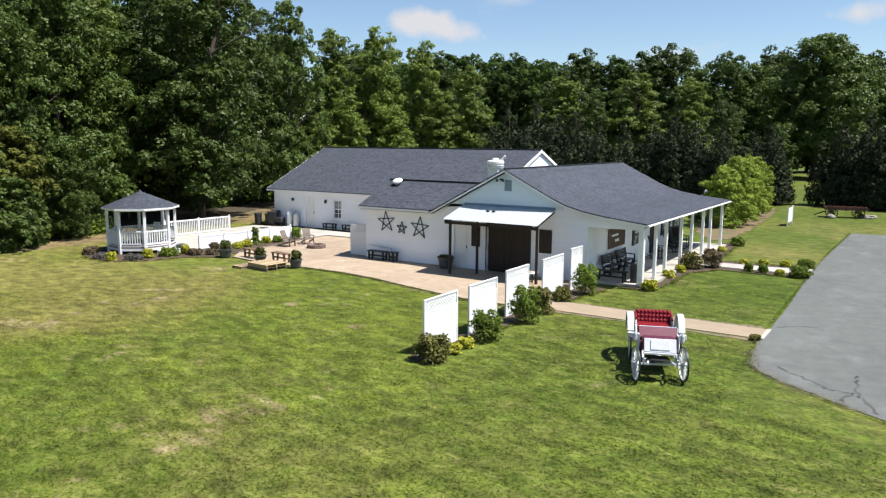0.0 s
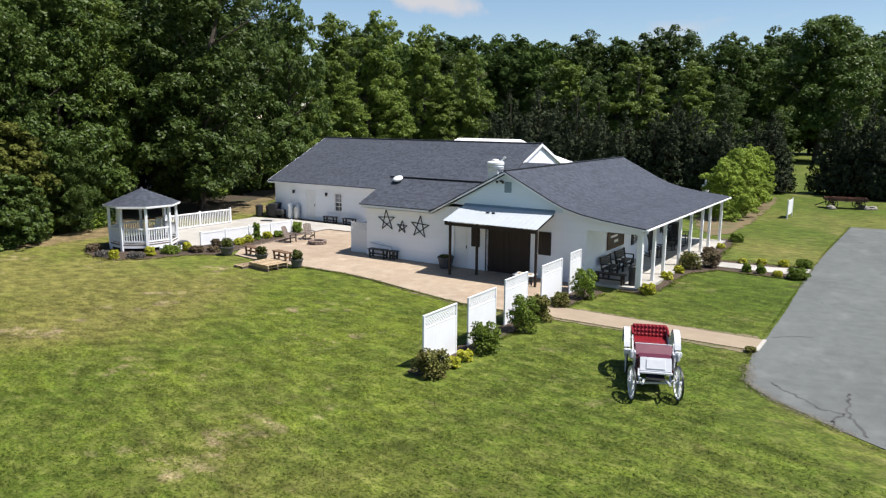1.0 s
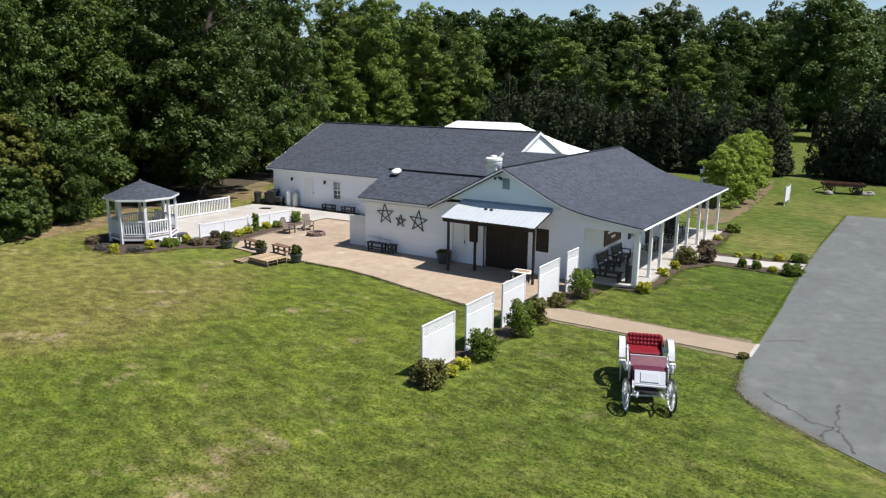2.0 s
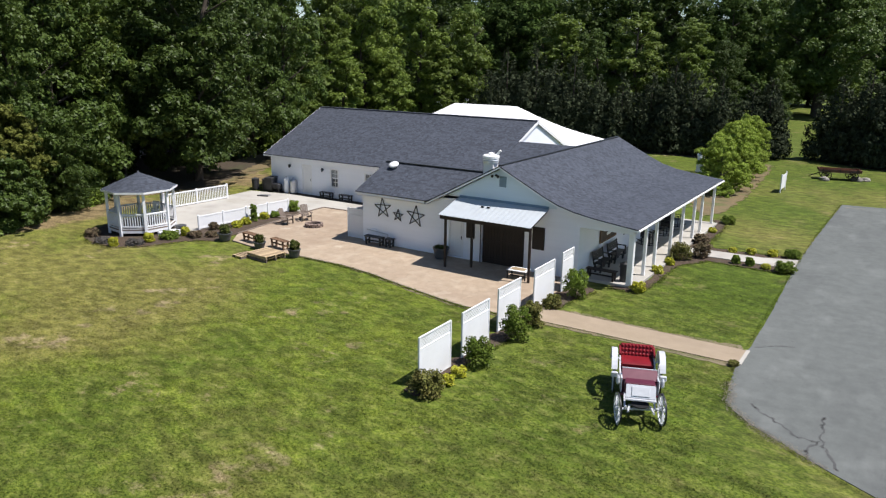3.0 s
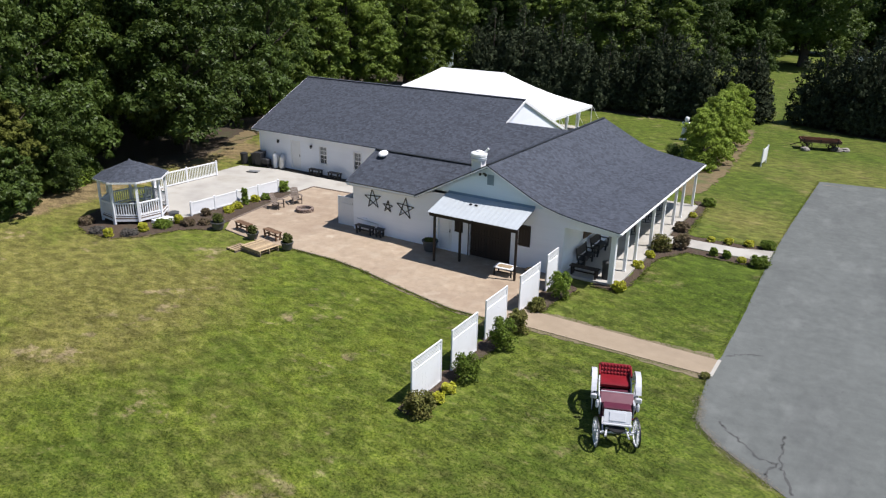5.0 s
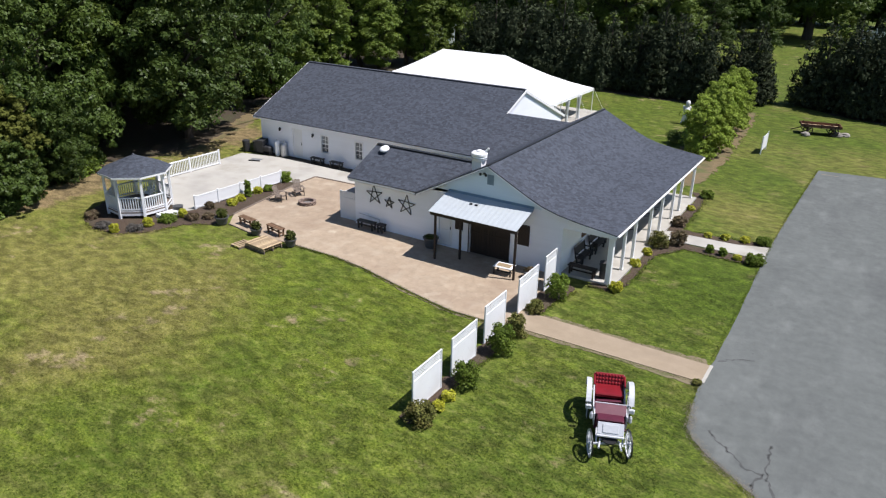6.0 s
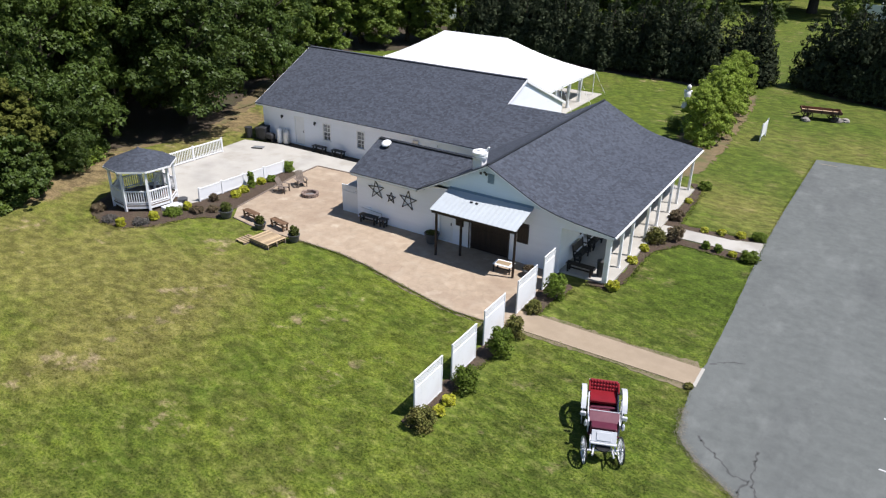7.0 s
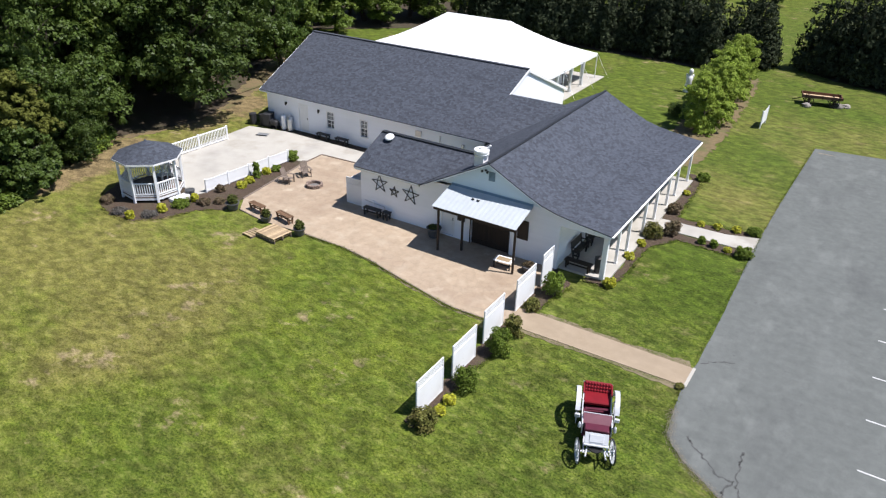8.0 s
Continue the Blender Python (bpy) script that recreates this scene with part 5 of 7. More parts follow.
# ---- the horse carriage ----
def carriage():
    ob = thing("horse_carriage", "white open horse carriage with red tufted seats", "carriage", pose(-5.12, 18.38, 0, 0, 0, 21))

    def wheel(x, y, r, turn):
        w = part("wheel", Shape().turned([(0.055, -0.07), (0.075, -0.03), (0.075, 0.05), (0.04, 0.09)], n=12), CARWHITE, ob, "white spoked wheel with black tyre",
                 pose(x, y, r, 0, 0, turn) @ pose(0, 0, 0, 0, 90, 0))
        def ring(ra, rb, t):
            return Shape().turned([(ra, -t), (rb, -t), (rb, t), (ra, t), (ra, -t)], n=36, closed=False)
        part("rim", ring(r - 0.065, r - 0.018, 0.022), CARWHITE, w)
        part("tyre", ring(r - 0.018, r, 0.020), BLACK, w, "thin black tyre")
        data = Shape().rod((0.06, 0, 0), (r - 0.06, 0, 0), 0.018, 0.014, 6).mesh("spoke", CARWHITE)
        for k in range(14):
            part("spoke", data, CARWHITE, w, m=pose(0, 0, 0, 0, 0, 360 * k / 14))

    for side in (-1, 1):
        c, sn = math.cos(radians(10)), math.sin(radians(10))
        wheel(side * 0.60 * c, side * 0.60 * sn, 0.45, 10)
        wheel(side * 0.66, 1.95, 0.55, 0)
        # wide white mudguards
        part("mudguard", Shape().arc((2.08, 0.52), 0.74, 12, 148, 0.17, 0.045, x=side * 0.68), CARWHITE, ob, "wide white mudguard", smooth=False)
        part("mudguard", Shape().box((side * 0.68, 1.24, 0.86), (0.19, 0.10, 0.16), bevel=0.04), CARWHITE, ob)
        part("stay", Shape().rod((side * 0.5, 1.95, 1.0), (side * 0.66, 1.95, 1.17), 0.015), CARWHITE, ob)
        # sides of the tub, falling low between the seats
        part("side_panel", Shape().add(
            [(side * 0.50 + dx, y, z) for dx in (-0.02, 0.02) for y, z in ((0.62, 0.62), (2.75, 0.62), (2.82, 1.12), (2.35, 1.02), (1.8, 0.82), (1.35, 0.80), (1.05, 1.0), (0.62, 1.04))],
            [tuple(range(8)), tuple(range(15, 7, -1))] + [(i, (i + 1) % 8, 8 + (i + 1) % 8, 8 + i) for i in range(8)]), CARWHITE, ob, "white carriage side")
        part("lamp", Shape().turned([(0.03, 0), (0.055, 0.05), (0.055, 0.2), (0.02, 0.27)], (side * 0.60, 0.60, 0.86), 8), CARWHITE, ob, "white carriage lamp")
        part("spring", Shape().arc((0.05, 0.98), 0.5, 215, 325, 0.05, 0.02, x=side * 0.40), CARWHITE, ob)
        part("spring", Shape().arc((1.95, 1.15), 0.6, 225, 315, 0.05, 0.02, x=side * 0.42), CARWHITE, ob)
        part("shaft_stub", Shape().rod((side * 0.28, 0.1, 0.5), (side * 0.34, -0.42, 0.56), 0.03), CARWHITE, ob)
        part("armrest", Shape().rod((side * 0.50, 2.25, 1.08), (side * 0.50, 2.78, 1.16), 0.035), RED, ob)
    part("floor", Shape().box((0, 1.62, 0.60), (1.0, 2.2, 0.05)), MAROON, ob, "dark carpeted floor")
    part("axle", Shape().rod((-0.60, -0.10, 0.45), (0.60, 0.10, 0.45), 0.032), CARWHITE, ob)
    part("axle", Shape().rod((-0.66, 1.95, 0.55), (0.66, 1.95, 0.55), 0.035), CARWHITE, ob)
    part("perch", Shape().rod((0, 0.0, 0.47), (0, 1.95, 0.55), 0.03).rod((-0.3, 0.0, 0.5), (0.3, 0.75, 0.6), 0.02).rod((0.3, 0.0, 0.5), (-0.3, 0.75, 0.6), 0.02), CARWHITE, ob)
    part("turntable", Shape().turned([(0.24, 0), (0.24, 0.04), (0.18, 0.04)], (0, 0.02, 0.56), 18), BLACK, ob)
    # driver's footboard in front, leaning back
    dash = part("footboard", Shape().box((0, 0.13, 0.90), (0.80, 0.04, 0.37), rx=-34, bevel=0.012), CARWHITE, ob, "white panelled footboard")
    part("panel", Shape().box((0, 0.105, 0.915), (0.48, 0.03, 0.26), rx=-34, bevel=0.01), CARWHITE, dash)
    part("lip", Shape().box((0, 0.01, 0.72), (0.84, 0.14, 0.05), rx=-8, bevel=0.01), CARWHITE, dash)
    part("driver_box", Shape().box((0, 0.62, 0.80), (0.84, 0.36, 0.28), bevel=0.02), MAROON, ob)
    # driver's seat and the facing seats
    part("driver_seat", Shape().box((0, 0.60, 0.95), (0.82, 0.34, 0.10), bevel=0.04), MAROON, ob, "maroon padded driver seat", smooth=False)
    part("driver_back", Shape().box((0, 0.96, 1.02), (0.98, 0.06, 0.38), rx=-56, bevel=0.02), MAUVE, ob, "faded maroon folding backrest")
    part("rail", Shape().rod((-0.49, 1.12, 1.15), (0.49, 1.12, 1.15), 0.016), CARWHITE, ob)
    part("seat", Shape().box((0, 1.22, 0.84), (0.92, 0.42, 0.12), bevel=0.04), RED, ob, "red padded seat")
    part("seat", Shape().box((0, 2.30, 0.86), (0.94, 0.68, 0.14), bevel=0.05), RED, ob, "red padded seat")
    back = part("backrest", Shape().box((0, 2.70, 1.06), (0.98, 0.12, 0.40), rx=-24, bevel=0.04), RED, ob, "red tufted backrest")
    for i in range(9):
        for j in range(3):
            part("tuft", Shape().turned([(0.045, -0.03), (0.05, 0.0), (0.03, 0.03), (0.0, 0.04)], n=8), RED, back,
                 m=pose(-0.42 + 0.105 * i, 2.60 + 0.05 * j, 0.98 + 0.11 * j, 66, 0, 0))
    part("back_shell", Shape().box((0, 2.78, 0.93), (1.04, 0.04, 0.46), rx=-24, bevel=0.012), CARWHITE, ob)
    part("folded_hood", Shape().box((0, 2.88, 1.02), (1.02, 0.2, 0.16), rx=-10, bevel=0.06), RED, ob, "folded red hood")
    part("cushion", Shape().box((0.0, 1.78, 0.80), (0.86, 0.10, 0.06), rz=5, bevel=0.025), MAROON, ob, "dark rolled blanket before the seat")


carriage()


# ---- benches, chairs, tables ----
def plank_bench(x, y, turn, width=1.2, material=BROWNWOOD, label="low brown wooden bench on the patio", back=False, z=0.04):
    ob = thing("bench", label, "bench", pose(x, y, z, 0, 0, turn))
    for k in range(3):
        part("seat_board", Shape().box((0, -0.13 + 0.13 * k, 0.44), (width, 0.12, 0.04), bevel=0.006), material, ob)
    for sx in (-1, 1):
        for sy in (-1, 1):
            part("leg", Shape().box((sx * (width / 2 - 0.12), sy * 0.14, 0.21), (0.08, 0.08, 0.42), rx=sy * -6, bevel=0.006), material, ob)
        part("brace", Shape().box((sx * (width / 2 - 0.12), 0, 0.2), (0.05, 0.30, 0.07)), material, ob)
    part("stretcher", Shape().box((0, 0, 0.2), (width - 0.24, 0.05, 0.07)), material, ob)
    if back:
        for sx in (-1, 1):
            part("back_post", Shape().box((sx * (width / 2 - 0.06), 0.24, 0.66), (0.06, 0.06, 0.6), rx=-10, bevel=0.006), material, ob)
            part("armrest", Shape().box((sx * (width / 2 - 0.04), 0.02, 0.66), (0.08, 0.5, 0.04), bevel=0.006), material, ob)
            part("arm_post", Shape().box((sx * (width / 2 - 0.04), -0.2, 0.44), (0.06, 0.06, 0.42), bevel=0.006), material, ob)
        for z2 in (0.58, 0.68, 0.78, 0.88):
            part("back_slat", Shape().box((0, 0.24 + (z2 - 0.6) * 0.17, z2), (width - 0.1, 0.025, 0.086), rx=-10), material, ob)
    return ob


plank_bench(-28.5, 26.05, -8, 1.15)
plank_bench(-26.35, 25.98, -10, 1.2)
plank_bench(-22.85, 29.35, 0, 1.15, BLACK, "low black bench against the white wall")
plank_bench(-33.2, 37.25, 0, 1.1, BLACK, "low black bench against the long wing's wall")
plank_bench(-31.5, 37.25, 0, 1.05, BLACK, "low black bench against the long wing's wall")
plank_bench(-11.2, 31.65, 90, 1.35, BLACK, "black bench with back on the porch", True, 0.12)
plank_bench(-11.2, 33.55, 90, 1.4, BLACK, "black bench with back on the porch", True, 0.12)
plank_bench(-10.7, 30.2, 0, 1.4, DARKWOOD, "low dark wooden bench at the porch end", False, 0.12)
ch = plank_bench(-21.9, 29.4, 0, 0.5, BLACKPLASTIC, "small dark stool against the white wall")
ch.name, ch["category"] = "chair", "chair"
ch = plank_bench(-25.35, 30.9, -90, 0.7, DARKWOOD, "dark wooden chair beside the fence screen", True)
ch.name, ch["category"] = "chair", "chair"


def adirondack(x, y, turn):
    ob = thing("adirondack_chair", "weathered wooden adirondack chair by the fire pit", "chair", pose(x, y, 0.04, 0, 0, turn) @ Matrix.Scale(0.87, 4), "chairs round the fire pit")
    for k in range(5):
        part("back_slat", Shape().box((-0.22 + 0.11 * k, 0.32, 0.66), (0.095, 0.02, 0.86 - 0.05 * abs(k - 2)), rx=-24, bevel=0.006), GREYWOOD, ob)
    for k in range(5):
        part("seat_slat", Shape().box((0, -0.26 + 0.11 * k, 0.36 - 0.02 * k), (0.56, 0.09, 0.02)), GREYWOOD, ob)
    for sx in (-1, 1):
        part("armrest", Shape().box((sx * 0.36, 0.0, 0.56), (0.13, 0.78, 0.025), bevel=0.008), GREYWOOD, ob)
        part("front_leg", Shape().box((sx * 0.31, -0.3, 0.28), (0.03, 0.10, 0.56)), GREYWOOD, ob)
        part("back_leg", Shape().box((sx * 0.28, 0.15, 0.20), (0.03, 1.0, 0.10), rx=-15), GREYWOOD, ob)
    part("crosspiece", Shape().box((0, 0.28, 0.54), (0.74, 0.04, 0.07)), GREYWOOD, ob)


adirondack(-29.95, 30.1, 100)
adirondack(-29.75, 31.5, 60)


def fire_pit(x, y):
    ob = thing("fire_pit", "round fire pit of tan and brown blocks", "fire pit", pose(x, y, 0.04))
    for row in range(2):
        data = Shape().box((0, 0, 0), (0.195, 0.15, 0.105), bevel=0.015).mesh("block", FIREBRICK)
        for k in range(14):
            a = 2 * math.pi * (k + 0.5 * row) / 14
            part("block", data, FIREBRICK, ob, m=pose(0.45 * math.cos(a), 0.45 * math.sin(a), 0.055 + 0.108 * row, 0, 0, math.degrees(a) + 90))
    part("ash_bed", Shape().turned([(0.38, 0), (0.38, 0.03), (0.22, 0.05), (0.0, 0.06)], n=20), ASH, ob, "grey ash")


fire_pit(-28.25, 30.6)


def pallet_stage():
    ob = thing("pallet_deck", "low deck of raw pine pallets at the patio edge", "pallet", pose(-25.62, 24.35, 0, 0, 0, -6))
    for k in range(11):
        part("board", Shape().box((-0.66 + 0.132 * k, 0, 0.30), (0.118, 1.25, 0.022)), PALLETWOOD, ob)
    for y in (-0.56, 0, 0.56):
        part("stringer", Shape().box((0, y, 0.22), (1.44, 0.05, 0.12)), PALLETWOOD, ob)
        part("stringer", Shape().box((0, y, 0.07), (1.44, 0.06, 0.13)), GREYWOOD, ob)
    for k in range(6):
        part("under_board", Shape().box((-0.6 + 0.24 * k, 0, 0.148), (0.1, 1.25, 0.02)), PALLETWOOD, ob)
    low = thing("pallet_step", "thin pale pallet lying on the grass as a step", "pallet", pose(-26.72, 23.92, 0, 0, 0, -6))
    for k in range(5):
        part("board", Shape().box((0, -0.36 + 0.18 * k, 0.12), (0.75, 0.13, 0.02)), PALLETWOOD, low)
    for x in (-0.32, 0.32):
        part("stringer", Shape().box((x, 0, 0.055), (0.06, 0.9, 0.11)), GREYWOOD, low)


pallet_stage()


def patio_table():
    ob = thing("coffee_table", "low dark table with pale top under the canopy", "table", pose(-13.95, 28.45, 0.04, 0, 0, 4))
    part("top", Shape().box((0, 0, 0.40), (0.95, 0.62, 0.04), bevel=0.01), TRIM, ob, "pale table top")
    part("inlay", Shape().box((0, 0, 0.424), (0.7, 0.4, 0.008)), PALLETWOOD, ob)
    for sx in (-1, 1):
        for sy in (-1, 1):
            part("leg", Shape().box((sx * 0.42, sy * 0.26, 0.19), (0.06, 0.06, 0.38)), BLACK, ob)
    part("stretcher", Shape().box((0, 0, 0.1), (0.8, 0.05, 0.05)), BLACK, ob)


patio_table()


def bin_of(name, label, x, y, r, h, z=0.04, material=BLACKPLASTIC):
    ob = thing(name, label, "bin", pose(x, y, z))
    part("body", Shape().turned([(r * 0.82, 0), (r * 0.9, 0.04), (r, h), (r * 0.94, h)], n=18), material, ob)
    part("lid", Shape().turned([(r * 1.05, 0), (r * 1.05, 0.05), (r * 0.5, 0.1), (0, 0.11)], (0, 0, h), 18), material, ob)
    for s_ in (-1, 1):
        part("handle", Shape().box((s_ * r, 0, h * 0.85), (0.04, 0.12, 0.05), bevel=0.01), material, ob)


bin_of("trash_can", "dark trash can at the porch corner", -9.75, 30.5, 0.22, 0.78, 0.12)
for x, y in ((-39.75, 36.9), (-39.0, 37.2)):
    bin_of("trash_can", "black trash can beside the long wing", x, y, 0.27, 0.75, 0.04)
bin_of("barrel_planter", "dark barrel at the gazebo entrance", -33.3, 25.35, 0.28, 0.32, 0.04, POT)


def wheelie(x, y, turn):
    ob = thing("wheeled_bin", "large black wheeled bin beside the long wing", "bin", pose(x, y, 0.04, 0, 0, turn))
    part("body", Shape().add([(-0.24, -0.28, 0.08), (0.24, -0.28, 0.08), (0.24, 0.24, 0.08), (-0.24, 0.24, 0.08), (-0.30, -0.36, 0.95), (0.30, -0.36, 0.95), (0.30, 0.36, 0.95), (-0.30, 0.36, 0.95)],
                             [(3, 2, 1, 0), (4, 5, 6, 7), (0, 1, 5, 4), (1, 2, 6, 5), (2, 3, 7, 6), (3, 0, 4, 7)]), BLACKPLASTIC, ob)
    part("lid", Shape().box((0, 0, 0.985), (0.64, 0.76, 0.07), rx=4, bevel=0.03), BLACKPLASTIC, ob)
    for sx in (-1, 1):
        part("wheel", Shape().rod((sx * 0.22, 0.30, 0.1), (sx * 0.30, 0.30, 0.1), 0.1, n=12), BLACK, ob)


wheelie(-38.4, 37.15, 10)


def gas_bottle(x, y, h, r, label, material):
    ob = thing("gas_cylinder", label, "gas cylinder", pose(x, y, 0.04))
    part("tank", Shape().turned([(r * 0.8, 0), (r, 0.06), (r, h - 0.18), (r * 0.75, h - 0.06), (r * 0.25, h)], n=16), material, ob, smooth=False)
    part("valve", Shape().turned([(0.04, 0), (0.05, 0.06), (0.02, 0.12)], (0, 0, h), 8), STEEL, ob)


gas_bottle(-37.0, 37.3, 1.1, 0.19, "tall white gas cylinder on the wing's wall", TRIM)
gas_bottle(-36.45, 37.4, 1.05, 0.24, "tall grey gas cylinder on the wing's wall", STEEL)
small = thing("grill_cover", "dark covered grill on the terrace", "grill", pose(-37.75, 37.1, 0.04))
part("body", Shape().box((0, 0, 0.42), (0.7, 0.45, 0.42), bevel=0.08), BLACKPLASTIC, small)
for sx in (-1, 1):
    part("leg", Shape().box((sx * 0.28, 0, 0.12), (0.05, 0.36, 0.24)), BLACK, small)
mat_ob = thing("floor_plate", "pale flat plate lying on the terrace", "plate", pose(-37.4, 35.5, 0.047, 0, 0, 20))
part("plate", Shape().box((0, 0, 0.03), (0.8, 0.5, 0.05), bevel=0.015), STEEL, mat_ob)
part("frame", Shape().box((0, -0.28, 0.045), (0.85, 0.06, 0.07), bevel=0.015), BLACK, mat_ob)


def rocking_chair(x, y, turn):
    ob = thing("rocking_chair", "black wooden rocking chair on the porch", "chair", pose(x, y, 0.12, 0, 0, turn), "rocking chairs on the porch")
    part("seat", Shape().box((0, 0, 0.42), (0.54, 0.5, 0.04), bevel=0.01), BLACK, ob)
    for k in range(6):
        part("back_slat", Shape().box((-0.2 + 0.08 * k, 0.32, 0.78), (0.04, 0.02, 0.66), rx=-14), BLACK, ob)
    part("top_rail", Shape().box((0, 0.40, 1.12), (0.56, 0.03, 0.12), rx=-14, bevel=0.01), BLACK, ob)
    for sx in (-1, 1):
        part("rocker", Shape().arc((0.0, 1.35), 1.33, 245, 300, 0.04, 0.03, x=sx * 0.26), BLACK, ob)
        part("armrest", Shape().box((sx * 0.29, 0.0, 0.64), (0.08, 0.56, 0.03), bevel=0.008), BLACK, ob)
        for y2 in (-0.2, 0.22):
            part("leg", Shape().box((sx * 0.26, y2, 0.33), (0.04, 0.04, 0.6)), BLACK, ob)


for y in (37.6, 40.2, 41.5, 43.0):
    rocking_chair(-10.95, y, 90)
# framed board on the porch wall
sign = thing("wall_sign", "dark framed wall board under the porch", "sign", pose(-11.62, 33.3, 1.65, 0, 0, 90))
part("board", Shape().box((0, 0, 0), (2.1, 0.03, 0.86)), CHALK, sign)
for z in (-0.43, 0.43):
    part("frame", Shape().box((0, -0.02, z), (2.2, 0.05, 0.07), bevel=0.008), BROWNWOOD, sign)
for x in (-1.07, 1.07):
    part("frame", Shape().box((x, -0.02, 0), (0.07, 0.05, 0.79), bevel=0.008), BROWNWOOD, sign)
part("writing", Shape().box((-0.25, -0.022, 0.12), (0.9, 0.006, 0.10)).box((0.05, -0.022, -0.14), (0.55, 0.006, 0.13)), TRIM, sign, "pale bars of unreadable writing")
cab = thing("cabinet", "tall black cabinet on the porch", "cabinet", pose(-11.3, 42.35, 0.12))
part("body", Shape().box((0, 0, 0.6), (0.5, 0.7, 1.2), bevel=0.015), BLACK, cab)
for sy in (-1, 1):
    part("door", Shape().box((0.26, sy * 0.17, 0.62), (0.02, 0.32, 1.1), bevel=0.006), BLACK, cab)


# ---- the tent behind the hall ----
def tent():
    ob = thing("frame_tent", "large white frame tent with peaked roof", "tent", pose(0, 0, 0))
    x0, x1, y0, y1, ez = -43.0, -23.8, 54.0, 65.4, 2.35
    r0, r1, ry, rz = -36.8, -30.2, 59.6, 5.35
    mid = lambda p, q, f, sag: tuple(p[i] + (q[i] - p[i]) * f - (sag if i == 2 else 0) for i in range(3))
    R0, R1 = (r0, ry, rz), (r1, ry, rz)
    corners = [(x0, y0, ez), (x1, y0, ez), (x1, y1, ez), (x0, y1, ez)]

    def panel(low0, low1, up1, up0):
        s = Shape()
        n, k = 8, 10
        pts = []
        for j in range(n + 1):
            f = j / n
            sag = 0.30 * math.sin(math.pi * f)
            a, b = mid(low0, up0, f, sag), mid(low1, up1, f, sag)
            pts += [mid(a, b, i / k, 0) for i in range(k + 1)]
        s.add(pts, [(j * (k + 1) + i, j * (k + 1) + i + 1, (j + 1) * (k + 1) + i + 1, (j + 1) * (k + 1) + i) for j in range(n) for i in range(k)])
        return part("roof_panel", s, CANVAS, ob, "taut white vinyl", smooth=True)

    panel(corners[0], corners[1], R1, R0)
    panel(corners[2], corners[3], R0, R1)
    panel(corners[1], corners[2], R1, R1)
    panel(corners[3], corners[0], R0, R0)
    for a, b in zip(corners, corners[1:] + corners[:1]):
        bar("valance", (a[0], a[1], ez - 0.12), (b[0], b[1], ez - 0.12), 0.02, 0.26, CANVAS, ob)
        n = 4 if abs(a[0] - b[0]) > 12 else 3
        for k in range(n):
            p = [a[i] + (b[i] - a[i]) * k / n for i in range(2)]
            part("pole", Shape().rod((p[0], p[1], 0), (p[0], p[1], ez), 0.04), TRIM, ob)
            c = Vector((p[0] - (x0 + x1) / 2, p[1] - ry, 0)).normalized()
            part("guy_rope", Shape().rod((p[0], p[1], ez), (p[0] + c.x * 1.3, p[1] + c.y * 1.3, 0.02), 0.012, n=5), TRIM, ob)
    for y in (56.5, 59.5, 62.2):
        part("gathered_side", Shape().turned([(0.16, 0.05), (0.10, 0.9), (0.20, 2.2)], (x1 - 0.05, y, 0), 10), CLEARSIDE, ob, "gathered pale side curtain")
    whole("pavement_tent", Shape().slab([(x0, 53.9), (-23.2, 53.9), (-23.2, 66.4), (x0, 66.4)], -0.1, 0.05), CONCRETE, "pale slab under the tent", "slab", kind="structure")
    for i in range(4):
        for j in range(2):
            tb = thing("round_table", "round table with white cloth in the tent", "table", pose(-39 + 4.2 * i, 57 + 4.6 * j, 0.05), "tables in the tent")
            part("tabletop", Shape().turned([(0.76, 0.70), (0.78, 0.74), (0.0, 0.75)], n=20), CANVAS, tb)
            part("cloth_skirt", Shape().turned([(0.88, 0.02), (0.80, 0.4), (0.77, 0.72)], n=20, closed=False), CANVAS, tb)


tent()


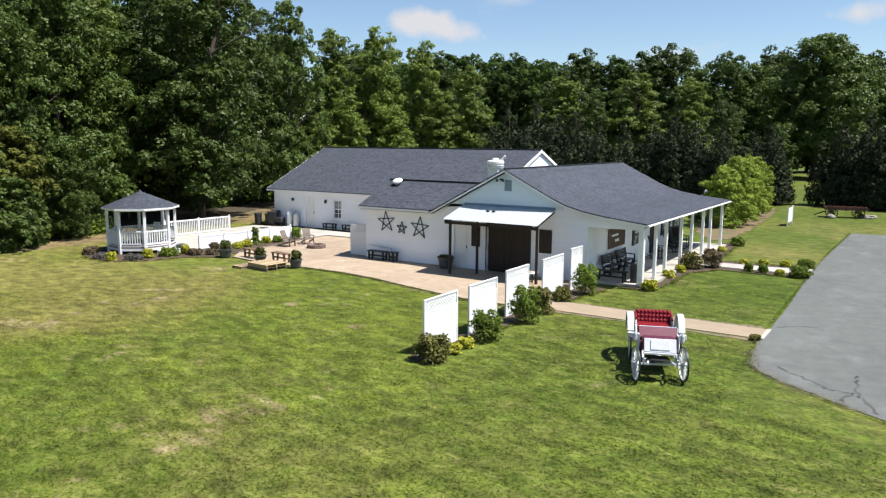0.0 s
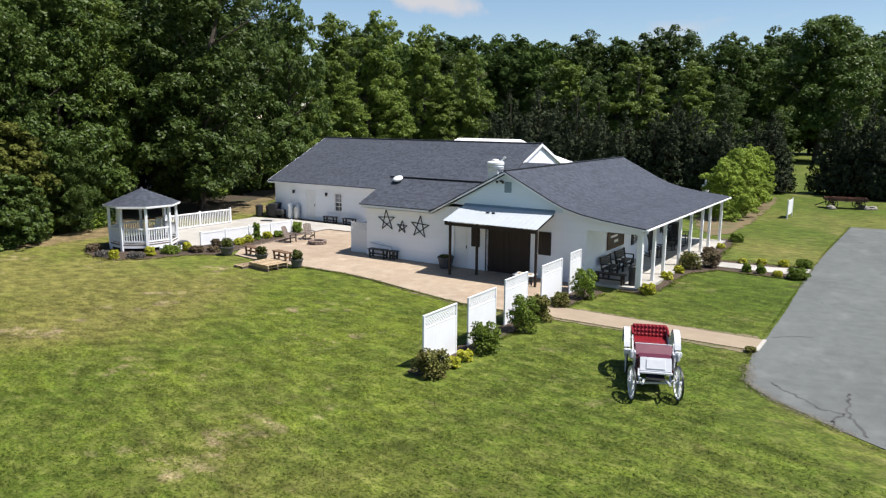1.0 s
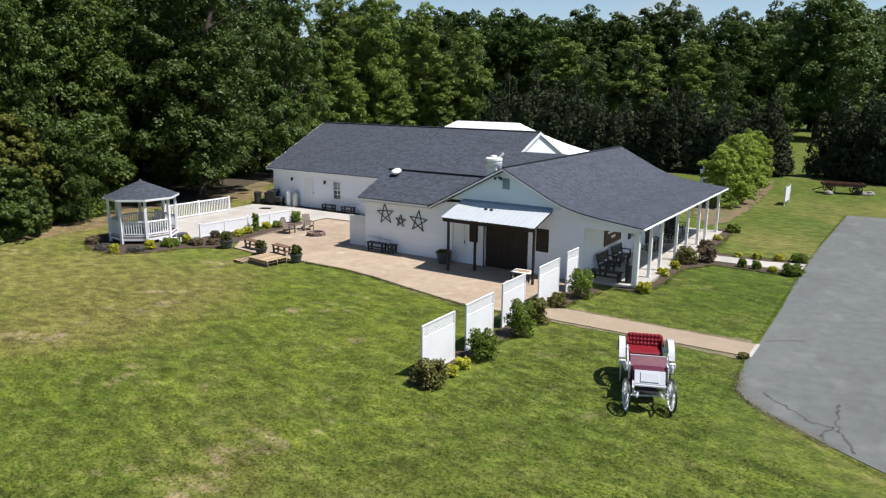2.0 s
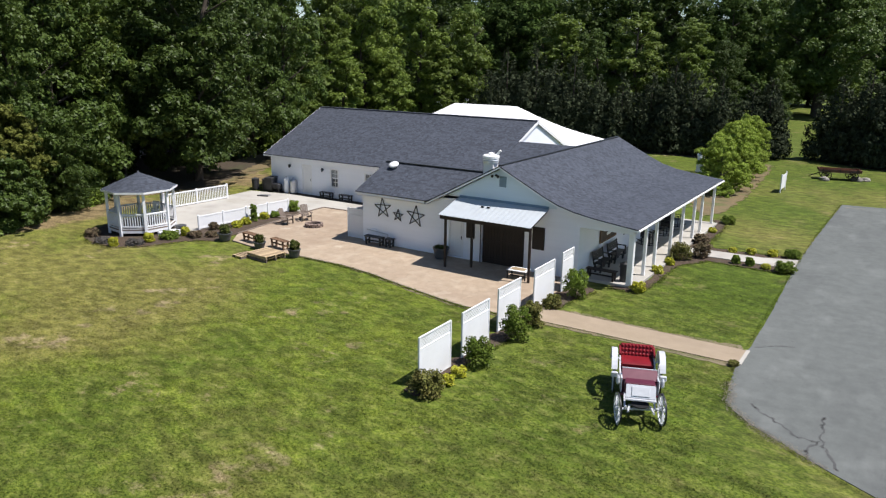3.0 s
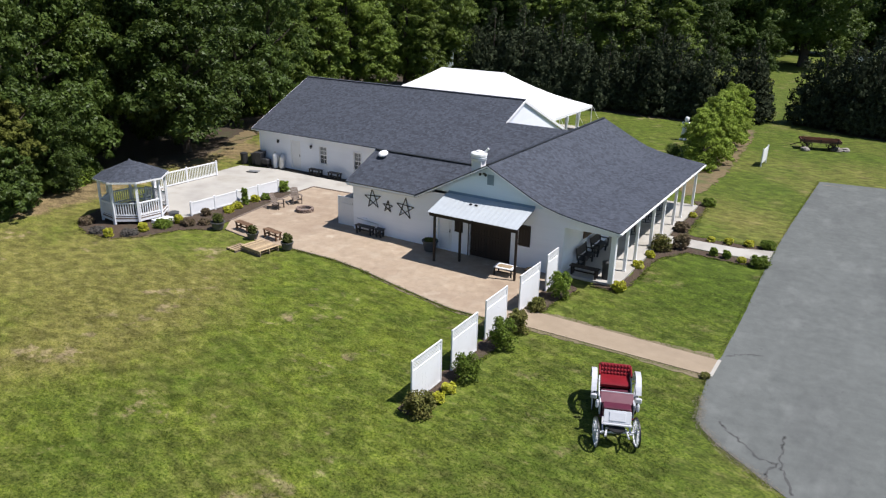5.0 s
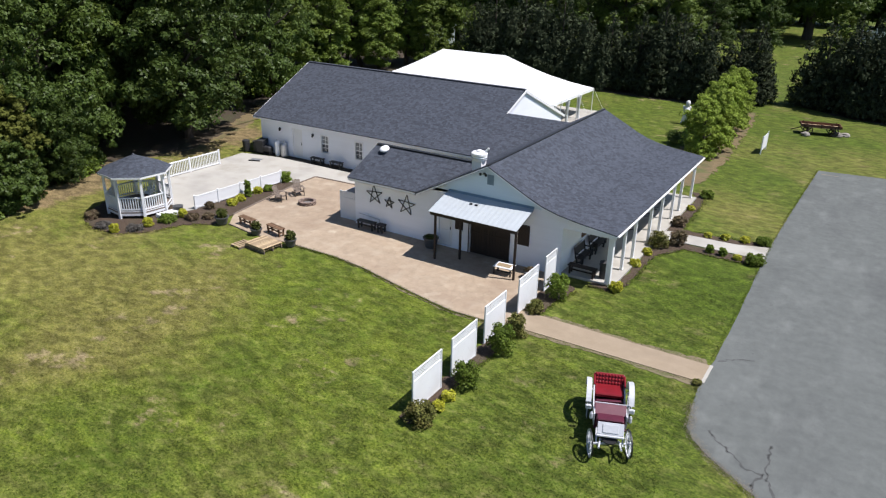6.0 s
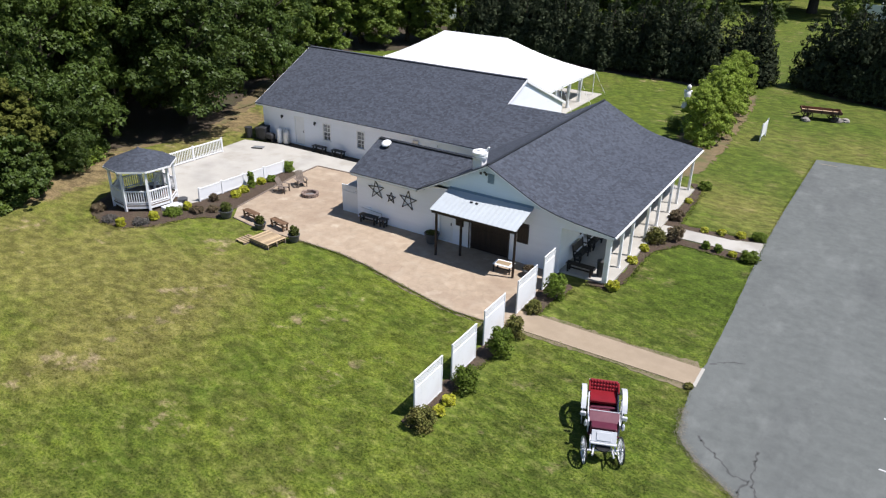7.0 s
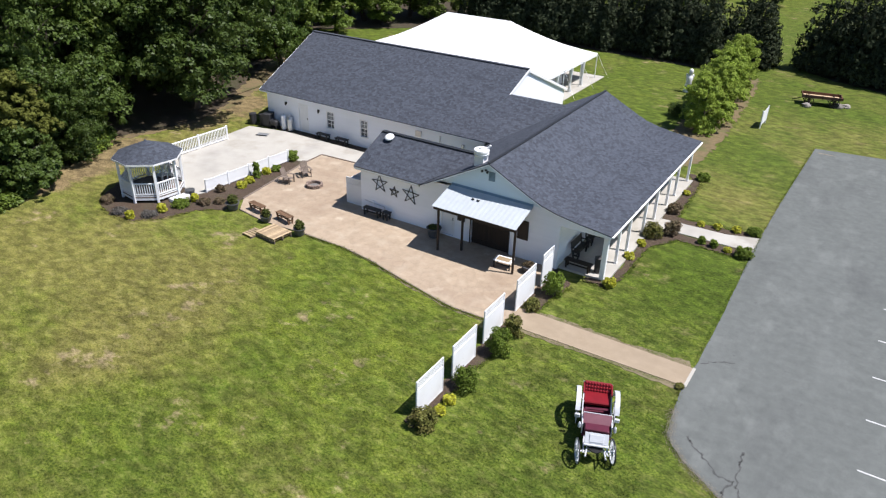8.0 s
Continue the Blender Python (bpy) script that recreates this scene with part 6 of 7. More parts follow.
# ---- far side of the lawn ----
def wagon():
    ob = thing("farm_wagon", "old faded red wooden farm wagon on the lawn", "wagon", pose(-4.6, 69.4, 0, 0, 0, 12))
    part("bed", Shape().box((0, 0, 0.66), (3.06, 1.22, 0.06)), PALLETWOOD, ob, "pale worn wagon bed")
    for sy in (-1, 1):
        part("side_board", Shape().box((0, sy * 0.63, 0.80), (3.25, 0.04, 0.22)), WAGONRED, ob)
        for x in (-1.3, 0, 1.3):
            part("stake", Shape().box((x, sy * 0.66, 0.78), (0.07, 0.05, 0.36)), DARKWOOD, ob)
    for sx in (-1, 1):
        part("end_board", Shape().box((sx * 1.55, 0, 0.80), (0.04, 1.22, 0.22)), WAGONRED, ob)
        part("axle", Shape().box((sx * 1.0, 0, 0.46), (0.1, 1.3, 0.1)), DARKWOOD, ob)
        for sy in (-1, 1):
            w = part("wheel", Shape().turned([(0.07, -0.08), (0.09, 0), (0.07, 0.08)], n=10), DARKWOOD, ob, "wooden spoked wheel", pose(sx * 1.0, sy * 0.72, 0.40, 90, 0, 0))
            part("rim", Shape().turned([(0.34, -0.03), (0.40, -0.03), (0.40, 0.03), (0.34, 0.03), (0.34, -0.03)], n=24, closed=False), DARKWOOD, w)
            for k in range(10):
                part("spoke", Shape().rod((0.07, 0, 0), (0.35, 0, 0), 0.02, n=5), DARKWOOD, w, m=pose(0, 0, 0, 0, 0, 36 * k))
    part("tongue", Shape().rod((-1.5, 0, 0.5), (-2.2, 0.5, 0.12), 0.04), DARKWOOD, ob)
    for sx in (-1, 1):
        part("bolster", Shape().box((sx * 1.0, 0, 0.62), (0.14, 1.2, 0.14)), DARKWOOD, ob)


wagon()


def boulder(x, y, r, seed, flat=0.6):
    rnd2 = random.Random(seed)
    bm = bmesh.new()
    bmesh.ops.create_icosphere(bm, subdivisions=3, radius=r)
    off = Vector((seed * 3.1, 0, 0))
    for v in bm.verts:
        v.co *= 1 + 0.35 * noise.noise(v.co / r * 1.3 + off)
        v.co.z *= flat
    me = bpy.data.meshes.new("boulder")
    bm.to_mesh(me)
    bm.free()
    me.materials.append(STONE)
    ob = whole("boulder", me, STONE, "grey field stone lying on the grass", "stone", pose(x, y, r * flat * 0.55, 0, 0, rnd2.uniform(0, 360)), "stones by the wagon")
    return ob


boulder(-5.5, 68.1, 0.36, 1)
boulder(-3.2, 69.5, 0.45, 2, 0.5)
boulder(-2.6, 69.9, 0.40, 3, 0.5)


def lawn_sign(x, y):
    ob = thing("yard_sign", "long white sign board on posts on the lawn", "sign", pose(x, y, 0, 0, 0, 88))
    part("board", Shape().box((0, 0, 0.80), (1.8, 0.03, 1.1), bevel=0.006), WHITE, ob)
    for sx in (-1, 1):
        part("post", Shape().box((sx * 0.93, 0, 0.72), (0.08, 0.08, 1.45), bevel=0.006), WHITE, ob)


lawn_sign(-7.6, 60.2)


# a slim white statue, leaning a little, one plain mesh
s = Shape().turned([(0.34, 0), (0.34, 0.10), (0.26, 0.16), (0.30, 0.5), (0.24, 0.95), (0.30, 1.25), (0.20, 1.45), (0.11, 1.55), (0.16, 1.66), (0.20, 1.85), (0.16, 2.05), (0.0, 2.14)], n=16)
s.box((-0.20, 0.10, 1.28), (0.16, 0.30, 0.66), rz=20, ry=-14, bevel=0.06).box((0.20, 0.10, 1.28), (0.16, 0.30, 0.66), rz=-20, ry=14, bevel=0.06)
whole("statue", s, WHITE, "slim white garden statue beside the young trees", "statue", pose(-15.3, 66.2, 0, 0, 4, 20), smooth=True)


# ---- plants ----
def unit(v):
    return v / np.maximum(np.linalg.norm(v, axis=1, keepdims=True), 1e-6)


def leaves(centres, normals, sizes, r, aspect=0.55, fold=0.25, along=None):
    """Folded diamond leaves (or sprays) at the centres, facing the normals."""
    n = len(centres)
    normals = unit(normals)
    t1 = unit(np.cross(normals, unit(r.normal(size=(n, 3))))) if along is None else unit(along - normals * np.sum(along * normals, axis=1, keepdims=True))
    t2 = np.cross(normals, t1)
    s = sizes[:, None]
    lift = normals * s * fold
    return np.stack([centres - t1 * s, centres + t2 * s * aspect + lift, centres + t1 * s, centres - t2 * s * aspect + lift], axis=1)


def tri_leaves(centres, normals, sizes, r):
    """Small three-cornered leaf clumps at the centres, facing the normals."""
    n = len(centres)
    normals = unit(normals)
    t1 = unit(np.cross(normals, unit(r.normal(size=(n, 3)))))
    t2 = np.cross(normals, t1)
    s = sizes[:, None]
    return np.stack([centres - t1 * s, centres + t2 * s * 0.75 + t1 * s * 0.2, centres + t1 * s * 0.7 - t2 * s * 0.55], axis=1)


def lobed_crown(r, lobes, count, size, inner=0.78, up=0.55, rough=0.6, make=None, flat=0.85, under=-0.55):
    """Leaves spread over the shells of many overlapping lobes, rows (x, y, z, radius)."""
    lobes = np.asarray(lobes)
    area = lobes[:, 3] ** 2
    pick = r.choice(len(lobes), size=count, p=area / area.sum())
    d = unit(r.normal(size=(count, 3)))
    d[:, 2] = np.where(d[:, 2] < under, -d[:, 2], d[:, 2])
    rad = lobes[pick, 3:4] * (inner + (1.08 - inner) * r.uniform(size=(count, 1)) ** 0.6)
    c = lobes[pick, :3] + d * rad * np.array([1, 1, flat])
    nrm = d * 0.8 + np.array([0, 0, up]) + r.normal(size=(count, 3)) * rough * 0.55
    return (make or leaves)(c, nrm, size * r.uniform(0.55, 1.35, size=count), r)


def clumped_crown(r, lobes, count, size, clump, per=46, flat=0.8, under=-0.35):
    """A crown of leaf clumps: rounded sprays of leaves that sit on the shells of the boughs (x, y, z, radius) and shade one another."""
    lobes = np.asarray(lobes)
    k = max(1, count // per)
    area = lobes[:, 3] ** 2
    pick = r.choice(len(lobes), size=k, p=area / area.sum())
    d = unit(r.normal(size=(k, 3)))
    d[:, 2] = np.where(d[:, 2] < under, -d[:, 2], d[:, 2])
    c = lobes[pick, :3] + d * lobes[pick, 3:4] * r.uniform(0.72, 1.06, size=(k, 1)) * np.array([1, 1, flat])
    axis = np.repeat(unit(d * 0.75 + np.array([0, 0, 0.45])), per, axis=0)
    cr = np.repeat(clump * r.uniform(0.55, 1.35, size=(k, 1)), per, axis=0)
    c = np.repeat(c, per, axis=0)
    e = unit(r.normal(size=c.shape) + axis * 0.95)
    p = c + e * cr * r.uniform(0.62, 1.1, size=(len(c), 1)) * np.array([1, 1, 0.72])
    nrm = e * 0.8 + np.array([0, 0, 0.30]) + r.normal(size=c.shape) * 0.34
    return tri_leaves(p, nrm, size * r.uniform(0.55, 1.3, size=len(c)), r)


def trunk_shape(r, h, radius, limbs, spread):
    s = Shape()
    p = Vector((0, 0, -0.1))
    steps = 6
    pts = [p]
    for i in range(steps):
        p = p + Vector((r.normal() * 0.025 * h, r.normal() * 0.025 * h, h / steps))
        pts.append(p)
    for i in range(steps):
        s.rod(pts[i], pts[i + 1], radius * (1 - 0.85 * i / steps), radius * (1 - 0.85 * (i + 1) / steps), 9)
    for k in range(limbs):
        f = r.uniform(0.25, 0.92)
        i = min(steps - 1, int(f * steps))
        a = pts[i].lerp(pts[i + 1], f * steps - i)
        ang = 2.4 * k + r.uniform(-0.4, 0.4)
        ln = spread * (1.05 - 0.6 * f) * r.uniform(0.6, 1.0)
        b = a + Vector((math.cos(ang) * ln * 0.5, math.sin(ang) * ln * 0.5, ln * 0.28))
        c = b + Vector((math.cos(ang + 0.3) * ln * 0.5, math.sin(ang + 0.3) * ln * 0.5, ln * 0.34))
        rr = radius * (0.42 - 0.28 * f)
        s.rod(a, b, rr, rr * 0.65, 6).rod(b, c, rr * 0.65, rr * 0.25, 6)
    return s


def broad_tree(seed, h, radius, low, count, size, material, label, category="tree", m=None, squeeze=1.0, ragged=False, girth=0.018, boughs=36, taper=0.22, clump=0.105):
    """A deciduous tree: trunk with limbs, and a crown of many boughs clothed in leaf clumps; low: where the crown begins, as a share of
    the height; taper: how far it narrows towards the top; clump: the size of a leaf clump, as a share of the radius."""
    r = np.random.RandomState(seed)
    ob = thing("tree", label, category, m if m is not None else pose(0, 0, 0), "trees of the woods")
    part("trunk", trunk_shape(r, h * 0.88, girth * h, 12, radius), BARK, ob)
    lobes = []
    for k in range(boughs):
        f = (k + r.uniform(0, 1)) / boughs
        prof = math.sin(math.pi * (0.16 + 0.79 * f)) ** 0.6 * (1 - taper * f)
        ang = 2.39996 * k + r.uniform(-0.5, 0.5)
        d = radius * prof * (r.uniform(0.5, 0.86) if k % 4 else r.uniform(0.1, 0.4))
        lr = radius * (0.36 - 0.14 * f) * r.uniform(0.55, 1.3) * min(1.0, (36 / boughs) ** 0.4)
        lobes.append((math.cos(ang) * d * squeeze, math.sin(ang) * d, h * (low + (0.95 - low) * f), lr))
    for k in range(16):
        f = r.uniform(0.1, 0.95)
        ang = r.uniform(0, 6.28)
        d = radius * 1.0 * math.sin(math.pi * (0.16 + 0.79 * f)) ** 0.6 * (1 - taper * f)
        lobes.append((math.cos(ang) * d, math.sin(ang) * d, h * (low + (0.97 - low) * f), radius * 0.10))
    if ragged:
        # upright leading shoots break the outline
        lobes = [(a, b, c, q * 0.85) for a, b, c, q in lobes]
        for k in range(20):
            a, d = r.uniform(0, 6.28), radius * r.uniform(0.1, 0.85)
            lobes.append((math.cos(a) * d, math.sin(a) * d, h * (1.02 - 0.35 * d / radius) * r.uniform(0.85, 1.10), radius * 0.13))
    part("crown", quad_mesh("crown", clumped_crown(r, lobes, count, size, radius * clump), material), material, ob, kind="stuff")
    return ob


def cedar_tree(seed, h, radius, count, label, m=None):
    """A dense dark evergreen with several pointed leaders, clothed to the ground."""
    r = np.random.RandomState(seed)
    ob = thing("cedar", label, "conifer", m if m is not None else pose(0, 0, 0), "row of dark evergreens")
    part("trunk", Shape().rod((0, 0, -0.1), (0, 0, h * 0.95), 0.16, 0.03, 8), BARK, ob)
    cones = [(0, 0, h, radius * 0.72)]
    for k in range(7):
        a = 2.4 * k + r.uniform(-0.4, 0.4)
        d = radius * r.uniform(0.35, 0.62)
        cones.append((math.cos(a) * d, math.sin(a) * d, h * r.uniform(0.5, 0.9), radius * r.uniform(0.36, 0.52)))
    cones = np.array(cones)
    twig = 8
    n = count // twig
    w = cones[:, 2] * cones[:, 3]
    c = cones[r.choice(len(cones), size=n, p=w / w.sum())]
    f = 1 - np.sqrt(r.uniform(0, 1, size=n)) * 0.985
    ang = r.uniform(0, 2 * math.pi, size=n)
    rad = c[:, 3] * np.minimum(1.0, 0.75 + f * 2) * (1 - f) ** 0.85 * r.uniform(0.72, 1.12, size=n)
    out = np.stack([np.cos(ang), np.sin(ang), np.full(n, 0.9)], axis=1)
    p = np.stack([c[:, 0] + np.cos(ang) * rad, c[:, 1] + np.sin(ang) * rad, 0.12 + f * c[:, 2]], axis=1)
    p = np.repeat(p, twig, axis=0)
    out = np.repeat(out, twig, axis=0)
    k = len(p)
    p = p + unit(out) * r.uniform(-0.1, 0.34, size=(k, 1)) + r.normal(size=(k, 3)) * 0.09
    p[:, 2] = np.maximum(p[:, 2], 0.1)
    nrm = out * np.array([0.8, 0.8, 0.5]) + r.normal(size=(k, 3)) * 0.5
    along = out + r.normal(size=(k, 3)) * 0.4
    part("crown", quad_mesh("crown", leaves(p, nrm, 0.20 * r.uniform(0.5, 1.3, size=k), r, 0.36, 0.2, along), CEDAR), CEDAR, ob, kind="stuff")
    return ob


GREEN_L = "tall broad-leaved tree in full green leaf"
DARK_L, FAR_L, POPLAR_L = "tall dark green oak in full leaf", "distant broad-leaved tree of the woods", "tall bright green poplar in full leaf"
kinds = [broad_tree(101, 19, 5.6, 0.06, 35000, 0.165, LEAF, GREEN_L), broad_tree(102, 20, 6.2, 0.08, 36000, 0.17, LEAFDARK, DARK_L),
         broad_tree(103, 18, 5.0, 0.05, 33000, 0.16, LEAF, GREEN_L), broad_tree(105, 17, 6.2, 0.05, 35000, 0.165, LEAF, GREEN_L)]
high_kinds = [broad_tree(106, 20, 6.8, 0.12, 36000, 0.17, LEAFDARK, DARK_L), broad_tree(104, 21, 6.6, 0.14, 36000, 0.17, LEAFDARK, DARK_L), broad_tree(107, 20, 6.8, 0.11, 36000, 0.17, LEAFDARK, DARK_L)]
bright_kinds = [broad_tree(108, 19, 4.0, 0.06, 26000, 0.19, LEAFBRIGHT, POPLAR_L, taper=0.30, clump=0.15), broad_tree(109, 18, 4.3, 0.05, 26000, 0.19, LEAFBRIGHT, POPLAR_L, taper=0.25, clump=0.15)]
far_kinds = [broad_tree(111, 19, 6.2, 0.04, 16000, 0.29, LEAFFAR, FAR_L, taper=0.12, clump=0.15, boughs=72), broad_tree(112, 20, 6.4, 0.05, 17000, 0.29, LEAFDARK, FAR_L, taper=0.15, clump=0.15, boughs=72), broad_tree(113, 18, 5.8, 0.04, 16000, 0.28, LEAFFAR, FAR_L, taper=0.1, clump=0.15, boughs=72)]
CEDAR_L = "dark green cedar in a dense row"
cedars = [cedar_tree(121, 8.8, 2.9, 11000, CEDAR_L), cedar_tree(122, 9.4, 3.0, 11500, CEDAR_L), cedar_tree(123, 7.8, 2.8, 10500, CEDAR_L), cedar_tree(124, 8.4, 2.9, 11000, CEDAR_L)]


def plant_copy(kinds_, x, y, turn, size, wide=1.0):
    ob = kinds_[rnd.randrange(len(kinds_))]
    return copy_thing(ob, pose(x, y, 0, 0, 0, turn) @ Matrix.Diagonal((size * wide, size * wide, size, 1)))


rnd = random.Random(21)


def row(points, spacing, jitter, kinds_, lo, hi, wide=1.0):
    left = spacing * 0.5
    for (x0, y0), (x1, y1) in zip(points, points[1:]):
        d = math.hypot(x1 - x0, y1 - y0)
        while left < d:
            f = left / d
            plant_copy(kinds_, x0 + (x1 - x0) * f + rnd.uniform(-jitter, jitter), y0 + (y1 - y0) * f + rnd.uniform(-jitter, jitter), rnd.uniform(0, 360), rnd.uniform(lo, hi), wide)
            left += spacing * rnd.uniform(0.8, 1.2)
        left -= d


# single trees along the edge of the woods
for kind, x, y, turn, size, wide in ((kinds[0], -47.2, 26.8, 140, 1.02, 0.88), (kinds[0], -44.6, 22.4, 75, 0.72, 0.82), (kinds[2], -45.0, 17.5, 200, 0.98, 0.95),
                                     (kinds[3], -44.2, 12.0, 310, 1.0, 0.95), (kinds[1], -44.0, 6.0, 260, 0.98, 0.95), (kinds[2], -49.2, 50.0, 15, 1.06, 0.74), (high_kinds[2], -53.5, 41.5, 100, 1.02, 0.85),
                                     (kinds[3], -43.4, 24.9, 35, 0.36, 0.95), (bright_kinds[1], -49.6, 30.4, 80, 0.95, 0.9)):
    copy_thing(kind, pose(x, y, 0, 0, 0, turn) @ Matrix.Diagonal((size * wide, size * wide, size, 1)))
for kind, x, y, turn, size, wide in ((bright_kinds[0], -60.5, 68.6, 0, 1.03, 0.95), (bright_kinds[1], -57.1, 73.1, 120, 1.12, 0.85), (bright_kinds[0], -54.2, 78.6, 220, 0.99, 0.95), (bright_kinds[1], -50.0, 83.6, 300, 0.90, 0.9),
                                     (bright_kinds[1], -56.4, 60.0, 50, 0.70, 1.1), (bright_kinds[0], -55.0, 65.0, 190, 0.60, 1.2), (bright_kinds[1], -54.0, 72.5, 20, 0.55, 1.25), (bright_kinds[0], -64.5, 65.0, 90, 0.98, 1.0),
                                     (bright_kinds[0], -43.5, 100.0, 60, 0.82, 1.35), (bright_kinds[1], -33.5, 101.0, 200, 0.88, 1.3), (bright_kinds[0], -25.8, 100.5, 330, 0.78, 1.2), (kinds[0], -38.5, 98.0, 330, 0.72, 0.9),
                                     (kinds[1], -59.5, 55.0, 310, 1.0, 0.8), (kinds[0], -61.5, 75.5, 10, 0.95, 0.8), (bright_kinds[0], -50.8, 78.2, 130, 0.6, 1.2)):
    copy_thing(kind, pose(x, y, 0, 0, 0, turn) @ Matrix.Diagonal((size * wide, size * wide, size, 1)))
broad_tree(151, 20.5, 6.8, 0.05, 52000, 0.17, LEAF, "tall feathery green tree at the edge of the woods", m=pose(-46.2, 37.1, 0, 0, 0, 30), taper=0.25, boughs=56, clump=0.09)
row([(-53, 3), (-53, 16), (-57, 27)], 5.2, 1.0, far_kinds, 1.0, 1.18)
row([(-58, 30), (-59, 37), (-60, 47), (-64, 54)], 4.6, 1.0, far_kinds, 0.95, 1.1)
row([(-66, 54), (-70, 66)], 5.2, 1.0, far_kinds, 0.92, 1.0)
row([(-63, 3), (-63, 18), (-67, 35), (-70, 48)], 6.5, 1.5, far_kinds, 1.05, 1.2)
row([(-74, 88), (-62, 103), (-50, 110)], 5.5, 1.0, far_kinds, 0.92, 1.02)
# the woods across the back lawn
row([(-92, 104), (-66, 122), (-44, 134), (-26, 141)], 6.0, 1.6, far_kinds, 1.06, 1.22)
row([(-104, 122), (-64, 140), (-34, 155), (-24, 166), (-30, 190)], 7.0, 2.0, far_kinds, 1.12, 1.34)
row([(-36, 184), (-14, 180), (8, 182)], 4.6, 1.5, far_kinds, 1.22, 1.4)
row([(2, 152), (10, 150), (24, 144)], 6.0, 1.5, far_kinds, 1.24, 1.4)
for x, y, size in ((-33.5, 101, 0.58), (-24, 112, 0.62), (-47, 103, 0.75), (-17.5, 121, 0.5)):
    plant_copy(kinds, x, y, 40 * x, size)
# dark evergreens
row([(-46, 80), (-36, 79.5), (-26, 79), (-17.5, 78.5), (-12.6, 79.5), (-12.0, 84)], 2.9, 0.4, cedars, 0.82, 1.2)
row([(-7.0, 83.2), (-4.5, 81.6), (0.5, 79.6), (8, 78), (18, 78)], 2.8, 0.35, cedars, 1.05, 1.22)
row([(-2.6, 87.0), (3, 84), (14, 82)], 3.0, 0.5, cedars, 0.95, 1.1)
for ob in kinds + high_kinds + bright_kinds + far_kinds + cedars:
    for o in (*ob.children_recursive, ob):
        bpy.data.objects.remove(o)

# the great oak on the back lawn, a young tree beside it, and a pale standing trunk in the wood
broad_tree(141, 25.5, 11.0, 0.15, 60000, 0.27, LEAF, "great old oak with a thick trunk on the back lawn", m=pose(-14.9, 147, 0), girth=0.036, boughs=46, clump=0.10)
broad_tree(143, 6.8, 2.1, 0.32, 20000, 0.12, OLIVE, "bushy olive-green tree at the edge of the woods", m=pose(-42.7, 21.4, 0), boughs=50)
broad_tree(144, 4.2, 2.3, 0.03, 15000, 0.11, LEAF, "low bushy green tree at the edge of the woods", m=pose(-41.8, 20.3, 0), boughs=44)
broad_tree(142, 6.2, 2.9, 0.12, 9000, 0.17, LEAFBRIGHT, "young green tree on the back lawn", m=pose(-7.6, 128, 0))
whole("dead_trunk", Shape().rod((0, 0, -0.1), (-0.3, 0.2, 3.4), 0.09, 0.06, 8).rod((-0.3, 0.2, 3.4), (-0.9, 0.3, 6.2), 0.06, 0.02, 7), GREYWOOD, "pale dead trunk standing in the shade of the woods", "tree trunk", pose(-51.4, 34.3, 0))

back_fence = thing("board_fence", "pale grey-white board fence on the back lawn", "fence", pose(-6.6, 143, 0))
for k in range(5):
    part("infill", Shape().box((1.2 + 2.4 * k, 0, 1.35), (2.3, 0.05, 2.5), bevel=0.01), WHITE, back_fence)
for k in range(6):
    post = part("post", Shape().box((2.4 * k, 0, 1.45), (0.13, 0.13, 2.9), bevel=0.01), WHITE, back_fence)
    part("cap", Shape().turned([(0.13, 0), (0.13, 0.05), (0.0, 0.16)], (2.4 * k, 0, 2.9), 4), WHITE, post)

shed = thing("shed", "small white shed behind the trees", "shed", pose(-62.5, 99, 0, 0, 0, 30))
part("wall", Shape().box((0, 0, 1.45), (6.0, 4.0, 2.9)), SIDING, shed)
part("roof", Shape().slab([(-3.3, -2.3), (3.3, -2.3), (3.3, 2.3), (-3.3, 2.3)], 2.9, 3.05), METALROOF, shed)
part("door", Shape().box((0.6, -2.02, 1.05), (0.95, 0.05, 2.1), bevel=0.01), TRIM, shed)

# young lime-green trees on the straw strip
for k, (x, y, h) in enumerate(((-11.5, 56.2, 4.1), (-11.2, 58.8, 4.7), (-11.8, 61.2, 4.4), (-11.6, 63.8, 4.9), (-12.0, 66.3, 4.5), (-11.9, 68.9, 4.9), (-12.2, 71.3, 4.6))):
    t = broad_tree(131 + k, h, 1.95, 0.0, 18000, 0.085, LEAFYELLOW, "young lime-green tree in a row on pine straw", m=pose(x, y, 0, 0, 0, 70 * k), ragged=True, clump=0.12, boughs=44)
    t["group"] = "row of young trees"


def shrub_mesh(seed, w, h, count, size, material):
    r = np.random.RandomState(seed)
    lobes = [(0, 0, h * 0.38, w * 0.6), (0, 0, h * 0.62, w * 0.42)]
    for k in range(26):
        f = 0.06 + 0.80 * (k + r.uniform(0, 1)) / 26
        a = 2.4 * k + r.uniform(-0.3, 0.3)
        d = w * math.sqrt(max(0.05, 1 - (abs(f - 0.33) / 0.68) ** 2)) * r.uniform(0.35, 0.78)
        lobes.append((math.cos(a) * d, math.sin(a) * d, h * f, w * r.uniform(0.24, 0.36)))
    q = lobed_crown(r, lobes, count, size, inner=0.3, rough=1.3)
    q[..., 2] = np.maximum(q[..., 2], 0.01)
    top = q[..., 2].max()
    q[..., 2] *= h / top
    return quad_mesh("foliage", q, material)


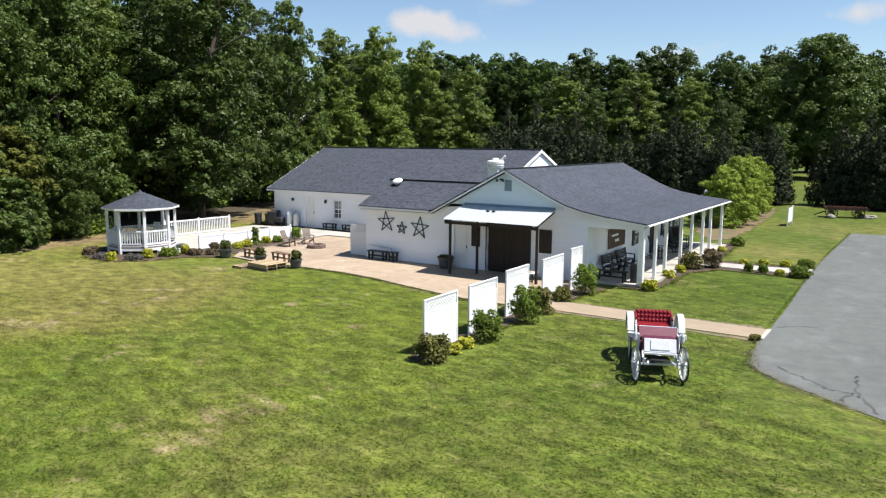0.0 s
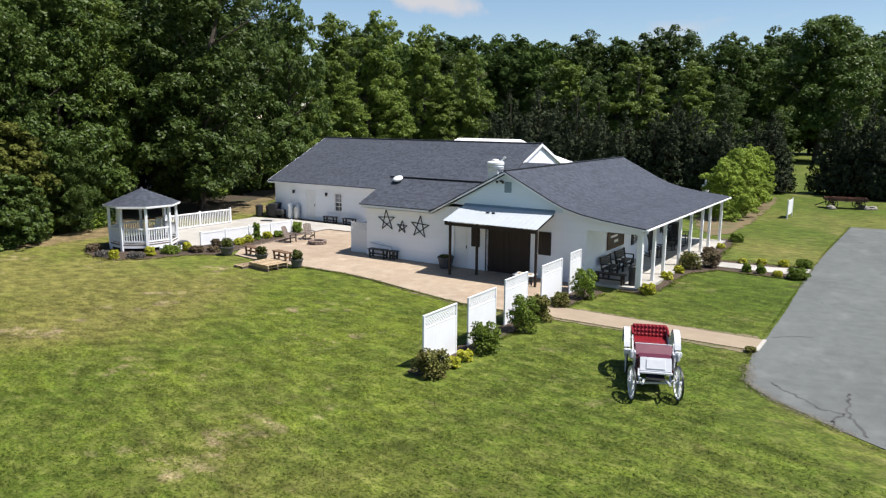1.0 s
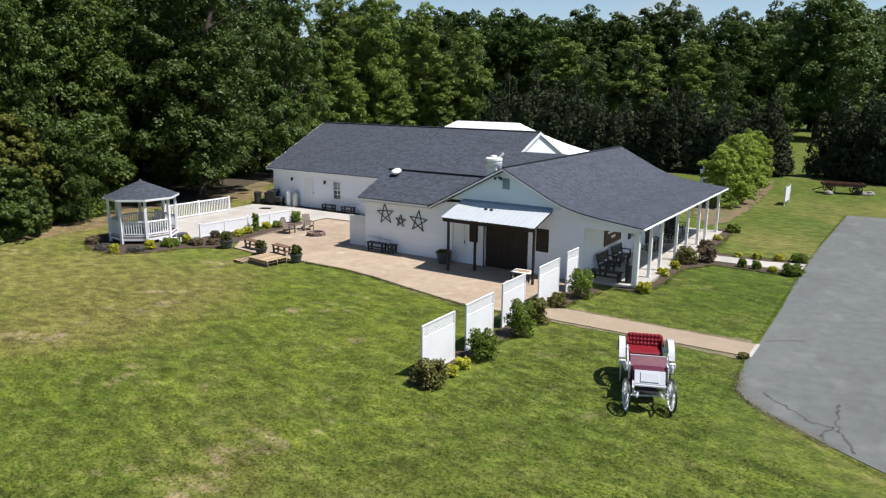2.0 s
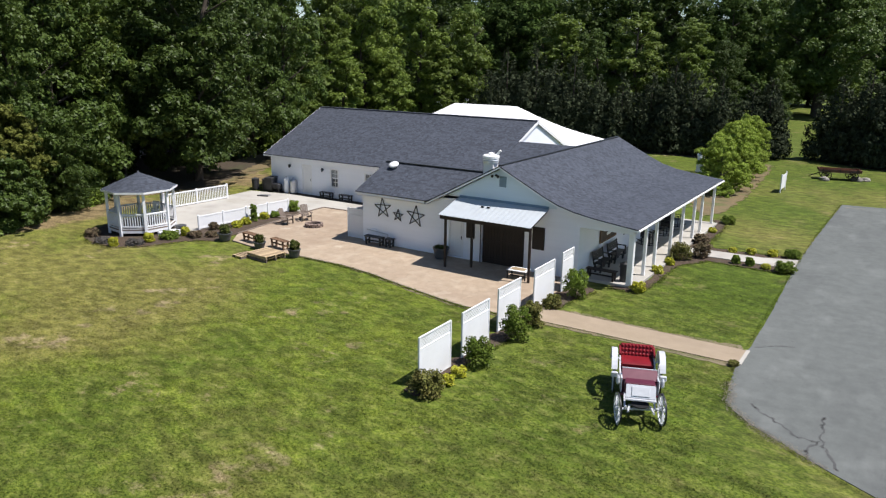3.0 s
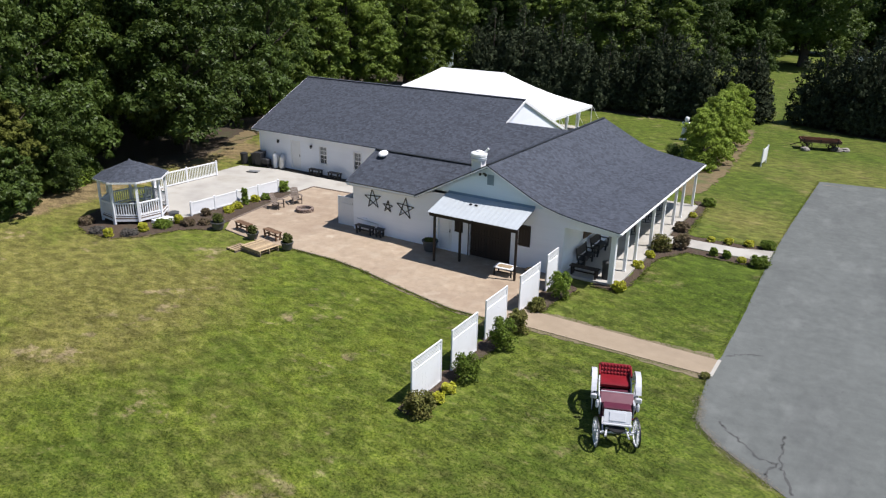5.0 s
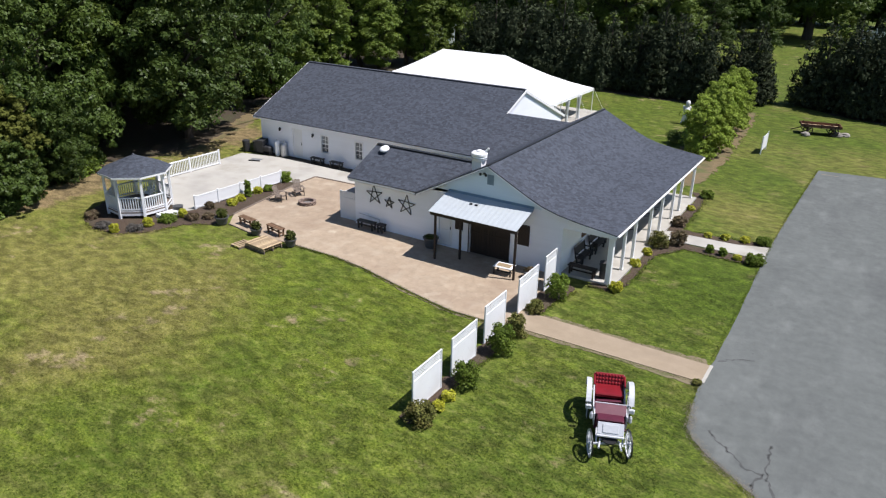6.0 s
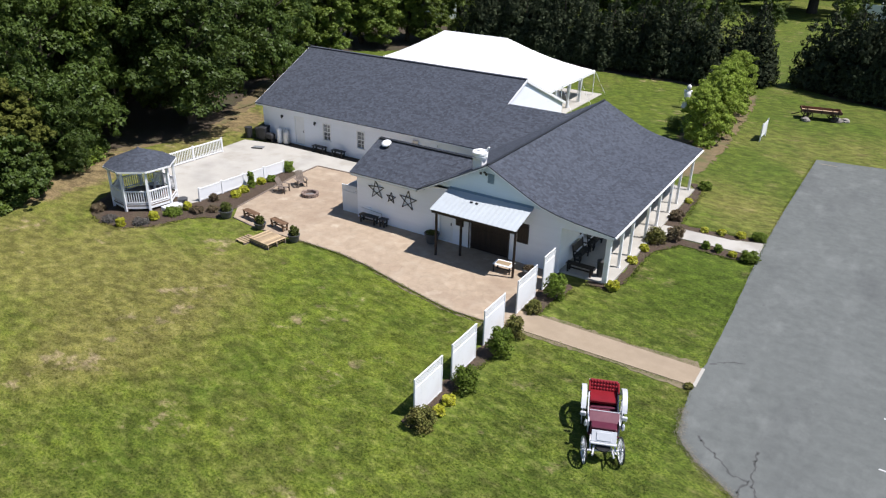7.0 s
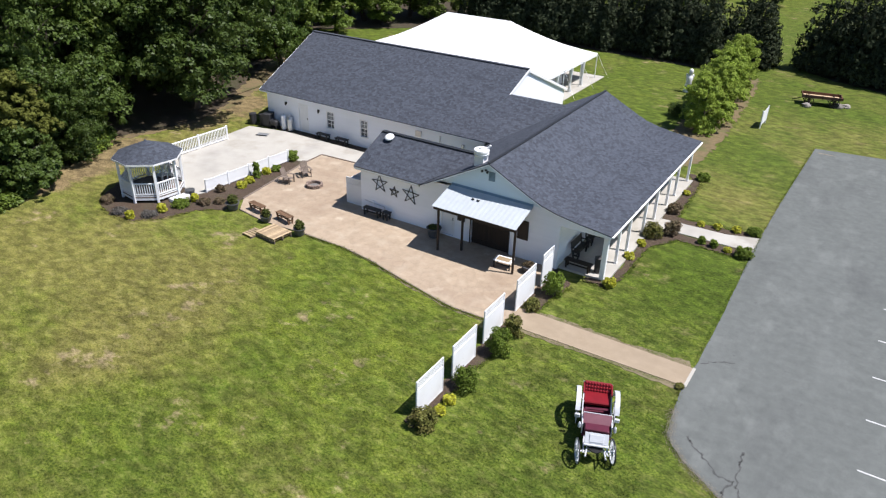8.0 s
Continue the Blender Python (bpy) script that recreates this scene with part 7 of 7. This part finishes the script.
def shrub(x, y, w, h, material, label, seed, z=0.02, name="shrub", size=0.055, count=1500):
    ob = thing(name, label, "shrub", pose(x, y, z))
    part("foliage", shrub_mesh(seed, w, h, count, size, material), material, ob, kind="stuff")
    s = Shape()
    r2 = random.Random(seed)
    for k in range(5):
        s.rod((0, 0, 0), (r2.uniform(-0.4, 0.4) * w, r2.uniform(-0.4, 0.4) * w, h * 0.7), 0.014, 0.005, 5)
    part("stem", s, BARK, ob)
    return ob


RUS, GRN, GLD, GRY = "russet-leaved shrub in the mulch bed", "round green shrub in the mulch bed", "small golden shrub in the mulch bed", "low grey lavender clump in the mulch bed"
shrubs = [(-10.9, 16.6, 0.52, 0.68, SHRUBOLIVE, "olive shrub with bronze tips in the mulch bed"), (-10.8, 17.5, 0.24, 0.28, SHRUBGOLD, GLD), (-10.82, 18.2, 0.24, 0.28, SHRUBGOLD, GLD), (-10.75, 19.3, 0.58, 0.85, SHRUB, GRN),
          (-10.7, 21.9, 0.52, 1.15, SHRUB, "tall upright green shrub in the mulch bed"), (-10.85, 23.5, 0.46, 0.88, SHRUBOLIVE, "olive shrub with bronze tips in the mulch bed"), (-11.05, 25.75, 0.40, 0.52, SHRUBOLIVE, "olive shrub with bronze tips in the mulch bed"),
          (-10.78, 27.45, 0.56, 1.12, SHRUB, "tall upright green shrub in the mulch bed"), (-8.85, 29.7, 0.32, 0.42, SHRUBGOLD, GLD), (-9.0, 32.95, 0.26, 0.36, SHRUBGOLD, GLD), (-8.95, 34.75, 0.26, 0.34, SHRUBGOLD, GLD),
          (-8.8, 36.1, 0.56, 0.80, SHRUBOLIVE, "olive-brown shrub in the mulch bed"), (-7.95, 37.0, 0.46, 0.74, SHRUBRED, RUS), (-6.3, 36.85, 0.22, 0.4, SHRUB, GRN), (-14.2, 58.6, 0.75, 1.0, LEAFDARK, "dark green bush beside the young trees")]
more = [(-5.65, 36.8, 0.22, 0.42, SHRUB, GRN), (-4.9, 36.7, 0.22, 0.26, SHRUBGOLD, GLD), (-4.05, 36.6, 0.5, 0.5, SHRUB, GRN), (-6.9, 39.1, 0.22, 0.26, SHRUBGOLD, GLD), (-6.0, 39.2, 0.25, 0.3, SHRUBGOLD, GLD),
        (-5.0, 39.4, 0.26, 0.32, SHRUBGOLD, GLD), (-4.1, 39.6, 0.45, 0.42, SHRUB, GRN), (-8.55, 45.9, 0.42, 0.5, SHRUB, GRN), (-8.75, 40.6, 0.3, 0.3, SHRUBRED, RUS), (-8.75, 39.85, 0.42, 0.5, SHRUBRED, RUS), (-8.8, 43.0, 0.25, 0.28, SHRUBGOLD, GLD),
        (-34.63, 21.5, 0.46, 0.30, SHRUBGREY, GRY), (-36.4, 22.0, 0.42, 0.42, SHRUBRED, RUS), (-33.6, 21.4, 0.26, 0.44, SHRUBGOLD, GLD), (-32.95, 22.2, 0.46, 0.30, SHRUBGREY, GRY)]
third = [(-32.85, 22.98, 0.28, 0.46, SHRUBGOLD, GLD), (-32.6, 24.05, 0.52, 0.42, SHRUB, GRN), (-32.45, 24.95, 0.26, 0.46, SHRUBGOLD, GLD), (-31.75, 25.0, 0.42, 0.34, SHRUBRED, RUS), (-31.15, 25.6, 0.34, 0.30, SHRUBRED, RUS),
         (-32.3, 26.75, 0.28, 0.40, SHRUBRED, RUS), (-31.75, 28.0, 0.36, 0.36, SHRUBGOLD, "round yellow-green shrub in the mulch bed"), (-31.85, 28.75, 0.30, 0.42, SHRUBGOLD, GLD), (-32.1, 29.6, 0.24, 0.95, SHRUB, "slim upright shrub in the mulch bed"),
         (-32.05, 30.4, 0.28, 0.38, SHRUBGOLD, GLD), (-31.9, 31.15, 0.34, 0.36, SHRUB, GRN), (-32.3, 33.1, 0.40, 0.62, SHRUB, "clipped round green shrub at the end of the fence"), (-3.78, 23.98, 0.17, 0.16, SHRUBOLIVE, "small low bush at the end of the walkway")]
for k, (x, y, w, h, material, label) in enumerate(shrubs + more + third):
    shrub(x, y, w * 1.1, h * 1.12, material, label, 200 + k, size=0.046, count=2800)


def potted(x, y, r, seed, h=0.42, plant_h=0.5):
    ob = thing("potted_shrub", "green shrub in a dark round pot on the patio", "potted plant", pose(x, y, 0.04), "pots round the patio")
    part("pot", Shape().turned([(r * 0.7, 0), (r * 0.75, 0.03), (r, h - 0.06), (r * 1.1, h - 0.05), (r * 1.1, h), (r * 0.92, h), (r * 0.9, h - 0.05)], n=20), POT, ob)
    part("soil", Shape().turned([(r * 0.9, 0), (0, 0.02)], (0, 0, h - 0.06), 16, closed=False), MULCH, ob)
    part("foliage", shrub_mesh(seed, r * 1.05, plant_h, 1000, 0.045, POTLEAF), POTLEAF, ob, m=pose(0, 0, h - 0.08), kind="stuff")


potted(-29.85, 25.45, 0.36, 301, 0.42, 0.58)
potted(-27.2, 25.4, 0.30, 302, 0.34, 0.48)
potted(-24.6, 25.22, 0.30, 303, 0.40, 0.56)
potted(-18.6, 29.2, 0.38, 304, 0.55, 0.2)
clutter = thing("garden_urn", "dark low planter with clutter by the house wall", "planter", pose(-12.7, 28.7, 0.04, 0, 0, 20))
part("urn", Shape().turned([(0.2, 0), (0.32, 0.2), (0.36, 0.34), (0.3, 0.36)], n=14), POT, clutter)
part("foliage", shrub_mesh(305, 0.34, 0.3, 600, 0.05, SHRUBRED), SHRUBRED, clutter, m=pose(0, 0, 0.3), kind="stuff")


# undergrowth along the edge of the woods
for k in range(46):
    f = k / 45
    pts = [(-41.5, 10), (-41.2, 18), (-44.0, 25.5), (-47.5, 28), (-51.5, 31), (-53.0, 44), (-54.0, 52), (-57, 62)]
    i = min(len(pts) - 2, int(f * (len(pts) - 1)))
    g = f * (len(pts) - 1) - i
    x = pts[i][0] + (pts[i + 1][0] - pts[i][0]) * g + rnd.uniform(-2.2, 0.6)
    y = pts[i][1] + (pts[i + 1][1] - pts[i][1]) * g + rnd.uniform(-0.8, 0.8)
    b = shrub(x, y, rnd.uniform(0.9, 1.7), rnd.uniform(0.9, 2.6), (LEAF, LEAFDARK, SHRUB)[k % 3], "wild green bush at the edge of the woods", 400 + k, name="bush", size=0.15, count=1300)
    b["group"] = "undergrowth of the woods"

for k, (x, y, radius, high) in enumerate(((-40.5, 18.6, 0.8, 0.7), (-40.9, 19.9, 0.7, 0.8), (-40.3, 17.4, 0.7, 0.6), (-41.9, 21.6, 0.9, 1.2), (-44.4, 27.0, 0.9, 1.3), (-45.6, 28.6, 0.8, 1.0))):
    b = shrub(x, y, radius, high, (LEAFBRIGHT, LEAF)[k % 2], "low leafy bush at the foot of the trees", 470 + k, name="bush", size=0.11, count=1300)
    b["group"] = "undergrowth of the woods"

# short blades that stand out of the lawn
r = np.random.RandomState(77)


def tufts(x0, x1, y0, y1, count):
    x, y = r.uniform(x0, x1, count), r.uniform(y0, y1, count)
    clump = np.array([noise.noise((a * 0.9, b * 0.9, 0)) + 0.6 * noise.noise((a * 3.1, b * 3.1, 4)) for a, b in zip(x, y)])
    keep = (clump > r.uniform(-1.4, 0.9, count)) & (np.hypot(x, y) < 36 - 14 * r.uniform(size=count) ** 2)
    keep &= ~((x > -11.8) & (x < -10.2) & (y > 15.9)) & ~((x > -3.5) & (y > 18.2 - (x + 3.4) * 0.55))
    edge = np.interp(x, [-29.5, -24.8, -21.8, -17.7, -15.4, -12.6, -11.7, -2], [25.4, 25.2, 25.2, 24.3, 23.8, 23.6, 23.8, 23.9])
    keep &= (y < edge - 0.1) | (y > 25.6)
    x, y = x[keep], y[keep]
    n = len(x)
    h = r.uniform(0.02, 0.06, n)
    c = np.stack([x, y, r.uniform(0.008, 0.02, n)], axis=1)
    along = np.stack([r.normal(size=n) * 0.7, r.normal(size=n) * 0.7, r.uniform(0.5, 1.4, n)], axis=1)
    nrm = np.stack([r.normal(size=n) * 0.25 + 0.25, r.normal(size=n) * 0.25 - 0.15, np.ones(n)], axis=1)
    return leaves(c, nrm, h, r, 0.20, 0.05, along)


def verge(points, per_metre, spread, low=0.03, high=0.085):
    """Longer blades left standing along an edge."""
    out = []
    for (x0, y0), (x1, y1) in zip(points, points[1:]):
        n = int(math.hypot(x1 - x0, y1 - y0) * per_metre)
        f = r.uniform(size=n)
        wave = np.array([noise.noise(((x0 + (x1 - x0) * k) * 1.7, (y0 + (y1 - y0) * k) * 1.7, 9)) for k in f])
        keep = wave > r.uniform(-0.9, 0.5, n)
        f = f[keep]
        n = len(f)
        out.append(np.stack([x0 + (x1 - x0) * f + r.normal(size=n) * spread, y0 + (y1 - y0) * f + r.normal(size=n) * spread, r.uniform(0.03, 0.05, n)], axis=1))
    c = np.concatenate(out)
    n = len(c)
    along = np.stack([r.normal(size=n), r.normal(size=n), r.uniform(0.1, 0.9, n)], axis=1)
    nrm = np.stack([r.normal(size=n) * 0.4, r.normal(size=n) * 0.4, np.ones(n)], axis=1)
    return leaves(c, nrm, r.uniform(low, high, n), r, 0.22, 0.05, along)


q = np.concatenate([tufts(-30, 3, 4, 25.4, 310000), tufts(-9.9, -3.9, 25.7, 35.8, 24000),
                    verge([(x, y - 0.1) for x, y in patio_edge[:8]], 260, 0.06), verge([(-11.0, 23.95), (-3.8, 24.03)], 100, 0.06, 0.015, 0.045), verge([(-10.5, 25.66), (-3.75, 25.62)], 100, 0.06, 0.015, 0.045),
                    verge([(-10.1, 29.5), (-8.8, 29.35), (-8.5, 31.5), (-8.55, 34.5), (-7.55, 36.4), (-3.9, 36.25)], 160, 0.08), verge([(-37.9, 22.8), (-36.6, 21.5), (-34.9, 20.95), (-33.2, 21.1), (-32.0, 22.5), (-31.4, 24.1), (-30.3, 25.0)], 150, 0.10),
                    verge([(-3.8, 39.85), (-5.6, 39.5), (-8.25, 39.45), (-8.5, 45.7)], 120, 0.08), verge([(-10.75, 16.5), (-11.0, 17.6), (-11.05, 18.5), (-10.8, 19.3), (-11.05, 20.3), (-10.8, 21.5), (-10.9, 23.9)], 160, 0.07), verge([(-10.8, 25.6), (-10.6, 27.0), (-10.3, 28.6)], 160, 0.07),
                    verge([(-3.72, 26.0), (-3.72, 37.0), (-3.75, 39.5), (-3.7, 45.0), (-3.35, 57.0)], 120, 0.05, 0.02, 0.055), verge([(-3.74, 24.0), (-3.62, 22.4), (-3.45, 21.1), (-3.1, 20.57), (-2.55, 19.97), (-1.85, 19.5), (-0.45, 18.5), (3.0, 16.5), (9.0, 12.9)], 130, 0.05, 0.02, 0.05)])
along_x = np.interp(r.uniform(size=2600), [0, 0.35, 0.6, 1], [0, 1, 2, 3])
c = np.stack([np.interp(along_x, [0, 1, 2, 3], [-3.6, -3.3, -2.4, -0.6]) + r.normal(size=2600) * 0.10, np.interp(along_x, [0, 1, 2, 3], [22.6, 20.95, 19.95, 18.72]) + r.normal(size=2600) * 0.10, r.uniform(0.024, 0.032, 2600)], axis=1)
pebbles = tri_leaves(c, np.stack([r.normal(size=2600) * 0.3, r.normal(size=2600) * 0.3, np.ones(2600)], axis=1), r.uniform(0.008, 0.026, 2600), r)
whole("gravel", quad_mesh("gravel", pebbles, GRAVEL), GRAVEL, "pale loose gravel along the corner of the asphalt", "gravel", kind="stuff")
whole("grass", quad_mesh("grass", q, GRASS), GRASS, "short green and yellow grass blades of the lawn", "grass", kind="stuff")
